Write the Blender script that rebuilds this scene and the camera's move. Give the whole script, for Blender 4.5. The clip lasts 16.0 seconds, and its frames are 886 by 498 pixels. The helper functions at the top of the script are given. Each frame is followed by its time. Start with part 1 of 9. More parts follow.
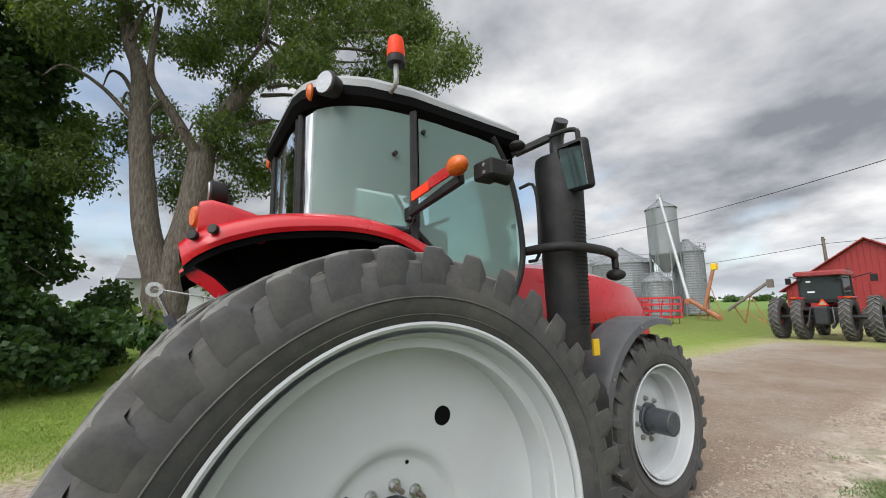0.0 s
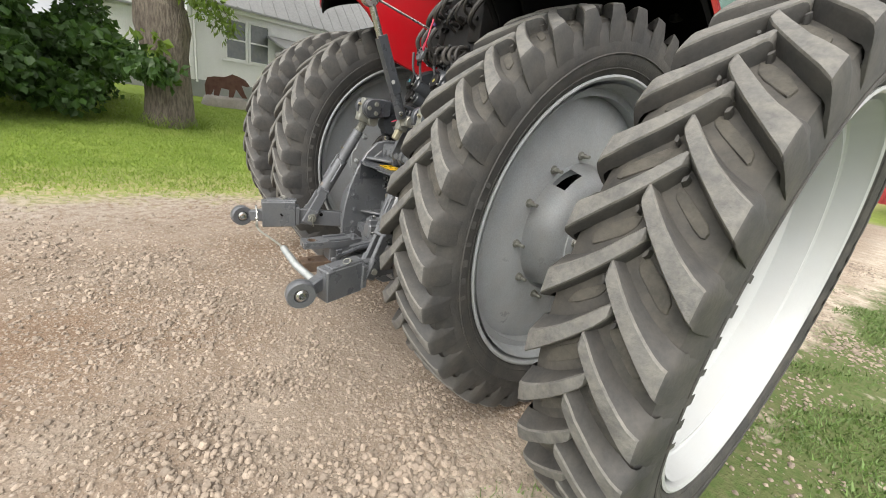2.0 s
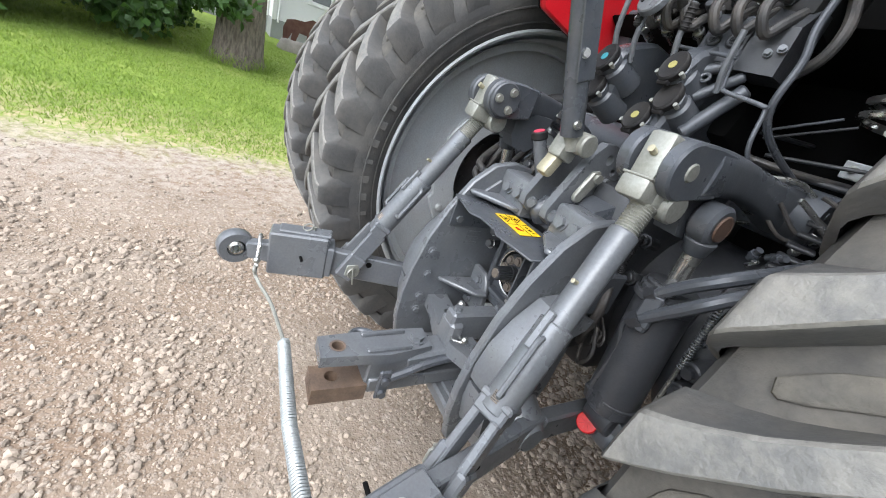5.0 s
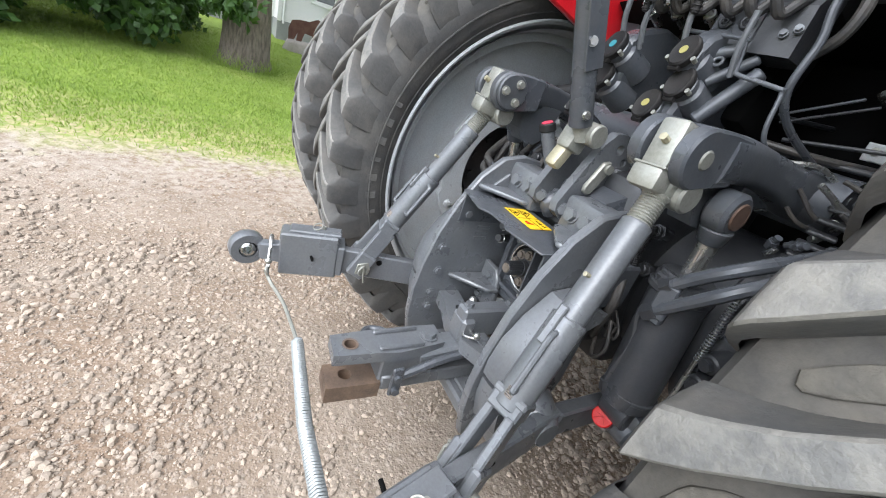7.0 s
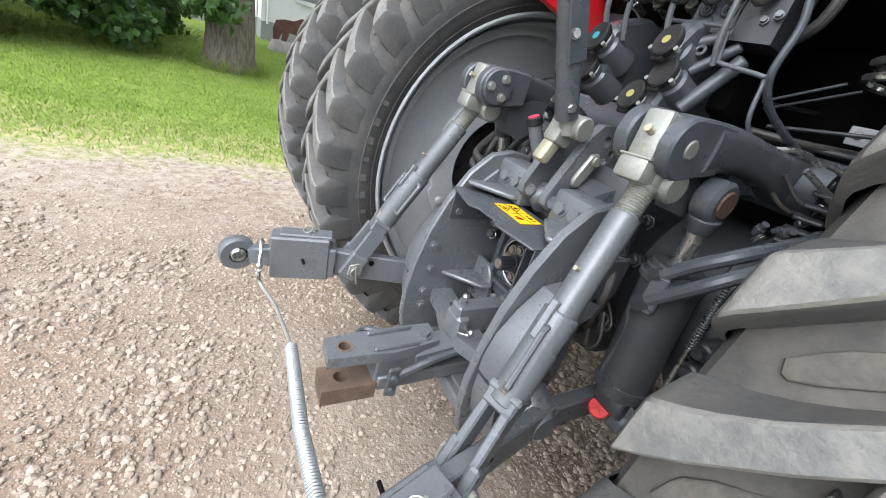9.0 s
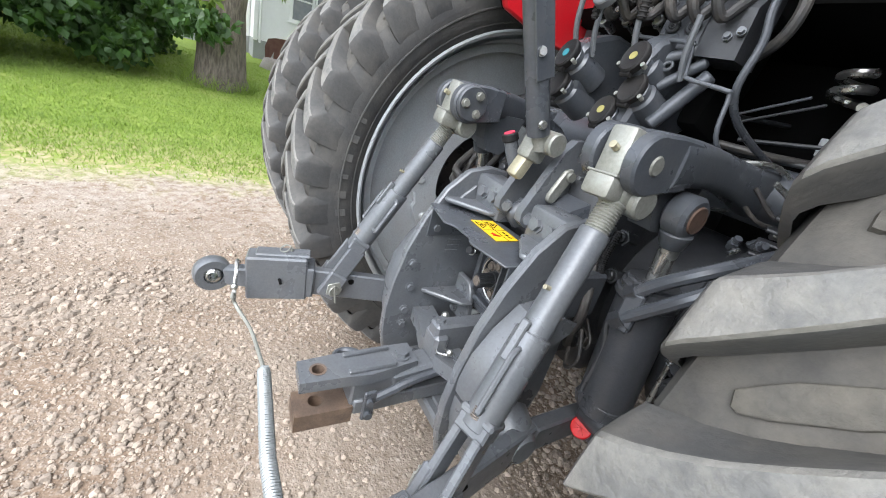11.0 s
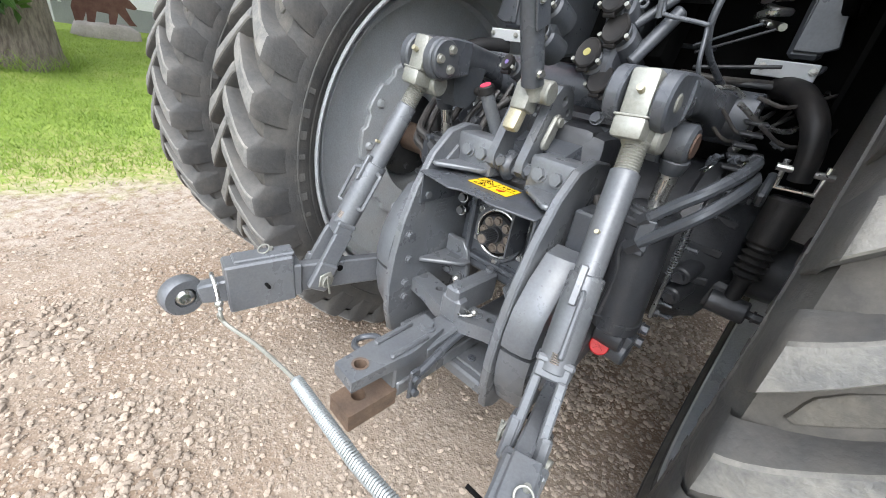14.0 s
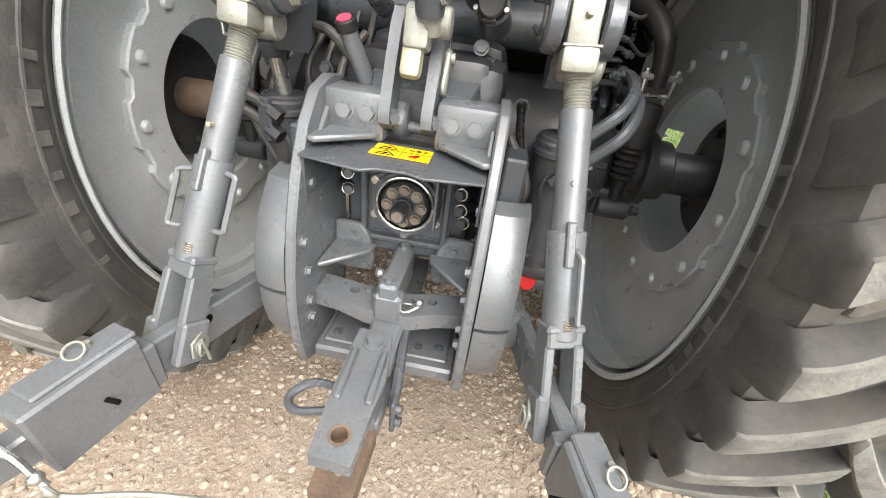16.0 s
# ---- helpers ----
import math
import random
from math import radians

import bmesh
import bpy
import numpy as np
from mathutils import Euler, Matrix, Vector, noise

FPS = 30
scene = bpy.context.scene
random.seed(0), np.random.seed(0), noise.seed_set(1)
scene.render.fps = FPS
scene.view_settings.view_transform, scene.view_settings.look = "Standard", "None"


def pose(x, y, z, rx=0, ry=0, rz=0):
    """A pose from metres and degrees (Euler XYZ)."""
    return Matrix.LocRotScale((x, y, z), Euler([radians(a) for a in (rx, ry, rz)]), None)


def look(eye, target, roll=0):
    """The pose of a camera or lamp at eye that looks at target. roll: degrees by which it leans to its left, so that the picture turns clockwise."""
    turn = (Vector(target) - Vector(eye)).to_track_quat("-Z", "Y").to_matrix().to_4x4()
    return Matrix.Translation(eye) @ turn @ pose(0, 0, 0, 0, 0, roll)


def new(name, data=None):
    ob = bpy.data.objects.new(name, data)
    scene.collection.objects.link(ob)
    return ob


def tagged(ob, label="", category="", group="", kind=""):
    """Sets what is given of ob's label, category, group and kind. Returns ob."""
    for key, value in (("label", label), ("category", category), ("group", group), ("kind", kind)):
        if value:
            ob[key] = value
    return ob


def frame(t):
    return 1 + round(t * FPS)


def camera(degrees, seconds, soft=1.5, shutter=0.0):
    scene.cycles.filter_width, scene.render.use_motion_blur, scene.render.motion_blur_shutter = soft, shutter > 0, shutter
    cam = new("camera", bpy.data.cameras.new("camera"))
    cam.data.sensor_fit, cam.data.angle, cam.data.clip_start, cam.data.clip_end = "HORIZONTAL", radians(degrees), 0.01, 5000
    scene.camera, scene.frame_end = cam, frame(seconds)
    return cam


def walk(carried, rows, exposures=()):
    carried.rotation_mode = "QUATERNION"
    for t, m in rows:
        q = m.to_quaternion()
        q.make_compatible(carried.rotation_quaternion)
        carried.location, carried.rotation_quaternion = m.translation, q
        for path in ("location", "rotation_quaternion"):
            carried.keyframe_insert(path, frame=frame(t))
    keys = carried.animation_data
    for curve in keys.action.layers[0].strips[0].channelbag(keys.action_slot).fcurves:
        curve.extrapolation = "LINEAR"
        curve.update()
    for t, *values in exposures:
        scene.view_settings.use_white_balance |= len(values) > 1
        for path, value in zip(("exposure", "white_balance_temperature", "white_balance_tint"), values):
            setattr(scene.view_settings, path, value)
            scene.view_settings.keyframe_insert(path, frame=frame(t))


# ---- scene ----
cam = camera(96.8, 16.0, soft=1.0)
PATH = [
    (0, (2.889, -0.732, 1.746), (1.238, 0.36, 2.036), -1.4),
    (0.5, (2.72, -1.077, 1.731), (1.035, -0.007, 1.853), 1.1),
    (1, (2.577, -1.437, 1.615), (0.939, -0.309, 1.41), 5.6),
    (1.5, (2.32, -1.639, 1.491), (0.766, -0.48, 1.0), 8.6),
    (2, (1.987, -1.81, 1.45), (0.54, -0.601, 0.784), 9.4),
    (2.5, (1.569, -1.904, 1.451), (0.214, -0.632, 0.713), 9.2),
    (3, (1.201, -1.808, 1.443), (-0.13, -0.513, 0.7), 9.4),
    (3.5, (0.929, -1.669, 1.437), (-0.396, -0.351, 0.725), 11.5),
    (4, (0.826, -1.537, 1.427), (-0.59, -0.316, 0.717), 15.1),
    (4.5, (0.827, -1.422, 1.418), (-0.674, -0.333, 0.668), 18.9),
    (5, (0.803, -1.406, 1.414), (-0.709, -0.371, 0.612), 19.5),
    (7.5, (0.797, -1.401, 1.412), (-0.727, -0.418, 0.567), 17.0),
    (8, (0.791, -1.431, 1.406), (-0.727, -0.451, 0.549), 16.6),
    (8.5, (0.787, -1.407, 1.406), (-0.718, -0.408, 0.547), 16.3),
    (9, (0.799, -1.391, 1.419), (-0.704, -0.378, 0.574), 15.7),
    (9.5, (0.812, -1.364, 1.426), (-0.694, -0.335, 0.606), 15.3),
    (10, (0.812, -1.346, 1.438), (-0.714, -0.317, 0.655), 14.9),
    (12.5, (0.787, -1.332, 1.432), (-0.721, -0.281, 0.642), 14.8),
    (13, (0.778, -1.337, 1.423), (-0.668, -0.219, 0.61), 13.7),
    (13.5, (0.705, -1.459, 1.404), (-0.579, -0.188, 0.546), 12.0),
    (14, (0.606, -1.558, 1.408), (-0.53, -0.177, 0.513), 9.7),
    (14.5, (0.469, -1.521, 1.4), (-0.548, -0.098, 0.429), 7.1),
    (15, (0.307, -1.469, 1.369), (-0.397, 0.07, 0.304), 5.5),
    (15.5, (0.184, -1.504, 1.375), (-0.12, 0.169, 0.322), 7.0),
    (16, (0.197, -1.501, 1.385), (0.048, 0.192, 0.329), 7.5),
]
walk(cam, [(t, look(eye, target, roll)) for t, eye, target, roll in PATH],
     exposures=[(0, 0.44, 6500, 10), (0.5, 0.56, 6500, 10), (1, 0.62, 6800, 10), (1.5, 0.74, 7000, 10), (2, 0.92, 7000, 10), (2.5, 1.12, 6600, 10), (3, 1.14, 6600, 10), (4, 1.30, 6450, 10), (5, 1.38, 6200, 10),
                (10, 1.42, 6200, 10), (14, 1.50, 6300, 10), (15, 1.52, 6350, 10), (15.5, 1.70, 6750, 10), (16, 1.82, 7050, 10)])

# ---- sky, sun and exposure ----
SUN_EL, SUN_AZ = 44.0, 153.0
world = bpy.data.worlds.new("sky")
scene.world = world
world.use_nodes = True
scene.view_settings.exposure = 0.0


def build_sky():
    nt = world.node_tree
    nt.nodes.clear()
    N, L = nt.nodes.new, nt.links.new
    out, bg = N("ShaderNodeOutputWorld"), N("ShaderNodeBackground")
    sky = N("ShaderNodeTexSky")
    sky.sky_type, sky.sun_disc = "NISHITA", False
    sky.sun_elevation, sky.sun_rotation = radians(SUN_EL), radians(SUN_AZ)
    tc, sep = N("ShaderNodeTexCoord"), N("ShaderNodeSeparateXYZ")
    L(tc.outputs["Generated"], sep.inputs[0])

    def op(kind, a, b=None):
        n = N("ShaderNodeMath")
        n.operation = kind
        for i, v in enumerate((a, b)):
            if v is None:
                continue
            if isinstance(v, (int, float)):
                n.inputs[i].default_value = v
            else:
                L(v, n.inputs[i])
        return n.outputs[0]

    # clouds lie in a flat layer overhead
    h = op("ADD", op("MAXIMUM", sep.outputs[2], 0.0), 0.30)
    u, v = op("DIVIDE", sep.outputs[0], h), op("DIVIDE", sep.outputs[1], h)
    comb = N("ShaderNodeCombineXYZ")
    L(u, comb.inputs[0])
    L(v, comb.inputs[1])

    def cloud(scale, detail, rough, distort, offset):
        n = N("ShaderNodeTexNoise")
        n.inputs["Scale"].default_value, n.inputs["Detail"].default_value = scale, detail
        n.inputs["Roughness"].default_value, n.inputs["Distortion"].default_value = rough, distort
        m = N("ShaderNodeMapping")
        m.inputs["Location"].default_value = offset
        L(comb.outputs[0], m.inputs[0])
        L(m.outputs[0], n.inputs["Vector"])
        return n.outputs["Fac"]

    def ramp(fac, stops):
        r = N("ShaderNodeValToRGB")
        e = r.color_ramp.elements
        while len(e) < len(stops):
            e.new(0.5)
        for el, (p, c) in zip(e, stops):
            el.position, el.color = p, (*c, 1)
        L(fac, r.inputs[0])
        return r.outputs[0]

    body = cloud(1.35, 10, 0.54, 0.12, (3.1, 6.4, 0.0))
    wisp = cloud(0.9, 5, 0.5, 0.3, (7.7, 4.1, 2.0))
    tone = ramp(body, [(0.36, (0.86, 0.86, 0.86)), (0.45, (0.62, 0.63, 0.65)), (0.53, (0.43, 0.445, 0.475)), (0.62, (0.235, 0.25, 0.285))])
    cover = ramp(wisp, [(0.34, (0.3, 0.3, 0.3)), (0.44, (1, 1, 1))])
    scale = N("ShaderNodeMixRGB")
    scale.blend_type, scale.inputs[0].default_value = "MULTIPLY", 1.0
    scale.inputs[2].default_value = (0.17, 0.165, 0.155, 1)
    L(sky.outputs[0], scale.inputs[1])
    mix = N("ShaderNodeMixRGB")
    L(cover, mix.inputs[0])
    L(scale.outputs[0], mix.inputs[1])
    L(tone, mix.inputs[2])
    # pale haze at the horizon
    low = op("SUBTRACT", 1.0, op("MULTIPLY", op("MAXIMUM", sep.outputs[2], 0.0), 7.0))
    haze = N("ShaderNodeMixRGB")
    L(op("MULTIPLY", op("MAXIMUM", low, 0.0), 0.55), haze.inputs[0])
    L(mix.outputs[0], haze.inputs[1])
    haze.inputs[2].default_value = (0.74, 0.80, 0.86, 1)
    # thinner, brighter cloud towards the sun and overhead
    to_sun = N("ShaderNodeVectorMath")
    to_sun.operation = "DOT_PRODUCT"
    a, e = radians(SUN_AZ), radians(SUN_EL)
    to_sun.inputs[1].default_value = (math.sin(a) * math.cos(e), math.cos(a) * math.cos(e), math.sin(e))
    L(tc.outputs["Generated"], to_sun.inputs[0])
    glow = op("ADD", 0.85, op("MULTIPLY", op("POWER", op("MAXIMUM", to_sun.outputs["Value"], 0.0), 1.8), 2.8))
    L(haze.outputs[0], bg.inputs[0])
    L(glow, bg.inputs[1])
    L(bg.outputs[0], out.inputs[0])


build_sky()
sun_data = bpy.data.lights.new("sun", "SUN")
sun_data.energy, sun_data.angle, sun_data.color = 1.35, radians(40), (1.0, 0.96, 0.9)
sun = new("sun", sun_data)
_az, _el = radians(SUN_AZ), radians(SUN_EL)
sun.matrix_world = look((0, 0, 30), Vector((0, 0, 30)) - Vector((math.sin(_az) * math.cos(_el), math.cos(_az) * math.cos(_el), math.sin(_el))))


# ---- materials ----
def material(name, base, second=None, rough=0.5, metal=0.0, coarse=3.0, fine=60.0, bump=0.1, spread=0.5, dust=0.0,
             dust_colour=(0.34, 0.28, 0.22), rough_var=0.15, coat=0.0, vary=0.0, island=0.0, spec=0.5, bump_dist=0.004, stretch=1.0):
    """Base colour mottled at two scales, with grain in the relief and dust in broad patches."""
    m = bpy.data.materials.new(name)
    m.use_nodes = True
    nt = m.node_tree
    bsdf = nt.nodes["Principled BSDF"]
    N, L = nt.nodes.new, nt.links.new
    tc = N("ShaderNodeTexCoord")
    place = N("ShaderNodeMapping")
    place.inputs["Scale"].default_value = (1, 1, stretch)
    L(tc.outputs["Object"], place.inputs[0])

    def noise_tex(scale, detail=5, rough_=0.6):
        n = N("ShaderNodeTexNoise")
        n.inputs["Scale"].default_value, n.inputs["Detail"].default_value, n.inputs["Roughness"].default_value = scale, detail, rough_
        L(place.outputs[0], n.inputs["Vector"])
        return n.outputs["Fac"]

    def spread_fac(fac, lo, hi):
        r = N("ShaderNodeMapRange")
        r.inputs[1].default_value, r.inputs[2].default_value = lo, hi
        L(fac, r.inputs[0])
        return r.outputs[0]

    def mix(fac, a, b, kind="MIX"):
        x = N("ShaderNodeMixRGB")
        x.blend_type = kind
        for i, v in enumerate((fac, a, b)):
            if isinstance(v, (int, float)):
                x.inputs[i].default_value = v
            elif isinstance(v, tuple):
                x.inputs[i].default_value = (*v, 1)
            else:
                L(v, x.inputs[i])
        return x.outputs[0]

    second = second or tuple(c * 0.72 for c in base)
    big, small = noise_tex(coarse), noise_tex(fine, 4)
    col = mix(spread_fac(big, 0.5 - spread * 0.4, 0.5 + spread * 0.4), base, second)
    col = mix(spread_fac(small, 0.35, 0.75), col, mix(1.0, col, (0.78, 0.78, 0.78), "MULTIPLY"))
    if vary:
        info = N("ShaderNodeObjectInfo")
        col = mix(vary, col, mix(spread_fac(info.outputs["Random"], 0, 1), tuple(c * 0.55 for c in base), tuple(min(1, c * 1.5) for c in base)))
    if island:
        geo = N("ShaderNodeNewGeometry")
        col = mix(island, col, mix(spread_fac(geo.outputs["Random Per Island"], 0, 1), tuple(c * 0.45 for c in base), tuple(min(1, c * 1.6) for c in base)))
    if dust:
        d = noise_tex(coarse * 1.7, 8, 0.7)
        dm = N("ShaderNodeMath")
        dm.operation = "MULTIPLY"
        dm.inputs[1].default_value = dust
        L(spread_fac(d, 0.42, 0.72), dm.inputs[0])
        col = mix(dm.outputs[0], col, dust_colour)
    L(col, bsdf.inputs["Base Color"])
    bsdf.inputs["Metallic"].default_value = metal
    bsdf.inputs["Specular IOR Level"].default_value = spec
    rr = N("ShaderNodeMapRange")
    rr.inputs[1].default_value, rr.inputs[2].default_value = 0.3, 0.7
    rr.inputs[3].default_value, rr.inputs[4].default_value = max(0.03, rough - rough_var), min(1, rough + rough_var)
    L(big, rr.inputs[0])
    L(rr.outputs[0], bsdf.inputs["Roughness"])
    if coat:
        bsdf.inputs["Coat Weight"].default_value, bsdf.inputs["Coat Roughness"].default_value = coat, 0.08
    if bump:
        b = N("ShaderNodeBump")
        b.inputs["Strength"].default_value, b.inputs["Distance"].default_value = bump, bump_dist
        L(small, b.inputs["Height"])
        L(b.outputs[0], bsdf.inputs["Normal"])
    return m


M = {}
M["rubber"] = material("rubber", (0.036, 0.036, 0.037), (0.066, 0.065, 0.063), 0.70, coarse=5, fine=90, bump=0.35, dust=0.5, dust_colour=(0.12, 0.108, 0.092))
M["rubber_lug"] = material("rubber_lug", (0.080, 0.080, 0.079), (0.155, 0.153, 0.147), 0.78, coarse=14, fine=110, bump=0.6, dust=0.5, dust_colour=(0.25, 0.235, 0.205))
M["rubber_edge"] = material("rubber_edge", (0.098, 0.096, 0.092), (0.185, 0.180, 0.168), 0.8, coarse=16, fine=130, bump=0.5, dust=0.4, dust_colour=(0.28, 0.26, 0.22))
# groove floor: dry mud over rubber, darkened for the shade between bars
M["rubber_mud_shade"] = material("rubber_mud_shade", (0.034, 0.033, 0.032), (0.075, 0.071, 0.064), 0.84, coarse=9, fine=70, bump=0.5, dust=0.5, dust_colour=(0.125, 0.113, 0.094))
M["dry_mud"] = material("dry_mud", (0.095, 0.088, 0.074), (0.056, 0.054, 0.050), 0.95, coarse=16, fine=120, bump=0.6, dust=0.3, dust_colour=(0.155, 0.138, 0.108))
M["wheel_paint"] = material("wheel_paint", (0.52, 0.54, 0.55), (0.48, 0.495, 0.505), 0.42, coarse=3, fine=900, bump=0.01, dust=0.16, dust_colour=(0.46, 0.42, 0.37), spec=0.35)
M["wheel_inner"] = material("wheel_inner", (0.44, 0.465, 0.485), (0.37, 0.395, 0.415), 0.4, metal=0.1, coarse=5, fine=160, bump=0.05, dust=0.22)
M["red_paint"] = material("red_paint", (0.50, 0.006, 0.014), (0.44, 0.005, 0.012), 0.30, coarse=2, fine=200, bump=0.02, coat=0.35, dust=0.05, rough_var=0.06, spec=0.35)
M["red_faded"] = material("red_faded", (0.30, 0.028, 0.03), (0.24, 0.02, 0.025), 0.5, coarse=2, fine=40, bump=0.1, dust=0.15)
M["grey_paint"] = material("grey_paint", (0.075, 0.082, 0.095), (0.058, 0.064, 0.074), 0.34, metal=0.15, coarse=8, fine=140, bump=0.12, dust=0.12, dust_colour=(0.17, 0.155, 0.135))
M["grey_link"] = material("grey_link", (0.134, 0.143, 0.156), (0.106, 0.113, 0.125), 0.35, metal=0.2, coarse=7, fine=140, bump=0.08, dust=0.12, dust_colour=(0.24, 0.22, 0.19))
M["cast_dark"] = material("cast_dark", (0.032, 0.034, 0.039), (0.022, 0.024, 0.028), 0.42, metal=0.1, coarse=9, fine=120, bump=0.2, dust=0.12, dust_colour=(0.11, 0.10, 0.085))
M["cast_mid"] = material("cast_mid", (0.052, 0.055, 0.062), (0.038, 0.040, 0.046), 0.38, metal=0.1, coarse=9, fine=120, bump=0.15, dust=0.12, dust_colour=(0.13, 0.12, 0.10))
M["black_plastic"] = material("black_plastic", (0.009, 0.009, 0.010), (0.014, 0.014, 0.015), 0.55, coarse=4, fine=220, bump=0.12, dust=0.05, spec=0.25)
# near-black without sheen; also stands for places lost in deep shade
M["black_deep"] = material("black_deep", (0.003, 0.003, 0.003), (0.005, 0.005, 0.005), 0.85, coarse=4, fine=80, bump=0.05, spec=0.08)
M["hose"] = material("hose", (0.02, 0.02, 0.022), (0.035, 0.034, 0.033), 0.55, coarse=12, fine=160, bump=0.2, dust=0.15)
M["steel"] = material("steel", (0.56, 0.56, 0.54), (0.46, 0.46, 0.45), 0.28, metal=0.9, coarse=14, fine=160, bump=0.08)
M["zinc"] = material("zinc", (0.34, 0.345, 0.315), (0.26, 0.26, 0.235), 0.52, metal=0.6, coarse=16, fine=160, bump=0.12, dust=0.15, dust_colour=(0.2, 0.18, 0.15))
M["spring_zinc"] = material("spring_zinc", (0.34, 0.36, 0.365), (0.28, 0.30, 0.30), 0.5, metal=0.5, coarse=16, fine=160, bump=0.1)
M["brass"] = material("brass", (0.47, 0.43, 0.30), (0.38, 0.35, 0.26), 0.45, metal=0.6, coarse=18, fine=150, bump=0.08)
M["rust"] = material("rust", (0.13, 0.075, 0.05), (0.07, 0.045, 0.035), 0.72, metal=0.25, coarse=16, fine=120, bump=0.4)
M["stud_rust"] = material("stud_rust", (0.27, 0.235, 0.205), (0.17, 0.14, 0.115), 0.5, metal=0.6, coarse=30, fine=250, bump=0.4)
M["worn_steel"] = material("worn_steel", (0.20, 0.135, 0.095), (0.115, 0.085, 0.068), 0.6, metal=0.3, coarse=18, fine=150, bump=0.3)
M["yellow"] = material("yellow", (0.80, 0.50, 0.01), (0.74, 0.46, 0.01), 0.4, coarse=10, fine=200, bump=0.02)
M["amber"] = material("amber", (0.60, 0.12, 0.006), (0.46, 0.075, 0.005), 0.25, coarse=10, fine=100, bump=0.02, coat=0.25, spec=0.3)
M["orange_red"] = material("orange_red", (0.80, 0.05, 0.008), (0.74, 0.042, 0.008), 0.45, coarse=20, fine=300, bump=0.05, spec=0.2)
M["reflex_red"] = material("reflex_red", (0.55, 0.008, 0.010), (0.40, 0.006, 0.008), 0.35, coarse=30, fine=300, bump=0.15, spec=0.25)
M["reflex_deep"] = material("reflex_deep", (0.42, 0.012, 0.012), (0.36, 0.010, 0.010), 0.35, coarse=30, fine=300, bump=0.1, spec=0.25)
M["roof_grey"] = material("roof_grey", (0.33, 0.34, 0.345), (0.29, 0.30, 0.305), 0.45, coarse=2, fine=150, bump=0.03, dust=0.12)
M["white_paint"] = material("white_paint", (0.88, 0.89, 0.89), (0.82, 0.83, 0.83), 0.55, coarse=1.5, fine=60, bump=0.06, dust=0.04)
M["lens"] = material("lens", (0.62, 0.63, 0.64), (0.5, 0.5, 0.52), 0.12, metal=0.5, coarse=20, fine=60, bump=0.1, coat=0.6)
M["pink"] = material("pink", (0.62, 0.05, 0.10), None, 0.5, coarse=20, fine=200, bump=0.1)
M["teal_cap"] = material("teal_cap", (0.03, 0.22, 0.27), None, 0.5)
M["olive_cap"] = material("olive_cap", (0.30, 0.27, 0.09), None, 0.5)
M["purple_cap"] = material("purple_cap", (0.16, 0.11, 0.30), None, 0.5)
M["concrete"] = material("concrete", (0.36, 0.37, 0.37), (0.29, 0.30, 0.30), 0.85, coarse=1.2, fine=40, bump=0.3)
M["galvanised"] = material("galvanised", (0.26, 0.28, 0.29), (0.20, 0.215, 0.225), 0.6, metal=0.15, coarse=0.35, fine=8, bump=0.1, spread=0.8)
M["roof_metal"] = material("roof_metal", (0.31, 0.315, 0.32), (0.26, 0.265, 0.27), 0.45, metal=0.35, coarse=0.5, fine=12, bump=0.05)
M["barn_red"] = material("barn_red", (0.30, 0.022, 0.022), (0.24, 0.017, 0.018), 0.6, coarse=0.4, fine=10, bump=0.1)
M["wood_grey"] = material("wood_grey", (0.17, 0.145, 0.12), (0.12, 0.10, 0.085), 0.85, coarse=2, fine=30, bump=0.3)
M["bark"] = material("bark", (0.195, 0.165, 0.135), (0.10, 0.084, 0.068), 0.92, coarse=22, fine=40, bump=1.0, bump_dist=0.05, spread=0.3, stretch=0.22)
M["leaf_light"] = material("leaf_light", (0.125, 0.190, 0.034), (0.080, 0.140, 0.025), 0.5, coarse=1.2, fine=30, bump=0.05, island=0.55)
M["leaf_ash"] = material("leaf_ash", (0.092, 0.138, 0.030), (0.055, 0.096, 0.022), 0.5, coarse=1.2, fine=30, bump=0.05, island=0.55)
M["leaf_dark"] = material("leaf_dark", (0.051, 0.106, 0.030), (0.038, 0.081, 0.024), 0.5, coarse=1.2, fine=30, bump=0.05, island=0.5)
M["leaf_mid"] = material("leaf_mid", (0.05, 0.10, 0.02), (0.04, 0.085, 0.018), 0.5, coarse=1.2, fine=30, bump=0.05, island=0.5)
M["grass_blade"] = material("grass_blade", (0.185, 0.270, 0.054), (0.145, 0.212, 0.044), 0.6, coarse=0.8, fine=20, bump=0.0, island=0.4)
M["weed"] = material("weed", (0.095, 0.165, 0.04), (0.13, 0.18, 0.055), 0.6, coarse=2, fine=30, bump=0.0, island=0.55)
M["pebble"] = material("pebble", (0.315, 0.258, 0.205), (0.215, 0.180, 0.15), 0.85, coarse=30, fine=180, bump=0.2, island=0.48)
M["rock"] = material("rock", (0.34, 0.31, 0.28), (0.24, 0.22, 0.20), 0.9, coarse=3, fine=30, bump=0.6, bump_dist=0.02)
M["bear_rust"] = material("bear_rust", (0.13, 0.06, 0.04), (0.09, 0.04, 0.03), 0.8, coarse=6, fine=60, bump=0.2)
M["brick_red"] = material("brick_red", (0.36, 0.10, 0.07), (0.28, 0.08, 0.06), 0.85, coarse=6, fine=40, bump=0.2)
M["window_dark"] = material("window_dark", (0.10, 0.115, 0.12), (0.16, 0.17, 0.17), 0.15, coarse=1.5, fine=10, bump=0.0, spec=0.8)
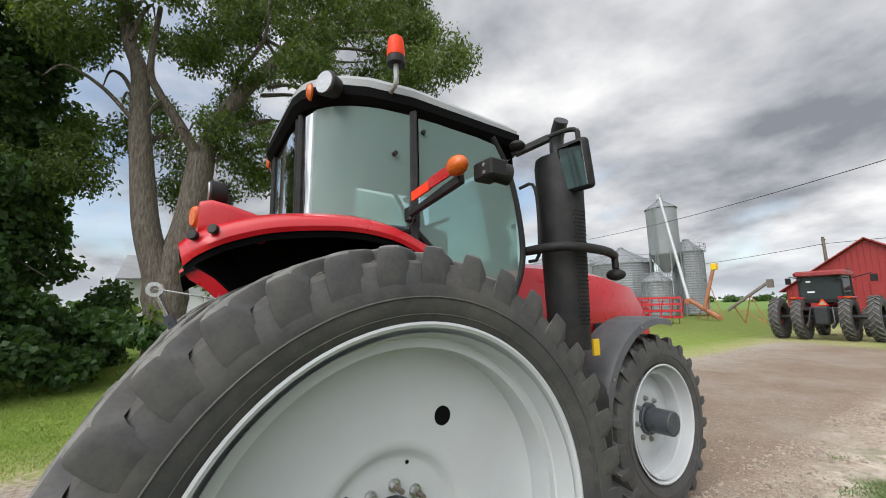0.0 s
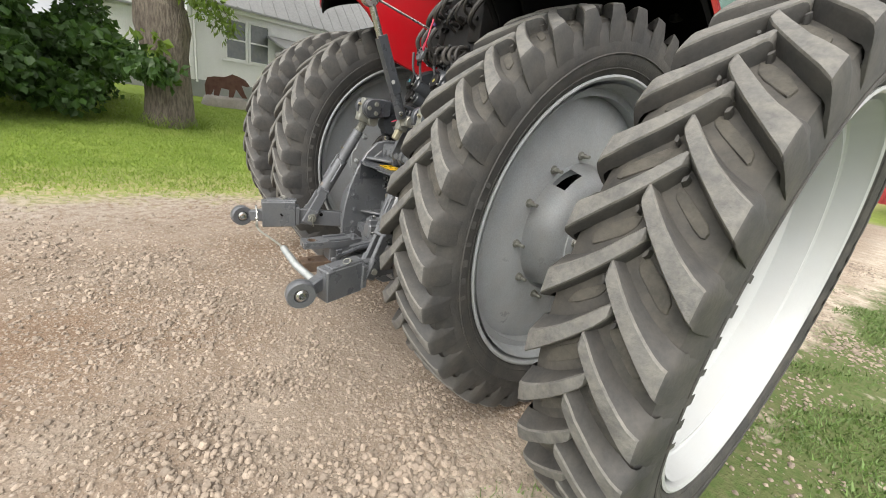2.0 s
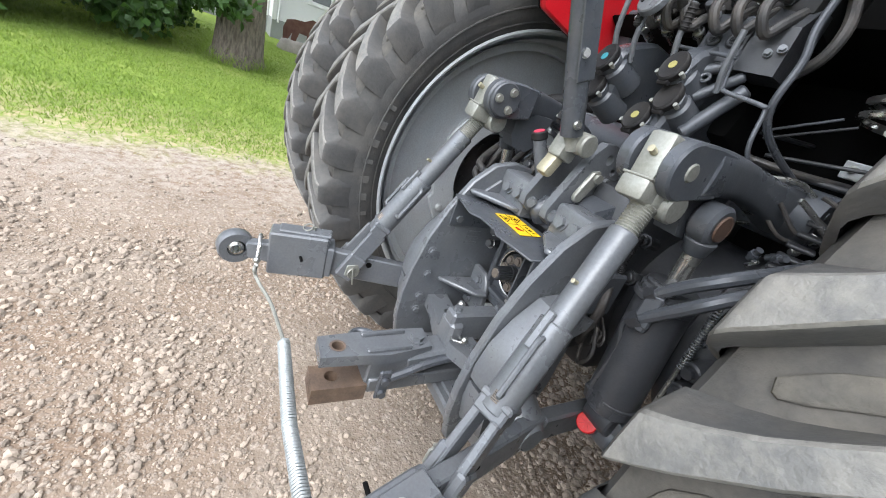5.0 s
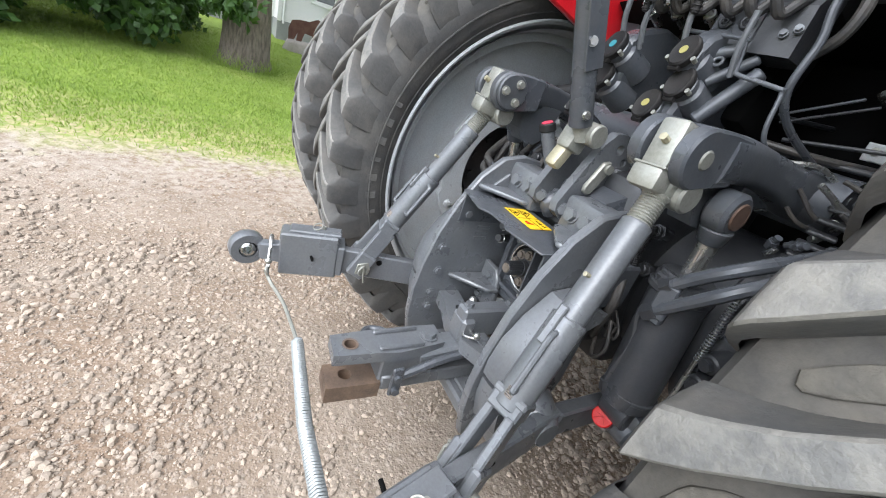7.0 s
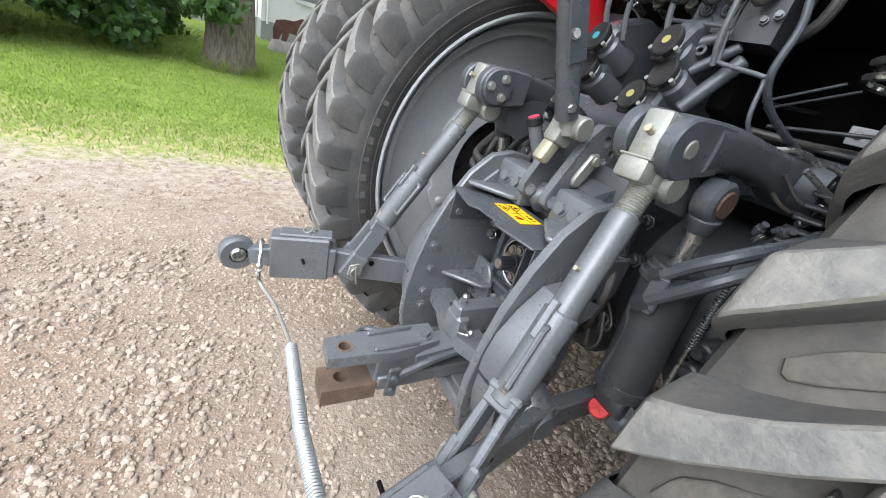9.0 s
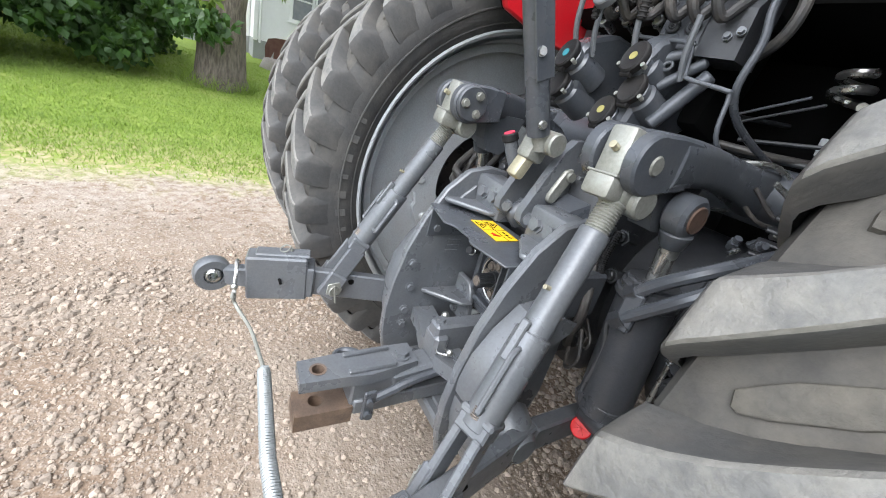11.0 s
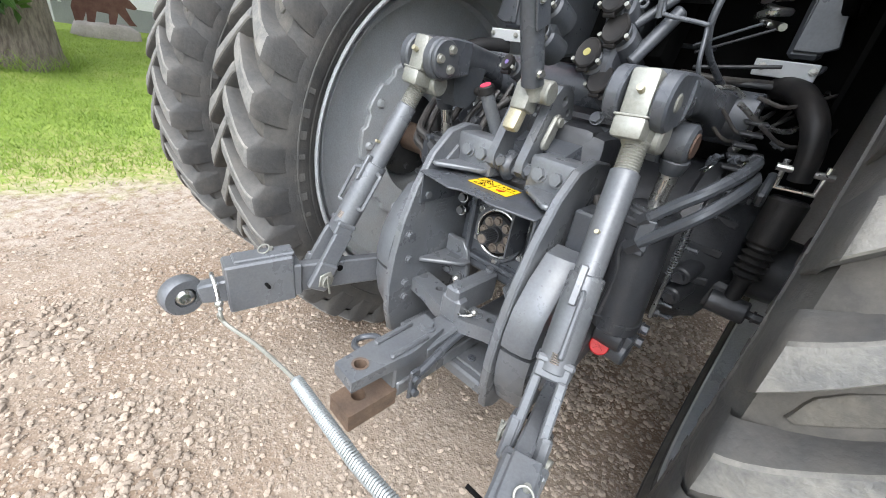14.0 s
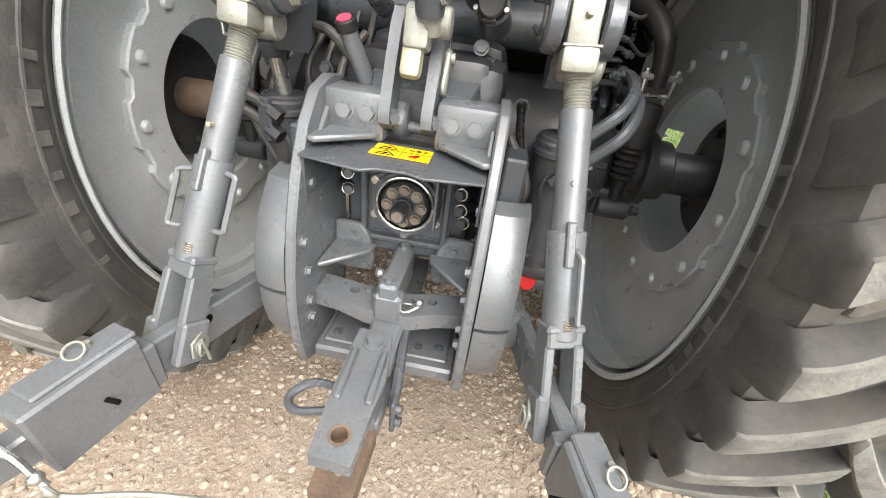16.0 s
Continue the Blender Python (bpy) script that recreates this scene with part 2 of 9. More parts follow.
M["auger_orange"] = material("auger_orange", (0.40, 0.15, 0.06), (0.30, 0.11, 0.05), 0.6, coarse=1.5, fine=30, bump=0.05, dust=0.3)
M["interior"] = material("interior", (0.16, 0.165, 0.165), (0.12, 0.122, 0.125), 0.7, coarse=4, fine=60, bump=0.1)


def let_through(m, part_):
    """Thin leaf: part of the light passes and scatters out of the far side."""
    nt = m.node_tree
    N, L = nt.nodes.new, nt.links.new
    bsdf = nt.nodes["Principled BSDF"]
    out = [n for n in nt.nodes if n.type == "OUTPUT_MATERIAL"][0]
    thin, mixer = N("ShaderNodeBsdfTranslucent"), N("ShaderNodeMixShader")
    warm = N("ShaderNodeMixRGB")
    warm.blend_type, warm.inputs[0].default_value, warm.inputs[2].default_value = "MULTIPLY", 1.0, (1.5, 1.5, 0.7, 1)
    L(bsdf.inputs["Base Color"].links[0].from_socket, warm.inputs[1])
    L(warm.outputs[0], thin.inputs[0])
    mixer.inputs[0].default_value = part_
    L(bsdf.outputs[0], mixer.inputs[1])
    L(thin.outputs[0], mixer.inputs[2])
    L(mixer.outputs[0], out.inputs[0])


for leaf_ in ("leaf_light", "leaf_ash", "leaf_dark", "leaf_mid", "grass_blade"):
    let_through(M[leaf_], 0.4)


def glass_material(name, tint, rough=0.02, through_part=0.55):
    """Tinted pane: clear glass under a diffuse film, for dust and the pale look of reflected sky."""
    m = bpy.data.materials.new(name)
    m.use_nodes = True
    nt = m.node_tree
    nt.nodes.clear()
    N, L = nt.nodes.new, nt.links.new
    out, mixer, clear, gloss, fres, add = N("ShaderNodeOutputMaterial"), N("ShaderNodeMixShader"), N("ShaderNodeBsdfTransparent"), N("ShaderNodeBsdfGlossy"), N("ShaderNodeFresnel"), N("ShaderNodeMixShader")
    film = N("ShaderNodeBsdfDiffuse")
    film.inputs[0].default_value = (*[min(1, c * 0.72) for c in tint], 1)
    clear.inputs[0].default_value = (*tint, 1)
    gloss.inputs["Roughness"].default_value = rough
    fres.inputs[0].default_value = 1.22
    add.inputs[0].default_value = 1 - through_part
    L(clear.outputs[0], add.inputs[1])
    L(film.outputs[0], add.inputs[2])
    L(fres.outputs[0], mixer.inputs[0])
    L(add.outputs[0], mixer.inputs[1])
    L(gloss.outputs[0], mixer.inputs[2])
    L(mixer.outputs[0], out.inputs[0])
    return m


M["cab_glass"] = glass_material("cab_glass", (0.46, 0.64, 0.59), 0.03, 0.62)
M["dark_glass"] = glass_material("dark_glass", (0.22, 0.27, 0.27), 0.03, 0.8)
M["mudguard"] = material("mudguard", (0.075, 0.078, 0.085), (0.055, 0.058, 0.063), 0.5, coarse=6, fine=150, bump=0.1, dust=0.2, dust_colour=(0.16, 0.145, 0.12))
M["mirror"] = material("mirror", (0.27, 0.29, 0.30), None, 0.04, metal=1.0, bump=0.0, rough_var=0.01)


# ---- mesh helpers ----
def finish(name, bm, mat, sharp=35):
    me = bpy.data.meshes.new(name)
    bm.to_mesh(me)
    bm.free()
    me.polygons.foreach_set("use_smooth", [True] * len(me.polygons))
    me.set_sharp_from_angle(angle=radians(sharp))
    for x in (mat if isinstance(mat, (list, tuple)) else [mat]):
        me.materials.append(M[x])
    return me


def part(name, bm, mat, parent=None, label="", sharp=35):
    ob = new(name, finish(name, bm, mat, sharp))
    if parent is not None:
        ob.parent = parent
    if label:
        ob["label"] = label
    return ob


def thing(name, label, category, group="", kind="", at=(0, 0, 0)):
    ob = new(name)
    ob.empty_display_size = 0.1
    ob.location = at
    return tagged(ob, label, category, group, kind)


def join(bm, tmp, m=None):
    if m is not None:
        bmesh.ops.transform(tmp, matrix=m, verts=tmp.verts[:])
    me = bpy.data.meshes.new("tmp")
    tmp.to_mesh(me)
    tmp.free()
    bm.from_mesh(me)
    bpy.data.meshes.remove(me)
    return bm


def along(p, q):
    """Frame at p whose z runs to q."""
    d = Vector(q) - Vector(p)
    return Matrix.Translation(p) @ d.to_track_quat("Z", "Y").to_matrix().to_4x4(), d.length


def box(bm, c, s, rot=(0, 0, 0), bevel=0.004, seg=1, m=None):
    t = bmesh.new()
    bmesh.ops.create_cube(t, size=1.0)
    bmesh.ops.scale(t, vec=Vector(s), verts=t.verts[:])
    if bevel:
        bmesh.ops.bevel(t, geom=t.edges[:], offset=min(bevel, min(s) * 0.45), segments=seg, affect="EDGES", profile=0.5)
    mm = pose(*c, *rot)
    return join(bm, t, mm if m is None else m @ mm)


def beam(bm, p, q, w, h, bevel=0.004, w2=None, h2=None):
    """Bar of rectangular section from p to q; w lies level, h stands."""
    p, q = Vector(p), Vector(q)
    d = (q - p).normalized()
    side = d.cross(Vector((0, 0, 1)))
    side = side.normalized() if side.length > 1e-4 else Vector((1, 0, 0))
    up = side.cross(d).normalized()
    w2, h2 = w2 or w, h2 or h
    t = bmesh.new()
    rings = []
    for o, ww, hh in ((p, w, h), (q, w2, h2)):
        rings.append([t.verts.new(o + side * sx * ww / 2 + up * sz * hh / 2) for sx, sz in ((-1, -1), (1, -1), (1, 1), (-1, 1))])
    t.faces.new(rings[0][::-1])
    t.faces.new(rings[1])
    for i in range(4):
        t.faces.new((rings[0][i], rings[0][(i + 1) % 4], rings[1][(i + 1) % 4], rings[1][i]))
    bmesh.ops.recalc_face_normals(t, faces=t.faces[:])
    if bevel:
        bmesh.ops.bevel(t, geom=t.edges[:], offset=min(bevel, min(w, h, w2, h2) * 0.4), segments=1, affect="EDGES")
    return join(bm, t)


def cyl(bm, p, q, r, r2=None, seg=20, bevel=0.0):
    m, length = along(p, q)
    t = bmesh.new()
    r2 = r if r2 is None else r2
    prof = [(0, 0)] + ([(r - bevel, 0), (r, bevel), (r2, length - bevel), (r2 - bevel, length)] if bevel else [(r, 0), (r2, length)]) + [(0, length)]
    turn(t, prof, seg)
    return join(bm, t, m)


def turn(bm, prof, seg=32, closed=False):
    """Surface of revolution round z from (radius, z) pairs."""
    rings = []
    for r, z in prof:
        if r < 1e-6:
            rings.append([bm.verts.new((0, 0, z))])
        else:
            rings.append([bm.verts.new((r * math.cos(2 * math.pi * i / seg), r * math.sin(2 * math.pi * i / seg), z)) for i in range(seg)])
    pairs = list(zip(rings, rings[1:])) + ([(rings[-1], rings[0])] if closed else [])
    for a, b in pairs:
        for i in range(seg):
            j = (i + 1) % seg
            if len(a) == 1 and len(b) == 1:
                continue
            if len(a) == 1:
                bm.faces.new((a[0], b[j], b[i]))
            elif len(b) == 1:
                bm.faces.new((a[i], a[j], b[0]))
            else:
                bm.faces.new((a[i], a[j], b[j], b[i]))
    return bm


def ring(bm, c, axis, r, thick, seg=24, minor=8, arc=(0, 360)):
    """Torus, or a stretch of one, about an axis."""
    q = Vector(axis).to_track_quat("Z", "Y")
    n = max(4, int(seg * (arc[1] - arc[0]) / 360))
    pts = [Vector(c) + q @ Vector((r * math.cos(a), r * math.sin(a), 0)) for a in np.radians(np.linspace(arc[0], arc[1], n + 1))]
    return tube(bm, pts, thick, minor, smooth=0)


def spline(pts, n=6):
    pts = [Vector(p) for p in pts]
    if len(pts) < 3:
        return pts
    P = [pts[0] * 2 - pts[1]] + pts + [pts[-1] * 2 - pts[-2]]
    out = []
    for a, b, c, d in zip(P, P[1:], P[2:], P[3:]):
        for i in range(n):
            t = i / n
            out.append(0.5 * (2 * b + (c - a) * t + (2 * a - 5 * b + 4 * c - d) * t * t + (3 * b - a - 3 * c + d) * t ** 3))
    return out + [pts[-1]]


def tube(bm, pts, r, seg=8, smooth=6, r_end=None, caps=True):
    P = spline(pts, smooth) if smooth else [Vector(p) for p in pts]
    up = None
    rings = []
    for i, p in enumerate(P):
        d = (P[min(i + 1, len(P) - 1)] - P[max(i - 1, 0)]).normalized()
        if up is None:
            up = d.orthogonal().normalized()
        up = (up - d * up.dot(d))
        up = up.normalized() if up.length > 1e-5 else d.orthogonal().normalized()
        side = d.cross(up)
        rad = r if r_end is None else r + (r_end - r) * i / max(1, len(P) - 1)
        rings.append([bm.verts.new(p + (up * math.cos(a) + side * math.sin(a)) * rad) for a in (2 * math.pi * k / seg for k in range(seg))])
    for a, b in zip(rings, rings[1:]):
        for i in range(seg):
            bm.faces.new((a[i], a[(i + 1) % seg], b[(i + 1) % seg], b[i]))
    if caps:
        bm.faces.new(rings[0][::-1])
        bm.faces.new(rings[-1])
    return bm


def plate(bm, pts, t, m, bevel=0.004, holes=()):
    """Flat plate cut to an outline (x, y) with thickness t along z, laid by m; round holes as (x, y, r) are real openings."""
    b = bmesh.new()
    if holes:
        loops = [[b.verts.new((x, y, 0)) for x, y in pts]]
        for hx, hy, hr in holes:
            loops.append([b.verts.new((hx + hr * math.cos(a), hy + hr * math.sin(a), 0)) for a in (2 * math.pi * i / 14 for i in range(14))])
        es = [b.edges.new((lp[i], lp[(i + 1) % len(lp)])) for lp in loops for i in range(len(lp))]
        bmesh.ops.triangle_fill(b, use_beauty=True, use_dissolve=False, edges=es)
        fs = b.faces[:]
        bmesh.ops.recalc_face_normals(b, faces=fs)
        top = bmesh.ops.extrude_face_region(b, geom=fs)
        vs = [g for g in top["geom"] if isinstance(g, bmesh.types.BMVert)]
        bmesh.ops.translate(b, vec=(0, 0, t), verts=vs)
        bmesh.ops.translate(b, vec=(0, 0, -t / 2), verts=b.verts[:])
        bmesh.ops.recalc_face_normals(b, faces=b.faces[:])
    else:
        lo = [b.verts.new((x, y, -t / 2)) for x, y in pts]
        hi = [b.verts.new((x, y, t / 2)) for x, y in pts]
        b.faces.new(lo[::-1])
        b.faces.new(hi)
        for i in range(len(pts)):
            j = (i + 1) % len(pts)
            b.faces.new((lo[i], lo[j], hi[j], hi[i]))
        bmesh.ops.recalc_face_normals(b, faces=b.faces[:])
        if bevel:
            bmesh.ops.bevel(b, geom=b.edges[:], offset=min(bevel, t * 0.3), segments=1, affect="EDGES")
    return join(bm, b, m)


YZ = Matrix(((0, 0, 1, 0), (1, 0, 0, 0), (0, 1, 0, 0), (0, 0, 0, 1)))  # outline (y, z), thickness along x
XZ = Matrix(((1, 0, 0, 0), (0, 0, -1, 0), (0, 1, 0, 0), (0, 0, 0, 1)))  # outline (x, z), thickness along y


def at_x(x):
    return Matrix.Translation((x, 0, 0)) @ YZ


def at_y(y):
    return Matrix.Translation((0, y, 0)) @ XZ


def bolt(bm, p, axis, r=0.011, h=0.009):
    """Hexagon head with washer, standing out along axis."""
    p, a = Vector(p), Vector(axis).normalized()
    cyl(bm, p - a * 0.003, p + a * 0.003, r * 1.25, seg=14)
    cyl(bm, p, p + a * h, r, r * 0.95, seg=6)
    return bm


def one(fn, *a, **k):
    return fn(bmesh.new(), *a, **k)


def loft(bm, loops, close_ends=True):
    """Skin through loops of equal length."""
    rows = [[bm.verts.new(p) for p in lp] for lp in loops]
    n = len(rows[0])
    for a, b in zip(rows, rows[1:]):
        for i in range(n):
            bm.faces.new((a[i], a[(i + 1) % n], b[(i + 1) % n], b[i]))
    if close_ends:
        bm.faces.new(rows[0][::-1])
        bm.faces.new(rows[-1])
    bmesh.ops.recalc_face_normals(bm, faces=bm.faces[:])
    return bm

# ---- ground ----
def smooth01(a, b, v):
    t = np.clip((v - a) / (b - a), 0, 1)
    return t * t * (3 - 2 * t)


def ground_z(x, y):
    """The yard is level; the lawn climbs gently to the house."""
    rise = 0.55 * smooth01(-3.5, -17.0, x) * smooth01(-40, -10, y) * smooth01(30, 12, y)
    return rise - 0.012


def build_ground():
    xs = np.unique(np.concatenate([np.linspace(-20, 8, 113), np.geomspace(8, 2500, 26), -np.geomspace(20, 2500, 22)]))
    ys = np.unique(np.concatenate([np.linspace(-8, 24, 97), np.geomspace(24, 2500, 24), -np.geomspace(8, 2500, 26)]))
    X, Y = np.meshgrid(xs, ys)
    rng = np.random.default_rng(3)
    Z = ground_z(X, Y) + rng.normal(0, 0.004, X.shape) * (np.abs(X) < 25)
    nx, ny = len(xs), len(ys)
    verts = np.stack([X.ravel(), Y.ravel(), Z.ravel()], 1)
    faces = [(j * nx + i, j * nx + i + 1, (j + 1) * nx + i + 1, (j + 1) * nx + i) for j in range(ny - 1) for i in range(nx - 1)]
    me = bpy.data.meshes.new("ground")
    me.from_pydata(verts.tolist(), [], faces)
    me.polygons.foreach_set("use_smooth", [True] * len(me.polygons))
    m = bpy.data.materials.new("yard")
    m.use_nodes = True
    nt = m.node_tree
    bsdf = nt.nodes["Principled BSDF"]
    N, L = nt.nodes.new, nt.links.new
    geo, sep = N("ShaderNodeNewGeometry"), N("ShaderNodeSeparateXYZ")
    L(geo.outputs["Position"], sep.inputs[0])
    x, y = sep.outputs[0], sep.outputs[1]

    def op(kind, a, b=None, clamp=False):
        n = N("ShaderNodeMath")
        n.operation, n.use_clamp = kind, clamp
        for i, v in enumerate((a, b)):
            if isinstance(v, (int, float)):
                n.inputs[i].default_value = v
            elif v is not None:
                L(v, n.inputs[i])
        return n.outputs[0]

    def tex(scale, detail=6, rough=0.6, kind="Noise"):
        n = N("ShaderNodeTexNoise" if kind == "Noise" else "ShaderNodeTexVoronoi")
        n.inputs["Scale"].default_value = scale
        L(geo.outputs["Position"], n.inputs["Vector"])
        if kind == "Noise":
            n.inputs["Detail"].default_value, n.inputs["Roughness"].default_value = detail, rough
            return n.outputs["Fac"]
        return n

    def rng_(fac, lo, hi, a=0.0, b=1.0):
        r = N("ShaderNodeMapRange")
        for i, v in enumerate((lo, hi, a, b)):
            r.inputs[i + 1].default_value = v
        L(fac, r.inputs[0])
        return r.outputs[0]

    def mix(fac, a, b, kind="MIX"):
        n = N("ShaderNodeMixRGB")
        n.blend_type = kind
        for i, v in enumerate((fac, a, b)):
            if isinstance(v, (int, float)):
                n.inputs[i].default_value = v
            elif isinstance(v, tuple):
                n.inputs[i].default_value = (*v, 1)
            else:
                L(v, n.inputs[i])
        return n.outputs[0]

    n_big, n_mid, n_fine, n_tiny = tex(0.45), tex(2.2), tex(14, 5), tex(70, 4)
    v1, v2 = tex(38, kind="Voronoi"), tex(95, kind="Voronoi")
    # cover: lawn west of the yard, field to the north, tufts east of the tractor
    wob = op("MULTIPLY", op("SUBTRACT", n_mid, 0.5), 1.6)
    lawn = rng_(op("ADD", x, wob), -3.15, -3.75)
    far = rng_(op("ADD", op("ADD", y, op("MULTIPLY", x, 0.35)), op("MULTIPLY", wob, 1.5)), 18.3, 19.6)
    tufts = op("MULTIPLY", rng_(op("ADD", op("MULTIPLY", n_mid, 0.6), op("MULTIPLY", tex(5.5), 0.4)), 0.50, 0.56), op("MULTIPLY", rng_(x, 1.2, 2.0), rng_(y, 9.0, 6.0)))
    strip = op("MULTIPLY", rng_(op("ADD", op("SUBTRACT", x, op("MULTIPLY", y, 0.05)), op("MULTIPLY", wob, 0.5)), 1.42, 1.62), rng_(y, 9.5, 6.0))
    cover = op("MAXIMUM", op("MAXIMUM", lawn, far), op("MAXIMUM", tufts, op("MULTIPLY", strip, rng_(tex(3.0), 0.33, 0.42))), True)
    # gravel: packed fines with stones of mixed size
    gravel = mix(rng_(n_big, 0.40, 0.60), (0.262, 0.190, 0.137), (0.335, 0.286, 0.236))
    gravel = mix(rng_(n_mid, 0.35, 0.7), gravel, mix(1.0, gravel, (0.80, 0.77, 0.74), "MULTIPLY"))
    stone = mix(rng_(v1.outputs["Color"], 0.0, 1.0), (0.21, 0.165, 0.13), (0.49, 0.435, 0.375))
    gravel = mix(op("MULTIPLY", rng_(v1.outputs["Distance"], 0.42, 0.25), rng_(tex(9.0, 3), 0.38, 0.52)), gravel, stone)
    grit = mix(rng_(v2.outputs["Color"], 0.0, 1.0), (0.22, 0.175, 0.14), (0.48, 0.42, 0.36))
    gravel = mix(op("MULTIPLY", rng_(v2.outputs["Distance"], 0.45, 0.2), 0.7), gravel, grit)
    speck = tex(22, 6, 0.75)
    gravel = mix(op("MULTIPLY", rng_(speck, 0.56, 0.66), 0.75), gravel, (0.47, 0.415, 0.355))
    gravel = mix(op("MULTIPLY", rng_(speck, 0.44, 0.34), 0.6), gravel, (0.21, 0.155, 0.115))
    gravel = mix(rng_(n_tiny, 0.3, 0.7), gravel, mix(1.0, gravel, (0.78, 0.76, 0.74), "MULTIPLY"))
    pale = op("MULTIPLY", rng_(op("ADD", x, wob), -1.6, -3.4), rng_(n_fine, 0.35, 0.6))
    gravel = mix(op("MULTIPLY", pale, 0.8), gravel, (0.45, 0.41, 0.362))
    east = op("MULTIPLY", rng_(op("ADD", x, wob), 0.9, 2.0), rng_(op("ADD", op("MULTIPLY", n_fine, 0.6), op("MULTIPLY", speck, 0.4)), 0.40, 0.58))
    gravel = mix(op("MULTIPLY", rng_(op("ADD", x, wob), 0.9, 2.2), 0.62), gravel, (0.46, 0.395, 0.315))
    gravel = mix(op("MULTIPLY", east, 0.6), gravel, (0.60, 0.55, 0.475))
    gravel = mix(op("MULTIPLY", op("MULTIPLY", rng_(x, 0.9, 2.0), rng_(tex(7, 7, 0.7), 0.55, 0.68)), 0.55), gravel, (0.26, 0.21, 0.16))
    gravel = mix(op("MULTIPLY", op("MULTIPLY", rng_(x, 0.9, 2.0), rng_(tex(2.3, 9, 0.78), 0.49, 0.58)), 0.6), gravel, (0.66, 0.59, 0.50))
    gravel = mix(op("MULTIPLY", rng_(x, 1.6, 0.6), 1.0), gravel, mix(1.0, gravel, (0.87, 0.86, 0.855), "MULTIPLY"))
    grass = mix(rng_(n_mid, 0.3, 0.7), (0.19, 0.27, 0.052), (0.245, 0.325, 0.064))
    grass = mix(rng_(n_fine, 0.3, 0.7), grass, mix(1.0, grass, (0.6, 0.62, 0.55), "MULTIPLY"))
    grass = mix(op("MULTIPLY", rng_(tex(1.1), 0.55, 0.75), 0.5), grass, (0.30, 0.30, 0.11))
    grass = mix(rng_(y, 14, 26), grass, mix(1.0, grass, (0.72, 0.66, 0.75), "MULTIPLY"))
    crop = rng_(y, 70, 90)
    grass = mix(crop, grass, (0.13, 0.21, 0.05))
    grass = mix(op("MULTIPLY", rng_(x, 0.5, 1.2), rng_(y, 14, 9)), grass, mix(rng_(n_fine, 0.35, 0.65), (0.075, 0.12, 0.035), (0.13, 0.14, 0.065)))
    # dry straw where the lawn thins into the yard
    thin = op("MULTIPLY", rng_(op("ADD", x, wob), -5.2, -3.9), rng_(n_fine, 0.38, 0.6))
    grass = mix(op("MULTIPLY", thin, rng_(x, 0.0, -1.0)), grass, (0.36, 0.31, 0.17))
    L(mix(cover, gravel, grass), bsdf.inputs["Base Color"])
    bsdf.inputs["Roughness"].default_value = 0.92
    bsdf.inputs["Specular IOR Level"].default_value = 0.2
    bump = N("ShaderNodeBump")
    bump.inputs["Strength"].default_value, bump.inputs["Distance"].default_value = 0.7, 0.012
    height = op("ADD", op("MULTIPLY", rng_(v1.outputs["Distance"], 0.5, 0.0), 0.5), op("ADD", op("MULTIPLY", rng_(v2.outputs["Distance"], 0.5, 0.0), 0.25), op("MULTIPLY", n_fine, 1.2)))
    L(height, bump.inputs["Height"])
    L(bump.outputs[0], bsdf.inputs["Normal"])
    me.materials.append(m)
    return tagged(new("ground", me), "packed tan gravel yard running into mown grass", "ground", kind="structure")


build_ground()


def raw_object(name, verts, faces, mat, label, category, kind="stuff", parent=None, smooth=False):
    me = bpy.data.meshes.new(name)
    me.from_pydata(verts.tolist() if hasattr(verts, "tolist") else verts, [], faces.tolist() if hasattr(faces, "tolist") else faces)
    if smooth:
        me.polygons.foreach_set("use_smooth", [True] * len(me.polygons))
    me.materials.append(M[mat])
    ob = new(name, me)
    if parent is not None:
        ob.parent = parent
        ob["kind"] = kind
        return ob
    return tagged(ob, label, category, kind=kind)


def leaves(name, mat, blobs, n, size, parent, seed, aspect=0.5, shell=0.55, droop=0.35):
    """Foliage as many small folded leaves, thicker towards the outside of each clump; clumps are (x, y, z, rx, ry, rz)."""
    rng = np.random.default_rng(seed)
    B = np.array(blobs, float)
    w = (B[:, 3] * B[:, 4] * B[:, 5]) ** 0.67
    pick = rng.choice(len(B), n, p=w / w.sum())
    d = rng.normal(size=(n, 3))
    d /= np.linalg.norm(d, axis=1)[:, None]
    rad = shell + (1 - shell) * rng.random(n) ** 0.6
    rad *= 0.82 + 0.36 * rng.random(n)
    c = B[pick, :3] + d * B[pick, 3:] * rad[:, None]
    a = rng.normal(size=(n, 3))
    a[:, 2] -= droop * 2
    a /= np.linalg.norm(a, axis=1)[:, None]
    b = np.cross(a, rng.normal(size=(n, 3)))
    b /= np.linalg.norm(b, axis=1)[:, None]
    nrm = np.cross(a, b)
    s = size * (0.6 + 0.8 * rng.random(n))[:, None]
    V = np.empty((n, 4, 3))
    V[:, 0] = c
    V[:, 1] = c + a * s * 0.45 + b * s * aspect * 0.5 + nrm * s * 0.1
    V[:, 2] = c + a * s
    V[:, 3] = c + a * s * 0.45 - b * s * aspect * 0.5 + nrm * s * 0.1
    i = np.arange(n) * 4
    F = np.concatenate([np.stack([i, i + 1, i + 2], 1), np.stack([i, i + 2, i + 3], 1)])
    return raw_object(name, V.reshape(-1, 3), F, mat, "", "", parent=parent)


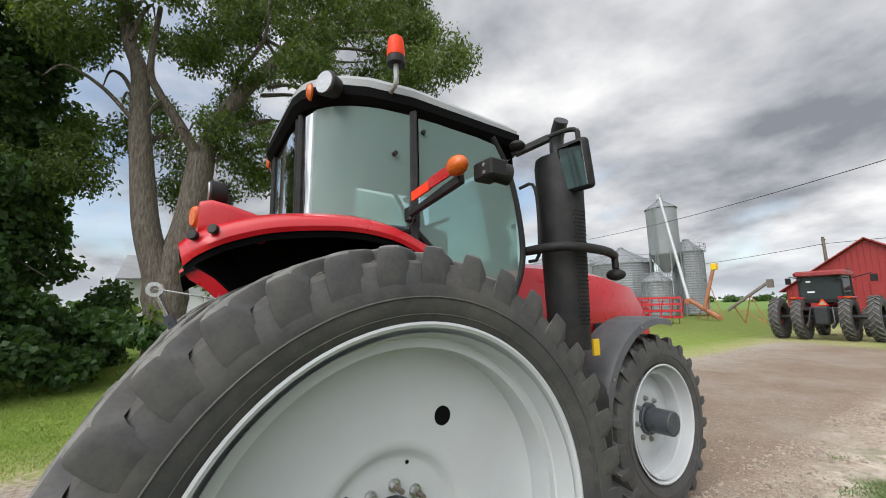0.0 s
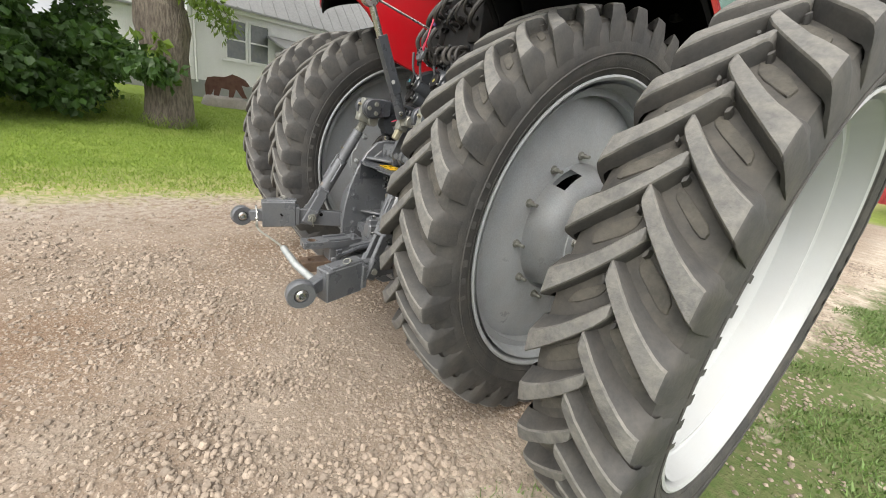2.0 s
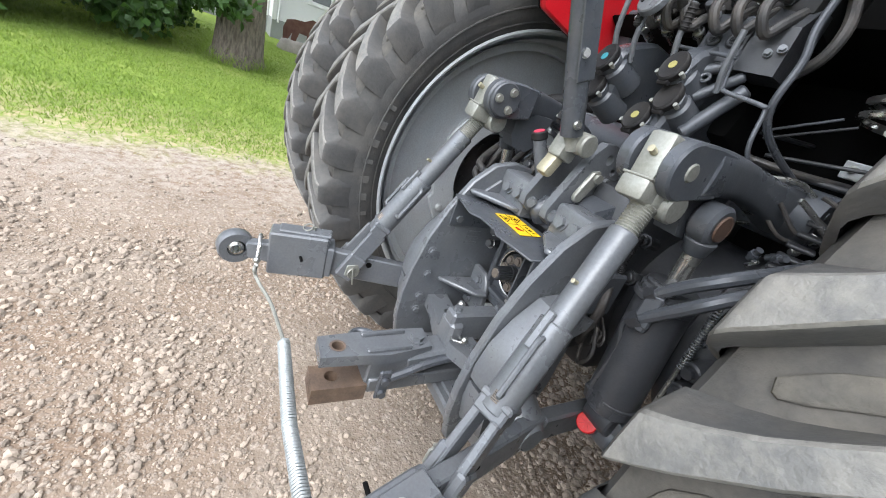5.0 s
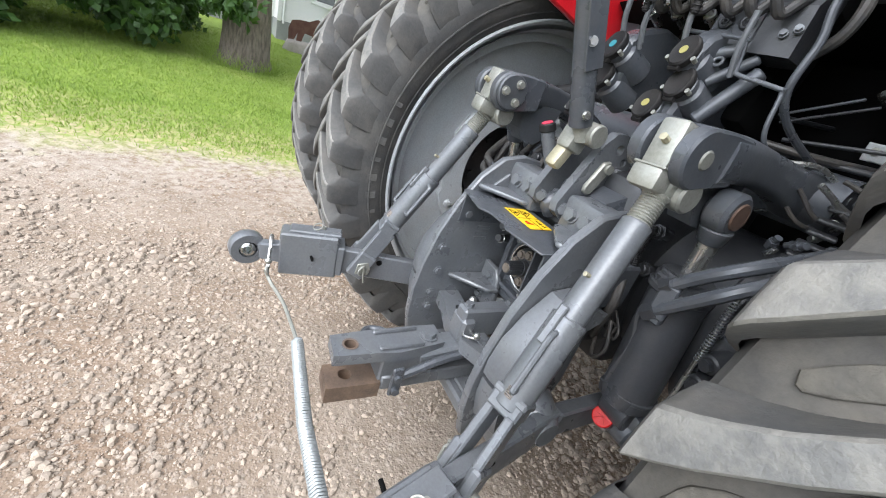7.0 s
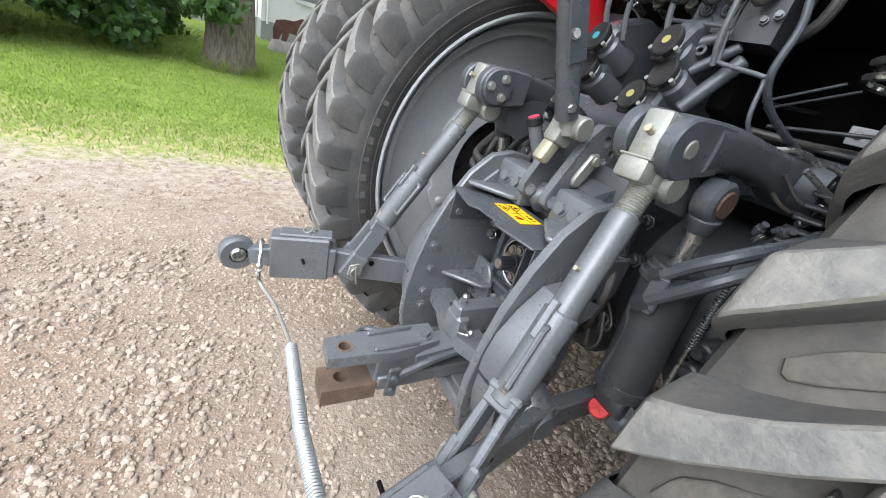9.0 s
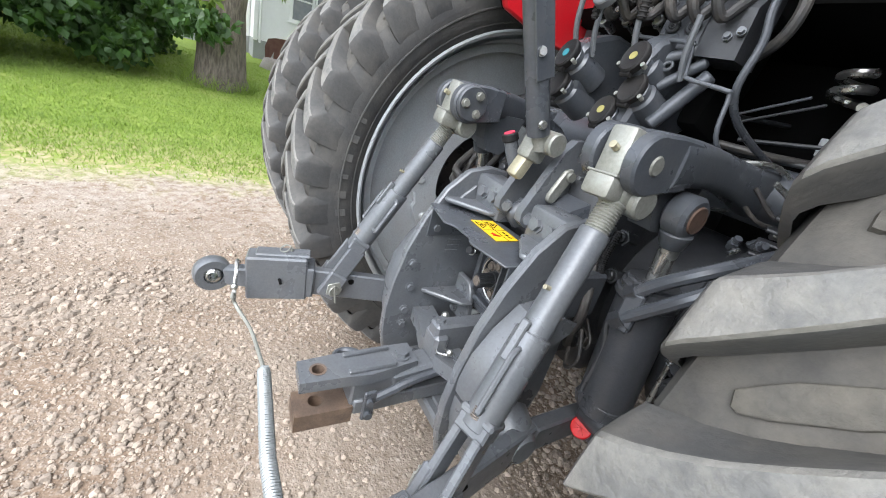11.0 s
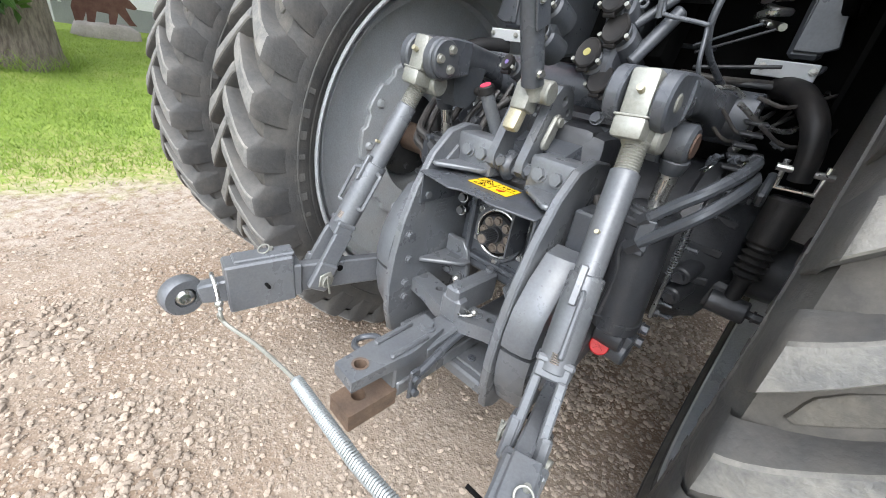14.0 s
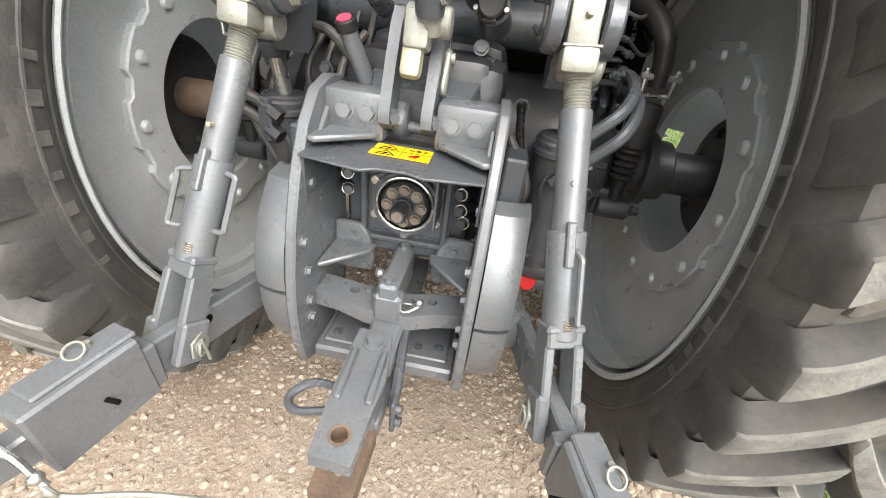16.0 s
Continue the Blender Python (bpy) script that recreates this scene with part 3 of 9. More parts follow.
def limb(bm, pts, r0, r1, seg=10):
    tube(bm, pts, r0, seg, smooth=5, r_end=r1)


def ash_tree():
    t = thing("tree", "tall ash tree with forked furrowed trunk and feathery green leaves", "tree", at=(-9, -1.07, 0.1))
    loc = Vector((-9, -1.07, 0.1))
    rng = random.Random(5)
    bm = bmesh.new()
    loops = []
    for z, r, cx, cy in ((-0.15, 0.66, 0, 0), (0.05, 0.53, 0, 0), (0.3, 0.46, 0, 0.01), (0.9, 0.42, 0, 0.01), (1.5, 0.40, 0, 0.0), (2.0, 0.42, 0, -0.02), (2.4, 0.38, 0, -0.04), (2.75, 0.24, 0, -0.06)):
        lp = []
        for k in range(28):
            a = 2 * math.pi * k / 28
            w = 1 + 0.035 * math.sin(7 * a + z * 2) + 0.025 * math.sin(11 * a - z * 3) + (0.14 * max(0, math.sin(4 * a + 1)) if z < 0.1 else 0)
            lp.append((cx + r * w * math.cos(a), cy + r * w * math.sin(a) * (1.18 if 1.9 < z < 2.6 else 1), z))
        loops.append(lp)
    loft(bm, loops)
    limb(bm, [(0, -0.08, 1.6), (0, -0.18, 2.45), (0, -0.51, 3.75), (0, -0.69, 5.17), (0, -0.82, 6.42), (0, -0.91, 7.7), (-0.05, -1.17, 8.5), (-0.1, -1.4, 9.6), (-0.2, -1.9, 12.5)], 0.36, 0.09, 14)
    limb(bm, [(0, 0.02, 1.8), (0, 0.06, 2.76), (0, 0.32, 3.82), (0, 0.50, 5.2), (0, 0.54, 5.75)], 0.37, 0.32, 14)
    limb(bm, [(0, 0.52, 5.45), (0, 0.73, 6.34), (0, 1.08, 7.26), (0.05, 1.66, 8.2), (0.1, 2.4, 9.34), (0.15, 3.1, 10.6), (0.2, 4.4, 12.0)], 0.28, 0.07, 12)
    limb(bm, [(0, 0.50, 5.4), (0, 0.38, 5.86), (0.05, -0.11, 6.7), (0.1, -0.5, 7.28), (0.12, -0.7, 7.9), (0.15, -0.6, 9.6)], 0.17, 0.06, 10)
    limb(bm, [(0.05, 1.2, 7.5), (0.1, 1.3, 8.4), (0.2, 1.9, 9.6), (0.3, 2.0, 11.2)], 0.10, 0.03, 8)
    limb(bm, [(0.1, 2.4, 9.34), (0.2, 3.2, 9.7), (0.3, 4.1, 9.6), (0.3, 5.0, 9.9)], 0.08, 0.02, 7)
    for _ in range(26):
        up = rng.random() < 0.5
        z0 = rng.uniform(5.0, 11)
        y0 = (-0.7 - 0.13 * (z0 - 5)) if up else (0.5 + 0.5 * (z0 - 5))
        a = rng.uniform(1.2, 5.0)
        ln = rng.uniform(0.8, 1.5) if up else rng.uniform(1.8, 3.6)
        p = Vector((0.1, y0, z0))
        dx, dy = math.cos(a) * ln, math.sin(a) * ln + (-0.3 if up else 1.0)
        limb(bm, [p, p + Vector((dx * 0.4, dy * 0.4, 0.7)), p + Vector((dx * 0.8, dy * 0.8, 1.0)), p + Vector((dx, dy, 0.6))], 0.07, 0.012, 6)
    part("trunk", bm, "bark", t, sharp=60)
    blobs = []
    while len(blobs) < 125:
        a, h = rng.uniform(0, 2 * math.pi), rng.uniform(5.0, 14.5)
        wide = 5.4 * math.sin(math.pi * min(1, max(0.12, (h - 3.2) / 13.5))) ** 0.6
        r = wide * math.sqrt(rng.random())
        cy = 1.4 + (h - 6) * 0.22
        x_, y_ = r * math.cos(a), cy + r * math.sin(a) * 1.1
        if h < 9.0 and ((x_ > -0.2 and -2.6 < y_ < 1.5) or (y_ < 1.0 and rng.random() < 0.45)) or (h < 7.5 and y_ > 0.8 and rng.random() < 0.7):
            continue  # the fork of the trunk stands free on the side of the yard
        blobs.append((x_, y_, h - 0.12 * r * r * 0.5, rng.uniform(0.45, 1.0), rng.uniform(0.45, 1.0), rng.uniform(0.35, 0.75)))
    for y, z in ((1.4, 5.9), (2.2, 6.2), (-1.0, 6.4), (3.4, 6.4), (4.6, 6.8), (0.9, 6.4)):
        blobs.append((rng.uniform(-1, 1.2), y, z, 0.6, 0.7, 0.6))
    for _ in range(9):
        blobs.append((rng.uniform(-1.5, -0.3), rng.uniform(-3.6, -1.5), rng.uniform(4.0, 8.5), rng.uniform(0.3, 0.55), rng.uniform(0.3, 0.55), rng.uniform(0.25, 0.4)))
    for _ in range(8):
        blobs.append((rng.uniform(-0.8, 1.0), rng.uniform(-3.2, 1.6), rng.uniform(8.0, 10.5), rng.uniform(0.6, 0.9), rng.uniform(0.6, 0.9), rng.uniform(0.45, 0.7)))
    leaves("crown", "leaf_ash", blobs, 150000, 0.125, t, 11, aspect=0.42, shell=0.2, droop=0.55)
    twig = [(0.7, 0.75, 2.55, 0.25, 0.45, 0.35), (0.6, 1.05, 2.25, 0.2, 0.3, 0.3), (0.5, 0.45, 2.75, 0.2, 0.25, 0.25)]
    bm = bmesh.new()
    limb(bm, [(0.1, 0.3, 2.6), (0.4, 0.55, 2.85), (0.6, 0.9, 2.65), (0.6, 1.2, 2.3)], 0.025, 0.006, 6)
    part("twig", bm, "bark", t)
    leaves("spray", "leaf_light", twig, 420, 0.14, t, 12, aspect=0.35, shell=0.2, droop=0.8)
    return t


def maple():
    t = thing("tree", "dark green broad-leaved tree branching down to the grass", "tree", at=(-10.6, -5.6, 0.15))
    rng = random.Random(8)
    bm = bmesh.new()
    limb(bm, [(0, 0, -0.2), (0.05, 0.1, 1.5), (-0.1, 0.1, 3.5), (0, 0, 7.0)], 0.26, 0.06, 10)
    for _ in range(34):
        a, z0 = rng.uniform(-1.2, 2.4), rng.uniform(0.8, 6.5)
        ln = rng.uniform(1.8, 3.4) * (1 - 0.06 * z0)
        p = Vector((0, 0, z0))
        q = Vector((math.cos(a) * ln, math.sin(a) * ln, 0.1))
        limb(bm, [p, p + q * 0.5 + Vector((0, 0, 0.35)), p + q + Vector((0, 0, -0.35))], 0.05, 0.01, 5)
    part("trunk", bm, "bark", t, sharp=60)
    blobs = []
    for _ in range(120):
        a, h = rng.uniform(0, 2 * math.pi), rng.uniform(0.55, 11.0)
        wide = 3.5 * (1.0 if h < 3.2 else max(0.25, 1 - ((h - 3.2) / 9) ** 1.6))
        r = wide * math.sqrt(rng.uniform(0.25, 1))
        if h > 2.1 and r * math.sin(a) > 1.6:
            r *= 0.55  # the side towards the ash is thin above head height
        blobs.append((r * math.cos(a), r * math.sin(a), h, rng.uniform(0.5, 0.95), rng.uniform(0.5, 0.95), rng.uniform(0.35, 0.7)))
    for k in range(7):
        blobs.append((1.6 + 0.2 * k, 3.3 + 0.17 * k, 1.55 - 0.07 * k, 0.4, 0.4, 0.25))
    for _ in range(46):
        a = rng.uniform(-1.3, 2.3)
        r = 3.6 * math.sqrt(rng.uniform(0.3, 1))
        blobs.append((r * math.cos(a), r * math.sin(a), rng.uniform(0.3, 1.9), rng.uniform(0.5, 0.9), rng.uniform(0.5, 0.9), rng.uniform(0.3, 0.55)))
    leaves("crown", "leaf_dark", blobs, 100000, 0.155, t, 21, aspect=0.85, shell=0.3, droop=0.45)
    leaves("young_shoot", "leaf_light", [(2.6, 4.35, 1.6, 0.16, 0.16, 0.2), (2.4, 4.0, 1.75, 0.14, 0.14, 0.1)], 26, 0.2, t, 22, aspect=0.85)
    return t


def grass_field(name, label, n, area, h, mat, seed, keep):
    rng = np.random.default_rng(seed)
    x, y = rng.uniform(area[0], area[1], n), rng.uniform(area[2], area[3], n)
    k = keep(x, y, rng)
    x, y = x[k], y[k]
    n = len(x)
    z = ground_z(x, y)
    a = rng.uniform(0, 2 * np.pi, n)
    hh = h * (0.5 + rng.random(n))
    w = 0.004 + 0.004 * rng.random(n)
    lean = rng.normal(0, 0.8, (n, 2)) * hh[:, None]
    V = np.empty((n, 3, 3))
    V[:, 0] = np.stack([x - np.cos(a) * w, y - np.sin(a) * w, z - 0.01], 1)
    V[:, 1] = np.stack([x + np.cos(a) * w, y + np.sin(a) * w, z - 0.01], 1)
    V[:, 2] = np.stack([x + lean[:, 0], y + lean[:, 1], z + hh], 1)
    raw_object(name, V.reshape(-1, 3), np.arange(n * 3).reshape(-1, 3), mat, label, "grass")


def pebbles():
    """Loose stones, thicker in drifts; each a low rounded lump."""
    rng = np.random.default_rng(9)
    n = 270000
    x, y = np.concatenate([rng.normal(0.1, 1.5, 120000), rng.normal(2.3, 1.2, 70000), rng.uniform(0.9, 6.0, 80000)]), np.concatenate([rng.normal(-0.7, 1.6, 120000), rng.normal(1.2, 1.7, 70000), rng.uniform(1.5, 8.5, 80000)])
    drift = np.sin(x * 2.1 + 1.7 * np.sin(y * 1.3)) + np.sin(y * 2.9 - x * 1.1) + 0.7 * np.sin(x * 6.1 + y * 4.7)
    keep = (x > -3.6) & (x < 6.0) & (y > -3.4) & (y < 8.5) & (rng.random(n) < np.where((y < 1.0) & (x < 1.6), 0.42, 0.30) + 0.15 * drift)
    green = (np.sin(x * 3.1 + 1.3 * np.sin(y * 1.9)) + np.sin(y * 2.3 + x * 1.7) + 0.8 * np.sin(x * 7.3 - y * 5.1) > 0.5 - 1.9 * (x - 1.75 - 0.04 * y)) & (x > 1.3)
    keep &= (~green & ((x < 1.55) | (rng.random(n) < 0.4))) | (y < -0.9)
    x, y, drift = x[keep], y[keep], drift[keep]
    n = len(x)
    s = 0.0038 + 0.003 * (y > 1.5) + (0.0140 + 0.005 * np.clip(drift, 0, 2)) * rng.random(n) ** 3.6
    a = np.arange(6) * np.pi / 3
    base = np.concatenate([np.stack([np.cos(a), np.sin(a), a * 0 - 0.1], 1), np.stack([0.68 * np.cos(a + 0.4), 0.68 * np.sin(a + 0.4), a * 0 + 0.42], 1), [[0.05, 0.0, 0.58]]])
    rot = rng.uniform(0, 2 * np.pi, n)
    V = base[None] * s[:, None, None] * (0.78 + 0.44 * rng.random((n, 13, 3)))
    c, sn = np.cos(rot)[:, None], np.sin(rot)[:, None]
    flat = (0.55 + 0.45 * rng.random(n))[:, None]
    V = np.stack([V[..., 0] * c - V[..., 1] * sn * flat, V[..., 0] * sn + V[..., 1] * c * flat, V[..., 2] * (0.7 + 0.6 * rng.random(n))[:, None]], -1)
    V += np.stack([x, y, ground_z(x, y) + s * 0.12], 1)[:, None, :]
    f = []
    for i in range(6):
        j = (i + 1) % 6
        f += [(i, j, 6 + i), (j, 6 + j, 6 + i), (6 + i, 6 + j, 12)]
    F = (np.array(f)[None] + (np.arange(n) * 13)[:, None, None]).reshape(-1, 3)
    raw_object("gravel", V.reshape(-1, 3), F, "pebble", "loose pale limestone gravel on the yard", "gravel")


ash_tree()
maple()
grass_field("lawn_grass", "bright green mown lawn grass", 230000, (-13.5, -3.2, -6.5, 4.5), 0.034, "grass_blade", 31,
            lambda x, y, r: r.random(len(x)) < np.clip((-3.4 - x) / 0.7, 0.0, 1) * np.clip(1.25 + x / 14, 0.25, 1))
grass_field("verge_grass", "green tufts and weeds growing through gravel", 100000, (1.2, 4.6, -1.2, 7.0), 0.03, "weed", 32,
            lambda x, y, r: (np.sin(x * 3.1 + 1.3 * np.sin(y * 1.9)) + np.sin(y * 2.3 + x * 1.7) + 0.8 * np.sin(x * 7.3 - y * 5.1) + r.normal(0, 0.4, len(x)) > 0.5 - 1.9 * (x - 1.75 - 0.04 * y)) & (x > 1.25 + 0.15 * np.sin(y * 4)) & (r.random(len(x)) < np.clip((4.6 - x) / 1.8, 0, 1) * np.clip((y + 1.2) / 0.9, 0, 1) * np.clip((7 - y) / 2.5, 0, 1)))
grass_field("tree_tuft", "long grass round the foot of the tree", 2600, (-9.8, -8.2, -2.1, -0.1), 0.24, "grass_blade", 33,
            lambda x, y, r: (np.hypot(x + 9, y + 1.07) > 0.42) & (np.hypot(x + 9, y + 1.07) < 0.72))
pebbles()


# ---- house ----
def house():
    hs = thing("house", "white clapboard farmhouse with grey metal roof", "house", at=(-15, 1, 0.4))
    o = Vector((-15, 1, 0.4))

    def P(name, bm, mat, label="", parent=None):
        bmesh.ops.translate(bm, vec=-o, verts=bm.verts[:])
        return part(name, bm, mat, parent or hs, label)

    def clad(bm, x, y0, y1, z0, z1, face="x"):
        n = int((z1 - z0) / 0.105)
        for i in range(n):
            z = z0 + i * 0.105
            prof = [(0, z), (0.022, z), (0.006, z + 0.109), (0, z + 0.109)]
            t = bmesh.new()
            if face == "x":
                loft(t, [[(x + d, yy, zz) for d, zz in prof] for yy in (y0, y1)])
            else:
                loft(t, [[(yy, x - d, zz) for d, zz in prof] for yy in (y0, y1)])
            join(bm, t)

    bm = bmesh.new()
    box(bm, (-18.2, 4.0, 0.55), (6.4, 8.0, 1.1), bevel=0.01)
    box(bm, (-19.3, -1.3, 0.55), (5.4, 2.6, 1.1), bevel=0.01)
    P("foundation", bm, "concrete", "painted grey concrete foundation")
    bm = bmesh.new()
    box(bm, (-18.2, 4.0, 2.3), (6.36, 7.96, 2.5), bevel=0)
    box(bm, (-19.3, -1.3, 2.1), (5.36, 2.56, 2.1), bevel=0)
    plate(bm, [(-21.38, 3.5), (-15.02, 3.5), (-18.2, 6.25)], 0.06, Matrix.Translation((0, 0.06, 0)) @ XZ, bevel=0)
    clad(bm, -15.02, 0.02, 1.02, 1.08, 3.5)
    clad(bm, -15.02, 2.58, 7.98, 1.08, 3.5)
    clad(bm, -15.02, 1.02, 2.58, 1.08, 1.88)
    clad(bm, -15.02, 1.02, 2.58, 3.24, 3.5)
    clad(bm, -16.62, -2.58, 0.0, 1.08, 3.1)
    P("wall", bm, "white_paint", "white horizontal clapboard siding")
    bm = bmesh.new()
    for y in (0.05, 7.95):
        box(bm, (-14.985, y, 2.28), (0.05, 0.12, 2.45))
    box(bm, (-16.59, -2.55, 2.1), (0.05, 0.12, 2.0))
    box(bm, (-14.80, 4.0, 3.46), (0.06, 8.6, 0.18))
    P("trim", bm, "white_paint")
    bm = bmesh.new()
    for sx, x1 in ((1, -14.62), (-1, -21.78)):
        t = bmesh.new()
        loft(t, [[(x1, y, 3.48), (-18.2, y, 6.45), (-18.2, y, 6.52), (x1, y, 3.55)] for y in (-0.3, 8.3)])
        join(bm, t)
    t = bmesh.new()
    loft(t, [[(-16.3, y, 3.05), (-19.3, y, 4.3), (-19.3, y, 4.36), (-16.3, y, 3.12)] for y in (-2.9, -0.32)])
    join(bm, t)
    roof = P("roof", bm, "roof_metal", "grey standing-seam metal roof")
    for x1 in (-14.62, -21.78):
        for i in range(21):
            y = -0.28 + i * 0.428
            bm = bmesh.new()
            beam(bm, (x1, y, 3.565), (-18.2, y, 6.535), 0.035, 0.03, bevel=0)
            P("seam", bm, "roof_metal", "", roof)
    bm = bmesh.new()
    box(bm, (-18.4, 3.7, 6.9), (0.6, 0.6, 1.5), bevel=0.01)
    box(bm, (-18.4, 3.7, 7.66), (0.7, 0.7, 0.1), bevel=0.01)
    P("chimney", bm, "brick_red", "red brick chimney")
    for y in (1.10, 1.86):
        bm = bmesh.new()
        for yy, w in ((y, 0.07), (y + 0.66, 0.07)):
            box(bm, (-14.99, yy, 2.56), (0.07, w, 1.34))
        for z, hgt in ((1.92, 0.07), (2.56, 0.05), (3.2, 0.08)):
            box(bm, (-14.99, y + 0.33, z), (0.07, 0.66, hgt))
        win = P("window", bm, "white_paint", "white double-hung sash window")
        bm = bmesh.new()
        box(bm, (-15.01, y + 0.33, 2.56), (0.012, 0.62, 1.27), bevel=0)
        bmesh.ops.translate(bm, vec=-o, verts=bm.verts[:])
        part("pane", bm, "window_dark", win)
    bm = bmesh.new()
    box(bm, (-15.0, 1.81, 1.86), (0.12, 1.66, 0.06))
    P("window_sill", bm, "white_paint")
    # lean-to porch
    bm = bmesh.new()
    box(bm, (-14.1, 4.7, 1.55), (1.8, 3.9, 1.75), bevel=0)
    P("porch", bm, "white_paint", "white lean-to porch")
    bm = bmesh.new()
    clad(bm, 2.75, -15.0, -13.2, 0.72, 2.42, face="y")
    clad(bm, -13.2, 2.76, 6.64, 0.72, 2.42)
    P("porch_siding", bm, "white_paint")["kind"] = "stuff"
    bm = bmesh.new()
    t = bmesh.new()
    loft(t, [[(-12.85, y, 2.42), (-15.0, y, 2.86), (-15.0, y, 2.94), (-12.85, y, 2.50)] for y in (2.45, 6.9)])
    join(bm, t)
    P("porch_roof", bm, "roof_metal")
    bm = bmesh.new()
    box(bm, (-14.1, 2.715, 1.95), (0.34, 0.03, 0.62))
    P("porch_window", bm, "window_dark")
    bm = bmesh.new()
    tube(bm, [(-14.75, 0.18, 3.45), (-14.95, 0.18, 3.2), (-14.95, 0.18, 1.0)], 0.035, 8, smooth=0)
    P("downspout", bm, "white_paint")
    return hs


house()

bm = bmesh.new()
rng_ = random.Random(2)
loops = []
for z, k in ((0.2, 0.95), (0.42, 1.0), (0.62, 0.97), (0.72, 0.8)):
    loops.append([(-13.0 + 0.42 * k * math.cos(a) * rng_.uniform(0.9, 1.1), 0.72 + 0.68 * k * math.copysign(abs(math.sin(a)) ** 0.5, math.sin(a)) * rng_.uniform(0.94, 1.06), z + rng_.uniform(-0.03, 0.03)) for a in (2 * math.pi * i / 18 for i in range(18))])
loft(bm, loops)
ob = part("boulder", bm, "rock", None, "", 60)
tagged(ob, "low grey fieldstone boulder on the lawn", "boulder")
bm = bmesh.new()
bear = [(0.16, 0.70), (0.14, 1.0), (0.22, 1.22), (0.42, 1.28), (0.7, 1.30), (0.92, 1.42), (1.12, 1.37), (1.3, 1.30), (1.43, 1.14), (1.36, 1.10), (1.18, 1.12), (1.28, 0.86), (1.36, 0.74), (1.2, 0.74),
        (1.02, 0.98), (0.93, 0.72), (0.8, 0.71), (0.82, 0.94), (0.6, 0.96), (0.52, 0.70), (0.38, 0.70), (0.40, 0.92), (0.30, 0.70)]
plate(bm, bear, 0.008, at_x(-13.0), bevel=0)
ob = part("metal_sculpture", bm, "bear_rust", None)
tagged(ob, "flat rusty cut-out metal silhouette standing on a boulder", "sculpture")

# ---- farmyard in the distance ----
def grain_bin(x, y, r, z0, z1, cone, hopper=0.0, smooth_=False):
    b = thing("grain_bin", "tall smooth dull grey hopper bin on steel legs" if smooth_ else "ribbed galvanised steel grain bin with conical roof", "grain bin", "grain bins", at=(x, y, 0))
    bm = bmesh.new()
    prof = []
    if hopper:
        prof += [(0.3, z0 - hopper), (r, z0)]
    n = int((z1 - z0) / 0.28)
    for i in range(n + 1):
        z = z0 + (z1 - z0) * i / n
        prof += [(r, z), (r + (0.006 if smooth_ else 0.05), z + (z1 - z0) / n * 0.5)] if i < n else [(r, z)]
    turn(bm, prof, 40)
    part("body", bm, "galvanised", b)
    bm = bmesh.new()
    turn(bm, [(r + 0.12, z1 - 0.05), (0.35, z1 + cone), (0.35, z1 + cone + 0.2), (0, z1 + cone + 0.3)], 40)
    for i in range(20):
        a = 2 * math.pi * i / 20
        beam(bm, ((r + 0.1) * math.cos(a), (r + 0.1) * math.sin(a), z1), (0.36 * math.cos(a), 0.36 * math.sin(a), z1 + cone + 0.02), 0.06, 0.06, bevel=0)
    part("roof", bm, "galvanised", b)
    for i in range(8 if smooth_ else 18):
        a = 2 * math.pi * i / (8 if smooth_ else 18)
        bm = bmesh.new()
        beam(bm, ((r + 0.07) * math.cos(a), (r + 0.07) * math.sin(a), 0 if hopper else z0), ((r + 0.07) * math.cos(a), (r + 0.07) * math.sin(a), z0 + 0.3 if smooth_ else z1), 0.09 if smooth_ else 0.07, 0.09 if smooth_ else 0.07, bevel=0)
        part("leg" if smooth_ else "stiffener", bm, "galvanised", b)
    bm = bmesh.new()
    for s in (-0.22, 0.22):
        beam(bm, (s, -r - 0.2, 0.3), (s, -r - 0.2, z1), 0.04, 0.04, bevel=0)
    for i in range(int(z1 / 0.35)):
        beam(bm, (-0.22, -r - 0.2, 0.4 + i * 0.35), (0.22, -r - 0.2, 0.4 + i * 0.35), 0.03, 0.03, bevel=0)
    if not smooth_:
        for i in range(3):
            ring(bm, (0, 0, z1 - 0.1 + 0.45 * i), (0, 0, 1), r + 0.35, 0.03, seg=30, minor=5)
        for i in range(16):
            a = 2 * math.pi * i / 16
            beam(bm, ((r + 0.35) * math.cos(a), (r + 0.35) * math.sin(a), z1 - 0.1), ((r + 0.35) * math.cos(a), (r + 0.35) * math.sin(a), z1 + 0.8), 0.04, 0.04, bevel=0)
    part("ladder", bm, "galvanised", b)
    return b


grain_bin(-21.3, 46.9, 1.66, 7.2, 12.75, 1.0, hopper=2.2, smooth_=True)
grain_bin(-20.9, 43.6, 1.45, 0.2, 4.0, 0.8)
grain_bin(-20.3, 50.0, 1.6, 0.2, 7.6, 1.3)
grain_bin(-27.0, 47.0, 3.6, 0.2, 6.6, 2.0)
grain_bin(-33.0, 50.0, 4.2, 0.2, 7.2, 2.2)
grain_bin(-39.0, 46.0, 4.0, 0.2, 6.8, 2.1)


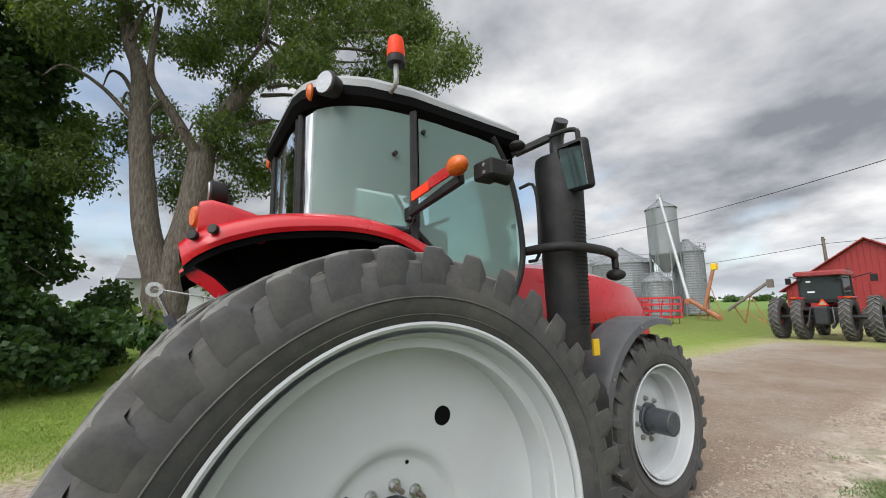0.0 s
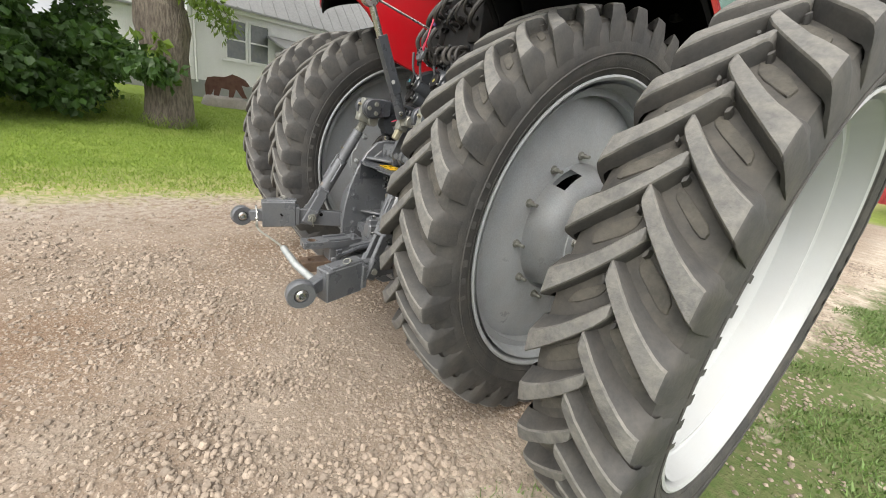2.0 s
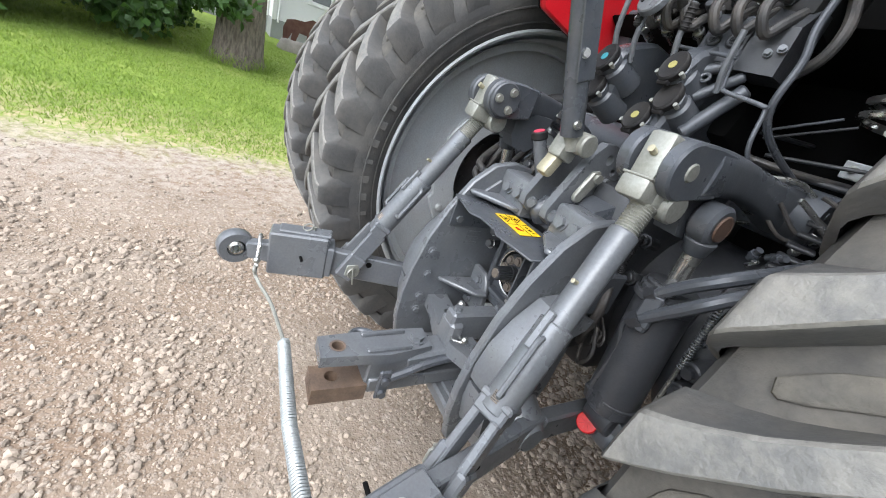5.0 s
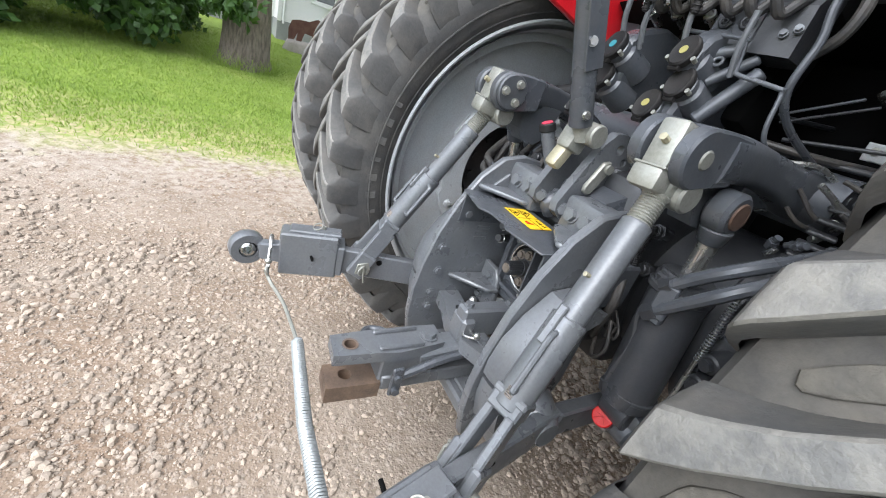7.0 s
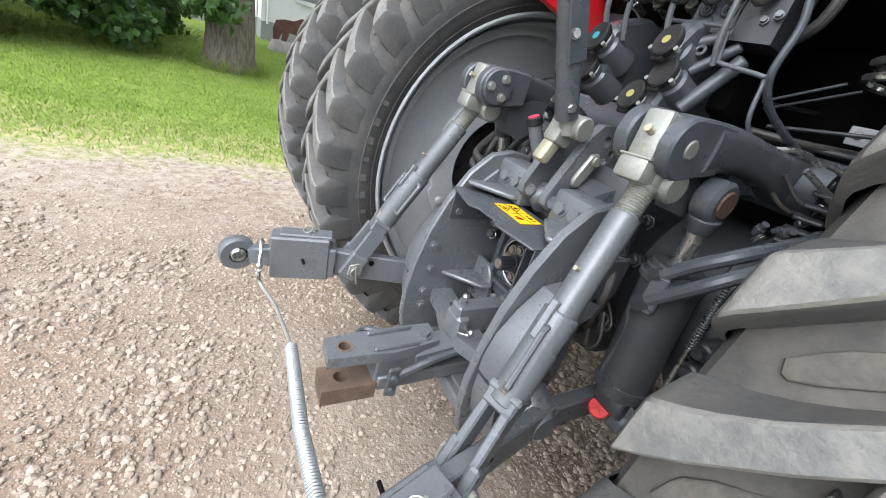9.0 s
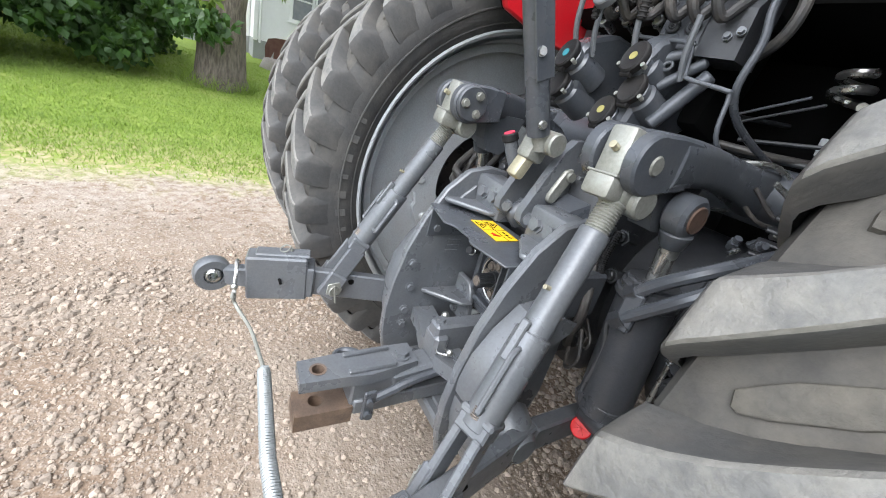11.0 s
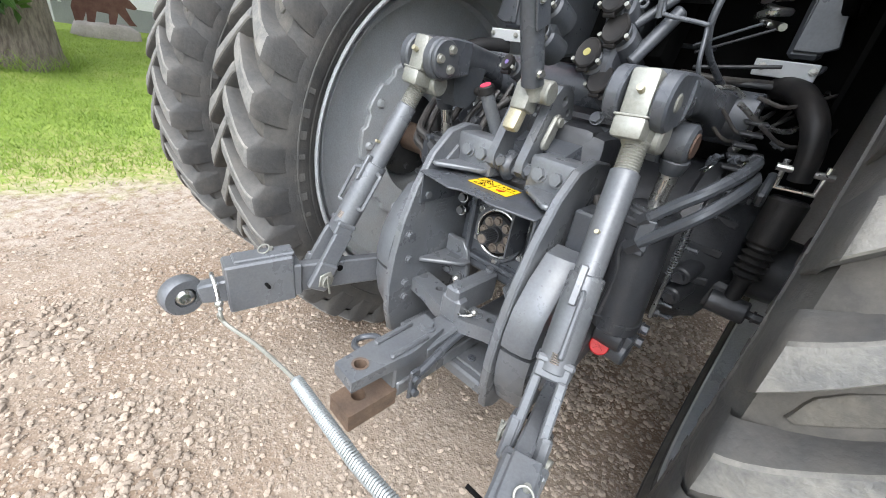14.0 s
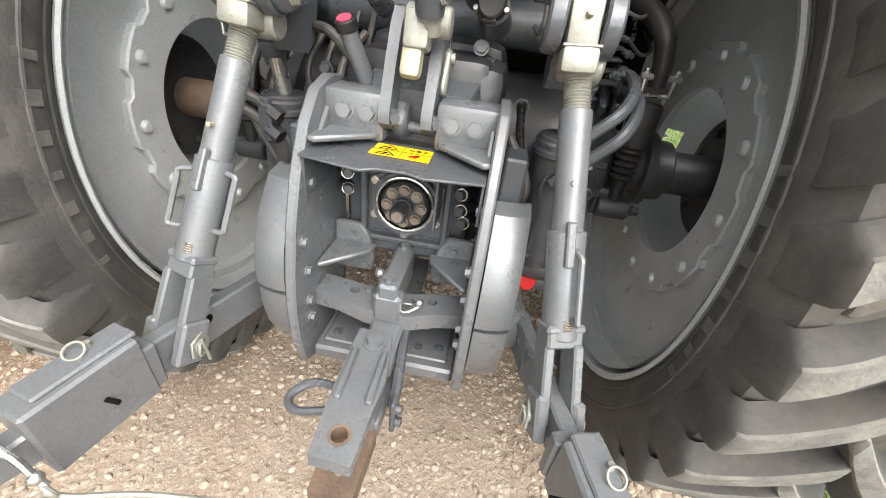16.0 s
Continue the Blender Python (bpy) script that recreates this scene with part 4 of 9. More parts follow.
def auger(p, q, r, colour, label, legs=True):
    a = thing("grain_auger", label, "grain auger", "grain augers", at=(p[0], p[1], 0))
    o = Vector((p[0], p[1], 0))
    P, Q = Vector(p) - o, Vector(q) - o
    bm = bmesh.new()
    cyl(bm, P, Q, r, seg=12)
    part("tube", bm, colour, a)
    bm = bmesh.new()
    box(bm, Q + Vector((0, 0, -0.15)), (r * 3.2, r * 3.2, 0.55), bevel=0.02)
    part("spout", bm, "yellow" if "yellow" in label else colour, a)
    if legs:
        mid = P.lerp(Q, 0.55)
        bm = bmesh.new()
        for s in (-0.6, 0.6):
            beam(bm, mid, (mid.x + s, mid.y + 0.3, 0.1), 0.06, 0.06, bevel=0)
            beam(bm, P.lerp(Q, 0.15), (mid.x + s, mid.y + 0.3, 0.15), 0.05, 0.05, bevel=0)
        part("undercarriage", bm, "auger_orange", a)
    return a


auger((-16.2, 40.4, 1.6), (-20.3, 44.9, 13.9), 0.15, "wheel_inner", "tall pale galvanised grain auger leaning on a bin", False)
auger((-12.2, 36.6, 0.25), (-16.2, 40.5, 1.8), 0.2, "auger_orange", "rusty orange grain auger lying low")
auger((-13.8, 37.8, 1.0), (-12.8, 38.2, 4.8), 0.14, "auger_orange", "rusty grain auger with yellow spout raised")
auger((-9.4, 31.0, 1.0), (-7.05, 31.8, 2.9), 0.10, "wood_grey", "thin weathered grain auger on a wheeled undercarriage")


def implement(x, y, w, h, rows, turn_):
    c = thing("field_cultivator", "folded red steel field cultivator with tines", "implement", "implements", at=(x, y, 0))
    c.rotation_euler = (0, 0, turn_)
    rng = random.Random(int(x * 10))
    bm = bmesh.new()
    for i in range(rows):
        z = 0.5 + h * i / max(1, rows - 1)
        beam(bm, (-w / 2, 0, z), (w / 2, 0, z), 0.16, 0.16, bevel=0)
        beam(bm, (-w / 2, 0.7, z), (w / 2, 0.7, z), 0.16, 0.16, bevel=0)
    for i in range(7):
        xx = -w / 2 + w * i / 6
        beam(bm, (xx, 0, 0.4), (xx, 0.35, h + 0.6), 0.08, 0.08, bevel=0)
        beam(bm, (xx, 0.7, 0.4), (xx + 0.25, 0.1, h + 0.4), 0.06, 0.06, bevel=0)
    part("frame", bm, "red_paint", c)
    for i in range(10):
        bm = bmesh.new()
        xx = -w / 2 + w * (i + 0.5) / 10
        tube(bm, [(xx, 0.1, 0.6), (xx, -0.25, 0.62), (xx, -0.3, 0.25), (xx, -0.1, 0.02)], 0.025, 6, smooth=3)
        part("tine", bm, "cast_dark", c)
    return c


implement(-14.7, 30.6, 4.4, 1.5, 4, 0.5)
implement(-20.5, 36.0, 5.0, 1.2, 3, -0.2)
implement(2.9, 27.0, 5.0, 2.2, 5, 0.2)

# barn
barn = thing("barn", "red metal-clad gable barn", "barn", at=(-3.4, 38, 0))
bm = bmesh.new()
plate(bm, [(-4.6, 0), (4.6, 0), (4.6, 2.4), (0, 5.6), (-4.6, 2.4)], 0.1, XZ, bevel=0)
box(bm, (-4.55, 7, 1.2), (0.1, 14, 2.4), bevel=0)
box(bm, (4.55, 7, 1.2), (0.1, 14, 2.4), bevel=0)
wall_ = part("wall", bm, "barn_red", barn)
for i in range(30):
    bm = bmesh.new()
    xx = -4.5 + i * 0.31
    box(bm, (xx, -0.07, (2.35 + (4.6 - abs(xx)) * 0.69) / 2), (0.035, 0.04, 2.3 + (4.6 - abs(xx)) * 0.69), bevel=0)
    part("rib", bm, "barn_red", wall_)
bm = bmesh.new()
for s in (-1, 1):
    t = bmesh.new()
    loft(t, [[(s * 4.95, y, 2.2), (0, y, 5.66), (0, y, 5.74), (s * 4.95, y, 2.28)] for y in (-0.4, 14.2)])
    join(bm, t)
part("roof", bm, "barn_red", barn)
bm = bmesh.new()
box(bm, (1.2, -0.12, 1.3), (2.6, 0.08, 2.6), bevel=0.01)
part("door", bm, "barn_red", barn)

# pole and wires
pole = thing("utility_pole", "weathered wooden utility pole with a crossarm", "utility pole", at=(-7.0, 45.0, 0))
bm = bmesh.new()
cyl(bm, (0, 0, -0.3), (0, 0, 6.9), 0.16, 0.11, 12)
part("post", bm, "wood_grey", pole)
for z, x in ((6.6, 0.16), (6.2, -0.16)):
    bm = bmesh.new()
    cyl(bm, (x * 0.5, 0, z), (x, 0, z + 0.05), 0.04, seg=8)
    part("insulator", bm, "cast_dark", pole)


def wire(p, q, sag, r, label):
    p, q = Vector(p), Vector(q)
    bm = bmesh.new()
    tube(bm, [p.lerp(q, i / 16) - Vector((0, 0, sag * 4 * (i / 16) * (1 - i / 16))) for i in range(17)], r, 6, smooth=0)
    ob = part("overhead_wire", bm, "cast_dark", None)
    tagged(ob, label, "wire", "overhead wires")


wire((-26.0, 39.0, 9.2), (6.0, 25.0, 8.6), 0.5, 0.022, "black overhead power cable crossing the yard")
wire((-30.0, 56.0, 6.2), (-7.0, 45.0, 6.3), 0.25, 0.022, "black service cable running to the pole")
wire((-7.0, 45.0, 6.3), (30.0, 40.0, 6.6), 0.4, 0.022, "black service cable running from the pole")

# hedgerow on the skyline
hedge = thing("hedgerow", "distant line of low green trees", "hedgerow", kind="stuff", at=(0, 0, 0))
_r = random.Random(4)
leaves("foliage", "leaf_mid", [(-260 + i * 9 + _r.uniform(-3, 3), 330 + _r.uniform(-25, 25), _r.uniform(1.5, 3.0), 7, 5, _r.uniform(2, 4)) for i in range(58)], 9000, 2.2, hedge, 41, 0.8, 0.3)
leaves("foliage", "leaf_mid", [(-150 + _r.uniform(-25, 25), -150 + i * 9, _r.uniform(1.5, 3.0), 6, 7, _r.uniform(2, 5)) for i in range(40)], 7000, 2.0, hedge, 42, 0.8, 0.3)

# ---- tyres and wheels: axis along x, outside towards +x ----
def tyre_carcass(r, rim, half, lug):
    bm = bmesh.new()
    c = r - lug
    prof = [(rim - 0.012, half * 0.80), (rim + 0.012, half * 0.95), (rim + (c - rim) * 0.28, half * 1.10), (rim + (c - rim) * 0.55, half * 1.13), (c - 0.045, half * 1.06),
            (c - 0.018, half * 0.97), (c - 0.004, half * 0.75), (c, half * 0.4), (c, 0)]
    full = prof + [(a, -z) for a, z in prof[-2::-1]]
    turn(bm, full, 96)
    for rr, zz in ((rim + 0.03, 1.0), (rim + (c - rim) * 0.40, 1.122)):
        for s in (-1, 1):
            ring(bm, (0, 0, s * half * zz), (0, 0, 1), rr, 0.004, seg=96, minor=5)
    bm.verts.ensure_lookup_table()
    ringed = 96 * len(full)
    for i in range(4):
        bm.edges.new((bm.verts[0], bm.verts[ringed + i * 97 * 5]))
    bmesh.ops.recalc_face_normals(bm, faces=bm.faces[:])
    return bm


def tyre_lugs(r, half, lug, count, start=0.0, wear=0, swing=0.15):
    """Staggered bars on each side: rounded nose past the middle, square shoulder end that runs down the sidewall as a wide buttress.
    The lower flank stands steep, the upper one leans back into the groove."""
    rng = random.Random(wear)
    V, F, mats, roots = [], [], [], []
    base_r = r - lug - 0.006
    k = r / 0.985
    rows_ = ((-0.150, 0.034, 0.0110), (-0.142, 0.014, 0.0165), (-0.122, 0.004, 0.0210), (-0.085, 0.000, 0.0245), (0.0, 0.0, 0.0270), (0.16, 0.0, 0.0280), (0.34, 0.001, 0.0285), (0.52, 0.002, 0.0295),
             (0.70, 0.003, 0.0320), (0.86, 0.005, 0.0350), (0.97, 0.008, 0.0380), (1.030, 0.013, 0.0400), (1.062, 0.022, 0.0415), (1.085, 0.042, 0.0440), (1.108, 0.074, 0.0465), (1.122, 0.106, 0.0480), (1.118, 0.130, 0.0450))
    for side in (-1, 1):
        for i in range(count):
            a0 = start + 2 * math.pi * (i + (0.5 if side > 0 else 0)) / count
            rows = []
            chip = rng.uniform(-0.003, 0.002)
            for u, drop, wide in rows_:
                bend = 1.28 * u - 0.28 * u * u if u < 1 else 1 + (u - 1) * 0.9
                ang = a0 - swing / 0.985 * (0.85 - bend)
                top = r - drop * k + chip + rng.uniform(-0.0012, 0.0012)
                w = (wide * k + rng.uniform(-0.0008, 0.0008)) / r
                bot = base_r if u < 1 else min(base_r, top - 0.050 * k) - (0.012 if u > 1.1 else 0)
                lean = (0.010 + 0.026 * min(1.0, max(0.0, u))) * k / r
                x, xb = side * half * u, side * half * min(u, 1.045)
                e = 0.0042 * k / r
                deep = top - bot
                rows.append([(xb, ang + w + 0.007 * k / r, bot), (x, ang + w + 0.0025 / r, top - min(0.016, deep * 0.4)), (x, ang + w, top - 0.005), (x, ang + w - e, top), (x, ang + w * 0.1, top + 0.0008),
                             (x, ang - w * 0.8 + e, top), (x, ang - w * 0.8 - e * 0.3, top - 0.005), (x, ang - w * 0.8 - lean * 0.42, top - min(0.024, deep * 0.5)), (xb, ang - w * 0.8 - lean, bot)])
            n0, m = len(V), 9
            roots.append(n0)
            for row in rows:
                V += [(rad * math.cos(g), rad * math.sin(g), x) for x, g, rad in row]
            for q in range(len(rows) - 1):
                for j in range(m - 1):
                    f = (n0 + q * m + j, n0 + q * m + j + 1, n0 + (q + 1) * m + j + 1, n0 + (q + 1) * m + j)
                    F.append(f if side > 0 else f[::-1])
                    # flanks take the darker rubber as shade beside the dusty tops
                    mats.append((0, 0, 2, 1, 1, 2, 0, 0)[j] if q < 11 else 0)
            e0, e1 = tuple(n0 + j for j in range(m)), tuple(n0 + (len(rows) - 1) * m + j for j in range(m))
            F += [e0[::-1] if side > 0 else e0, e1 if side > 0 else e1[::-1]]
            mats += [0, 0]
            # mud-worn terrace between neighbouring bars, and caked mud with a small tie by the nose
            for xp, ap, sx, sa, h, mat in ((side * half * 0.40, a0 - swing * 0.40 + math.pi / count * rng.uniform(0.8, 1.1), 0.046 * rng.uniform(0.75, 1.15), 0.021 * rng.uniform(0.8, 1.15), 0.0032, 4),
                                           (-side * half * 0.10, a0 - swing * 0.84 - math.pi / count * 0.36, 0.012 * rng.uniform(0.6, 1.6), 0.016 * rng.uniform(0.7, 1.3), 0.010 * rng.uniform(0.5, 1.6), 4), (-side * half * 0.19, a0 - swing * 0.86 + 0.010, 0.005, 0.008, 0.022, 0)):
                n0 = len(V)
                roots.append(n0)
                pts = [(math.copysign(abs(math.cos(g)) ** 0.6, math.cos(g)) * rng.uniform(0.92, 1.08), math.copysign(abs(math.sin(g)) ** 0.6, math.sin(g)) * rng.uniform(0.92, 1.08)) for g in (2 * math.pi * (z + 0.5) / 12 for z in range(12))]
                for rad, g in ((base_r - 0.004, 1.12), (base_r + 0.006 + h * 0.45, 1.04), (base_r + 0.006 + h * 0.85, 0.98), (base_r + 0.006 + h, 0.90)):
                    for px, pa in pts:
                        ang = ap + (pa * sa + 0.85 * px * sx) * g * k / r
                        V.append((rad * math.cos(ang), rad * math.sin(ang), xp + side * px * sx * g * k))
                F.append(tuple(n0 + 36 + j for j in range(12))[::-side])
                mats.append(mat)
                for lay in (0, 12, 24):
                    for j in range(12):
                        f = (n0 + lay + j, n0 + lay + (j + 1) % 12, n0 + lay + 12 + (j + 1) % 12, n0 + lay + 12 + j)
                        F.append(f if side < 0 else f[::-1])
                        mats.append(mat)
    me = bpy.data.meshes.new("lugs")
    me.from_pydata(V, [], F)
    me.polygons.foreach_set("material_index", mats)
    bm = bmesh.new()
    bm.from_mesh(me)
    bpy.data.meshes.remove(me)
    bmesh.ops.recalc_face_normals(bm, faces=bm.faces[:])
    return bm, roots


WHEEL = Matrix(((0, 0, 1, 0), (0, -1, 0, 0), (1, 0, 0, 0), (0, 0, 0, 1)))  # wheel axis z to world x; angle 0 points up, growing backwards


def tyre_part(parent, r, rim, half, lug, count, start, wear, name="tyre", swing=0.15):
    """Tyre mesh: carcass and bars in one, with worn and muddy rubber tones and groove shade in the colour."""
    a = tyre_carcass(r, rim, half, lug)
    # tread floor takes the muddy tone that also holds the groove shade
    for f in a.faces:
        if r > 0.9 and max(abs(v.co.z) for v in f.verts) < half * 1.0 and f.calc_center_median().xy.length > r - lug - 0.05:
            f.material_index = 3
    b, roots = tyre_lugs(r, half, lug, count, start, wear, swing)
    nv = len(a.verts)
    join(a, b)
    a.verts.ensure_lookup_table()
    for k in roots:
        a.edges.new((a.verts[0], a.verts[nv + k]))
    bmesh.ops.transform(a, matrix=WHEEL, verts=a.verts[:])
    tyre = part(name, a, ["rubber", "rubber_lug", "rubber_edge", "rubber_mud_shade", "dry_mud"], parent, "black ribbed tractor tyre, dusty tread", 32)
    if r > 0.9 and half < 0.16:
        # raised plain blocks where the sidewall is lettered, and fine ribs round the shoulder
        for side in (-1, 1):
            for start_ in (1.25, 4.4):
                for i in range(7):
                    bm = bmesh.new()
                    m = WHEEL @ Matrix.Rotation(start_ + i * 0.094, 4, "Z") @ Matrix.Translation((rim + 0.088, 0, side * half * 1.124)) @ Matrix.Rotation(radians(6 * side), 4, "Y")
                    box(bm, (0, 0, 0), (0.058, 0.030 if i % 3 else 0.018, 0.0014), bevel=0.0006, m=m)
                    part("sidewall_mark", bm, "rubber", tyre)
    return tyre


def rim_part(parent, rim, half, mat):
    bm = bmesh.new()
    o = [(rim + 0.004, half + 0.004), (rim + 0.006, half + 0.012), (rim - 0.003, half + 0.015), (rim - 0.013, half + 0.008), (rim - 0.019, half - 0.012), (rim - 0.024, half - 0.055),
         (rim - 0.044, half - 0.082), (rim - 0.075, half * 0.42), (rim - 0.078, half * 0.2)]
    prof = o + [(a, -z) for a, z in o[::-1]]
    inner = [(a - 0.008 if a < rim - 0.022 else a, z) for a, z in prof]
    turn(bm, inner, 96)
    back = [(rim - 0.03, -half), (rim - 0.06, 0), (rim - 0.03, half)]
    turn(bm, back, 96)
    bmesh.ops.transform(bm, matrix=WHEEL, verts=bm.verts[:])
    return part("rim", bm, mat, parent, "", 30)


def studs(parent, r, x, n, length, nut_r, mat, nut_mat, phase=0.0, label=""):
    for i in range(n):
        a = phase + 2 * math.pi * i / n
        y, z = r * math.cos(a), r * math.sin(a)
        bm = bmesh.new()
        cyl(bm, (x, y, z), (x + length, y, z), nut_r * 0.55, seg=10)
        part("wheel_stud", bm, mat, parent, label)
        bm = bmesh.new()
        cyl(bm, (x - 0.002, y, z), (x + 0.006, y, z), nut_r * 1.35, seg=14)
        cyl(bm, (x + 0.006, y, z), (x + 0.006 + nut_r * 1.1, y, z), nut_r, nut_r * 0.95, seg=6)
        part("wheel_nut", bm, nut_mat, parent)


def dished_disc(prof, seg=72):
    bm = bmesh.new()
    turn(bm, prof + [(a, z - 0.012) for a, z in prof[::-1]], seg, closed=True)
    bmesh.ops.transform(bm, matrix=WHEEL, verts=bm.verts[:])
    bmesh.ops.recalc_face_normals(bm, faces=bm.faces[:])
    return bm


REAR = dict(r=0.985, rim=0.722, half=0.153, lug=0.050, count=36)


def outer_wheel(parent, at, start, wear):
    prof = [(0.095, -0.103), (0.20, -0.103), (0.238, -0.102), (0.252, -0.098), (0.268, -0.080), (0.284, -0.070), (0.31, -0.068), (0.40, -0.072), (0.52, -0.078), (0.58, -0.074), (0.622, -0.060), (0.646, -0.040)]
    w = part("rear_wheel", dished_disc(prof), "wheel_paint", parent, "pale silver-grey painted outer dual wheel")
    w.matrix_basis = at
    tyre_part(w, start=start, wear=wear, **REAR)
    rim_part(w, REAR["rim"], 0.136, "wheel_paint")
    studs(w, 0.150, -0.101, 10, 0.066, 0.0175, "stud_rust", "steel", 0.2, "threaded steel stud")
    bm = bmesh.new()
    cyl(bm, (-0.12, 0, 0), (-0.055, 0, 0), 0.118, 0.112, 32, 0.005)
    cyl(bm, (-0.056, 0, 0), (-0.042, 0, 0), 0.040, 0.036, 20, 0.003)
    hub = part("hub", bm, "cast_dark", w, "dark cast hub clamp")
    bm = bmesh.new()
    cyl(bm, (-0.05, 0, 0), (-0.036, 0, 0), 0.024, 0.022, 16, 0.003)
    part("shaft_end", bm, "rust", hub)
    for i in range(4):
        a = 2 * math.pi * (i + 0.3) / 4
        bm = bmesh.new()
        bolt(bm, (-0.055, 0.075 * math.cos(a), 0.075 * math.sin(a)), (1, 0, 0), 0.014, 0.016)
        part("bolt", bm, "cast_dark", hub)
    # black plugs stand for the dark inside open holes of the disc
    for y, z, rr in ((0.21, 0.36, 0.036), (0.07, 0.215, 0.007), (-0.16, 0.15, 0.007), (-0.17, -0.14, 0.007), (0.05, -0.215, 0.007)):
        bm = bmesh.new()
        cyl(bm, (-0.125, y, z), (-0.0705 if rr > 0.02 else -0.0995, y, z), rr, seg=22)
        part("disc_hole", bm, "black_deep", w)
    return w


def inner_wheel(parent, at, start, wear, shaft):
    prof = [(0.285, 0.036), (0.36, 0.036), (0.41, 0.035), (0.44, 0.032), (0.50, 0.026), (0.58, 0.018), (0.632, 0.010), (0.652, 0.0)]
    w = part("rear_wheel", dished_disc(prof), "wheel_inner", parent, "grey painted inner dual wheel with bolted drum")
    w.matrix_basis = at
    tyre_part(w, start=start, wear=wear, **REAR)
    rim_part(w, REAR["rim"], 0.136, "wheel_inner")
    bm = bmesh.new()
    n, rows_ = 144, []
    for k in range(n):
        a = 2 * math.pi * k / n
        d = Vector((0, math.cos(a), math.sin(a)))
        ear = 0.416 if (k + 4) % 12 < 8 else 0.398
        rows_.append([bm.verts.new(d * r + Vector((x, 0, 0))) for r, x in ((0.282, 0.030), (0.280, 0.006), (ear - 0.006, 0.0), (ear, 0.005), (ear, 0.034))])
    for k in range(n):
        p, q = rows_[k], rows_[(k + 1) % n]
        for e in range(4):
            bm.faces.new((p[e], p[e + 1], q[e + 1], q[e]))
    bmesh.ops.recalc_face_normals(bm, faces=bm.faces[:])
    part("flange_ring", bm, "wheel_inner", w)
    for i in range(12):
        bm = bmesh.new()
        a = 2 * math.pi * i / 12
        t = bmesh.new()
        turn(t, [(0.021, 0.0), (0.020, 0.008), (0.014, 0.015), (0, 0.018)], 16)
        join(bm, t, Matrix.Translation((0.004, 0.372 * math.cos(a), 0.372 * math.sin(a))) @ Matrix.Rotation(radians(-90), 4, "Y"))
        part("disc_bolt", bm, "wheel_inner", w)
    if shaft:
        # drum with rectangular windows carrying the outer wheel
        bm = bmesh.new()
        n = 48
        win = {15, 16, 17, 31, 32, 33, 47, 0, 1}
        xs = (0.030, 0.055, 0.118, 0.158, 0.182, 0.196)
        rs = (0.338, 0.330, 0.312, 0.288, 0.262, 0.228)
        V = [[bm.verts.new((x, r * math.cos(2 * math.pi * i / n), r * math.sin(2 * math.pi * i / n))) for i in range(n)] for x, r in zip(xs, rs)]
        for k in range(5):
            for i in range(n):
                if k == 1 and i in win:
                    continue
                bm.faces.new((V[k][i], V[k][(i + 1) % n], V[k + 1][(i + 1) % n], V[k + 1][i]))
        bmesh.ops.solidify(bm, geom=bm.faces[:], thickness=0.014)
        t = bmesh.new()
        turn(t, [(0.230, 0.193), (0.222, 0.200), (0.19, 0.203), (0.13, 0.203), (0.13, 0.18)], 48)
        join(bm, t, WHEEL)
        bmesh.ops.recalc_face_normals(bm, faces=bm.faces[:])
        part("drum", bm, "wheel_inner", w, "grey drum with rectangular windows")
        studs(w, 0.372, 0.036, 12, 0.05, 0.015, "zinc", "zinc", 0.13)
        studs(w, 0.168, 0.203, 10, 0.03, 0.017, "zinc", "zinc", 0.0)
        bm = bmesh.new()
        cyl(bm, (0.17, 0, 0), (0.218, 0, 0), 0.125, 0.12, 30, 0.005)
        cyl(bm, (0.22, 0, 0), (0.70, 0, 0), 0.052, seg=26)
        cyl(bm, (0.22, 0, 0), (0.25, 0, 0), 0.085, 0.07, 22, 0.004)
        part("axle_shaft", bm, "cast_dark", w, "dark painted steel axle shaft")
    return w

# ---- the tractor ----
AX_Y, AX_Z = -0.08, 0.972
tractor = thing("tractor", "red farm tractor with dual rear wheels and grey rear hitch", "tractor")
FLIP = Matrix.Diagonal((-1, 1, 1, 1))

inner_wheel(tractor, pose(0.83, AX_Y, AX_Z), 0.136, 4, True)
inner_wheel(tractor, pose(-0.83, AX_Y, AX_Z) @ FLIP, 0.11, 2, True)
outer_wheel(tractor, pose(1.625, AX_Y, AX_Z), 0.012, 8)
outer_wheel(tractor, pose(-1.625, AX_Y, AX_Z) @ FLIP, 0.16, 6)

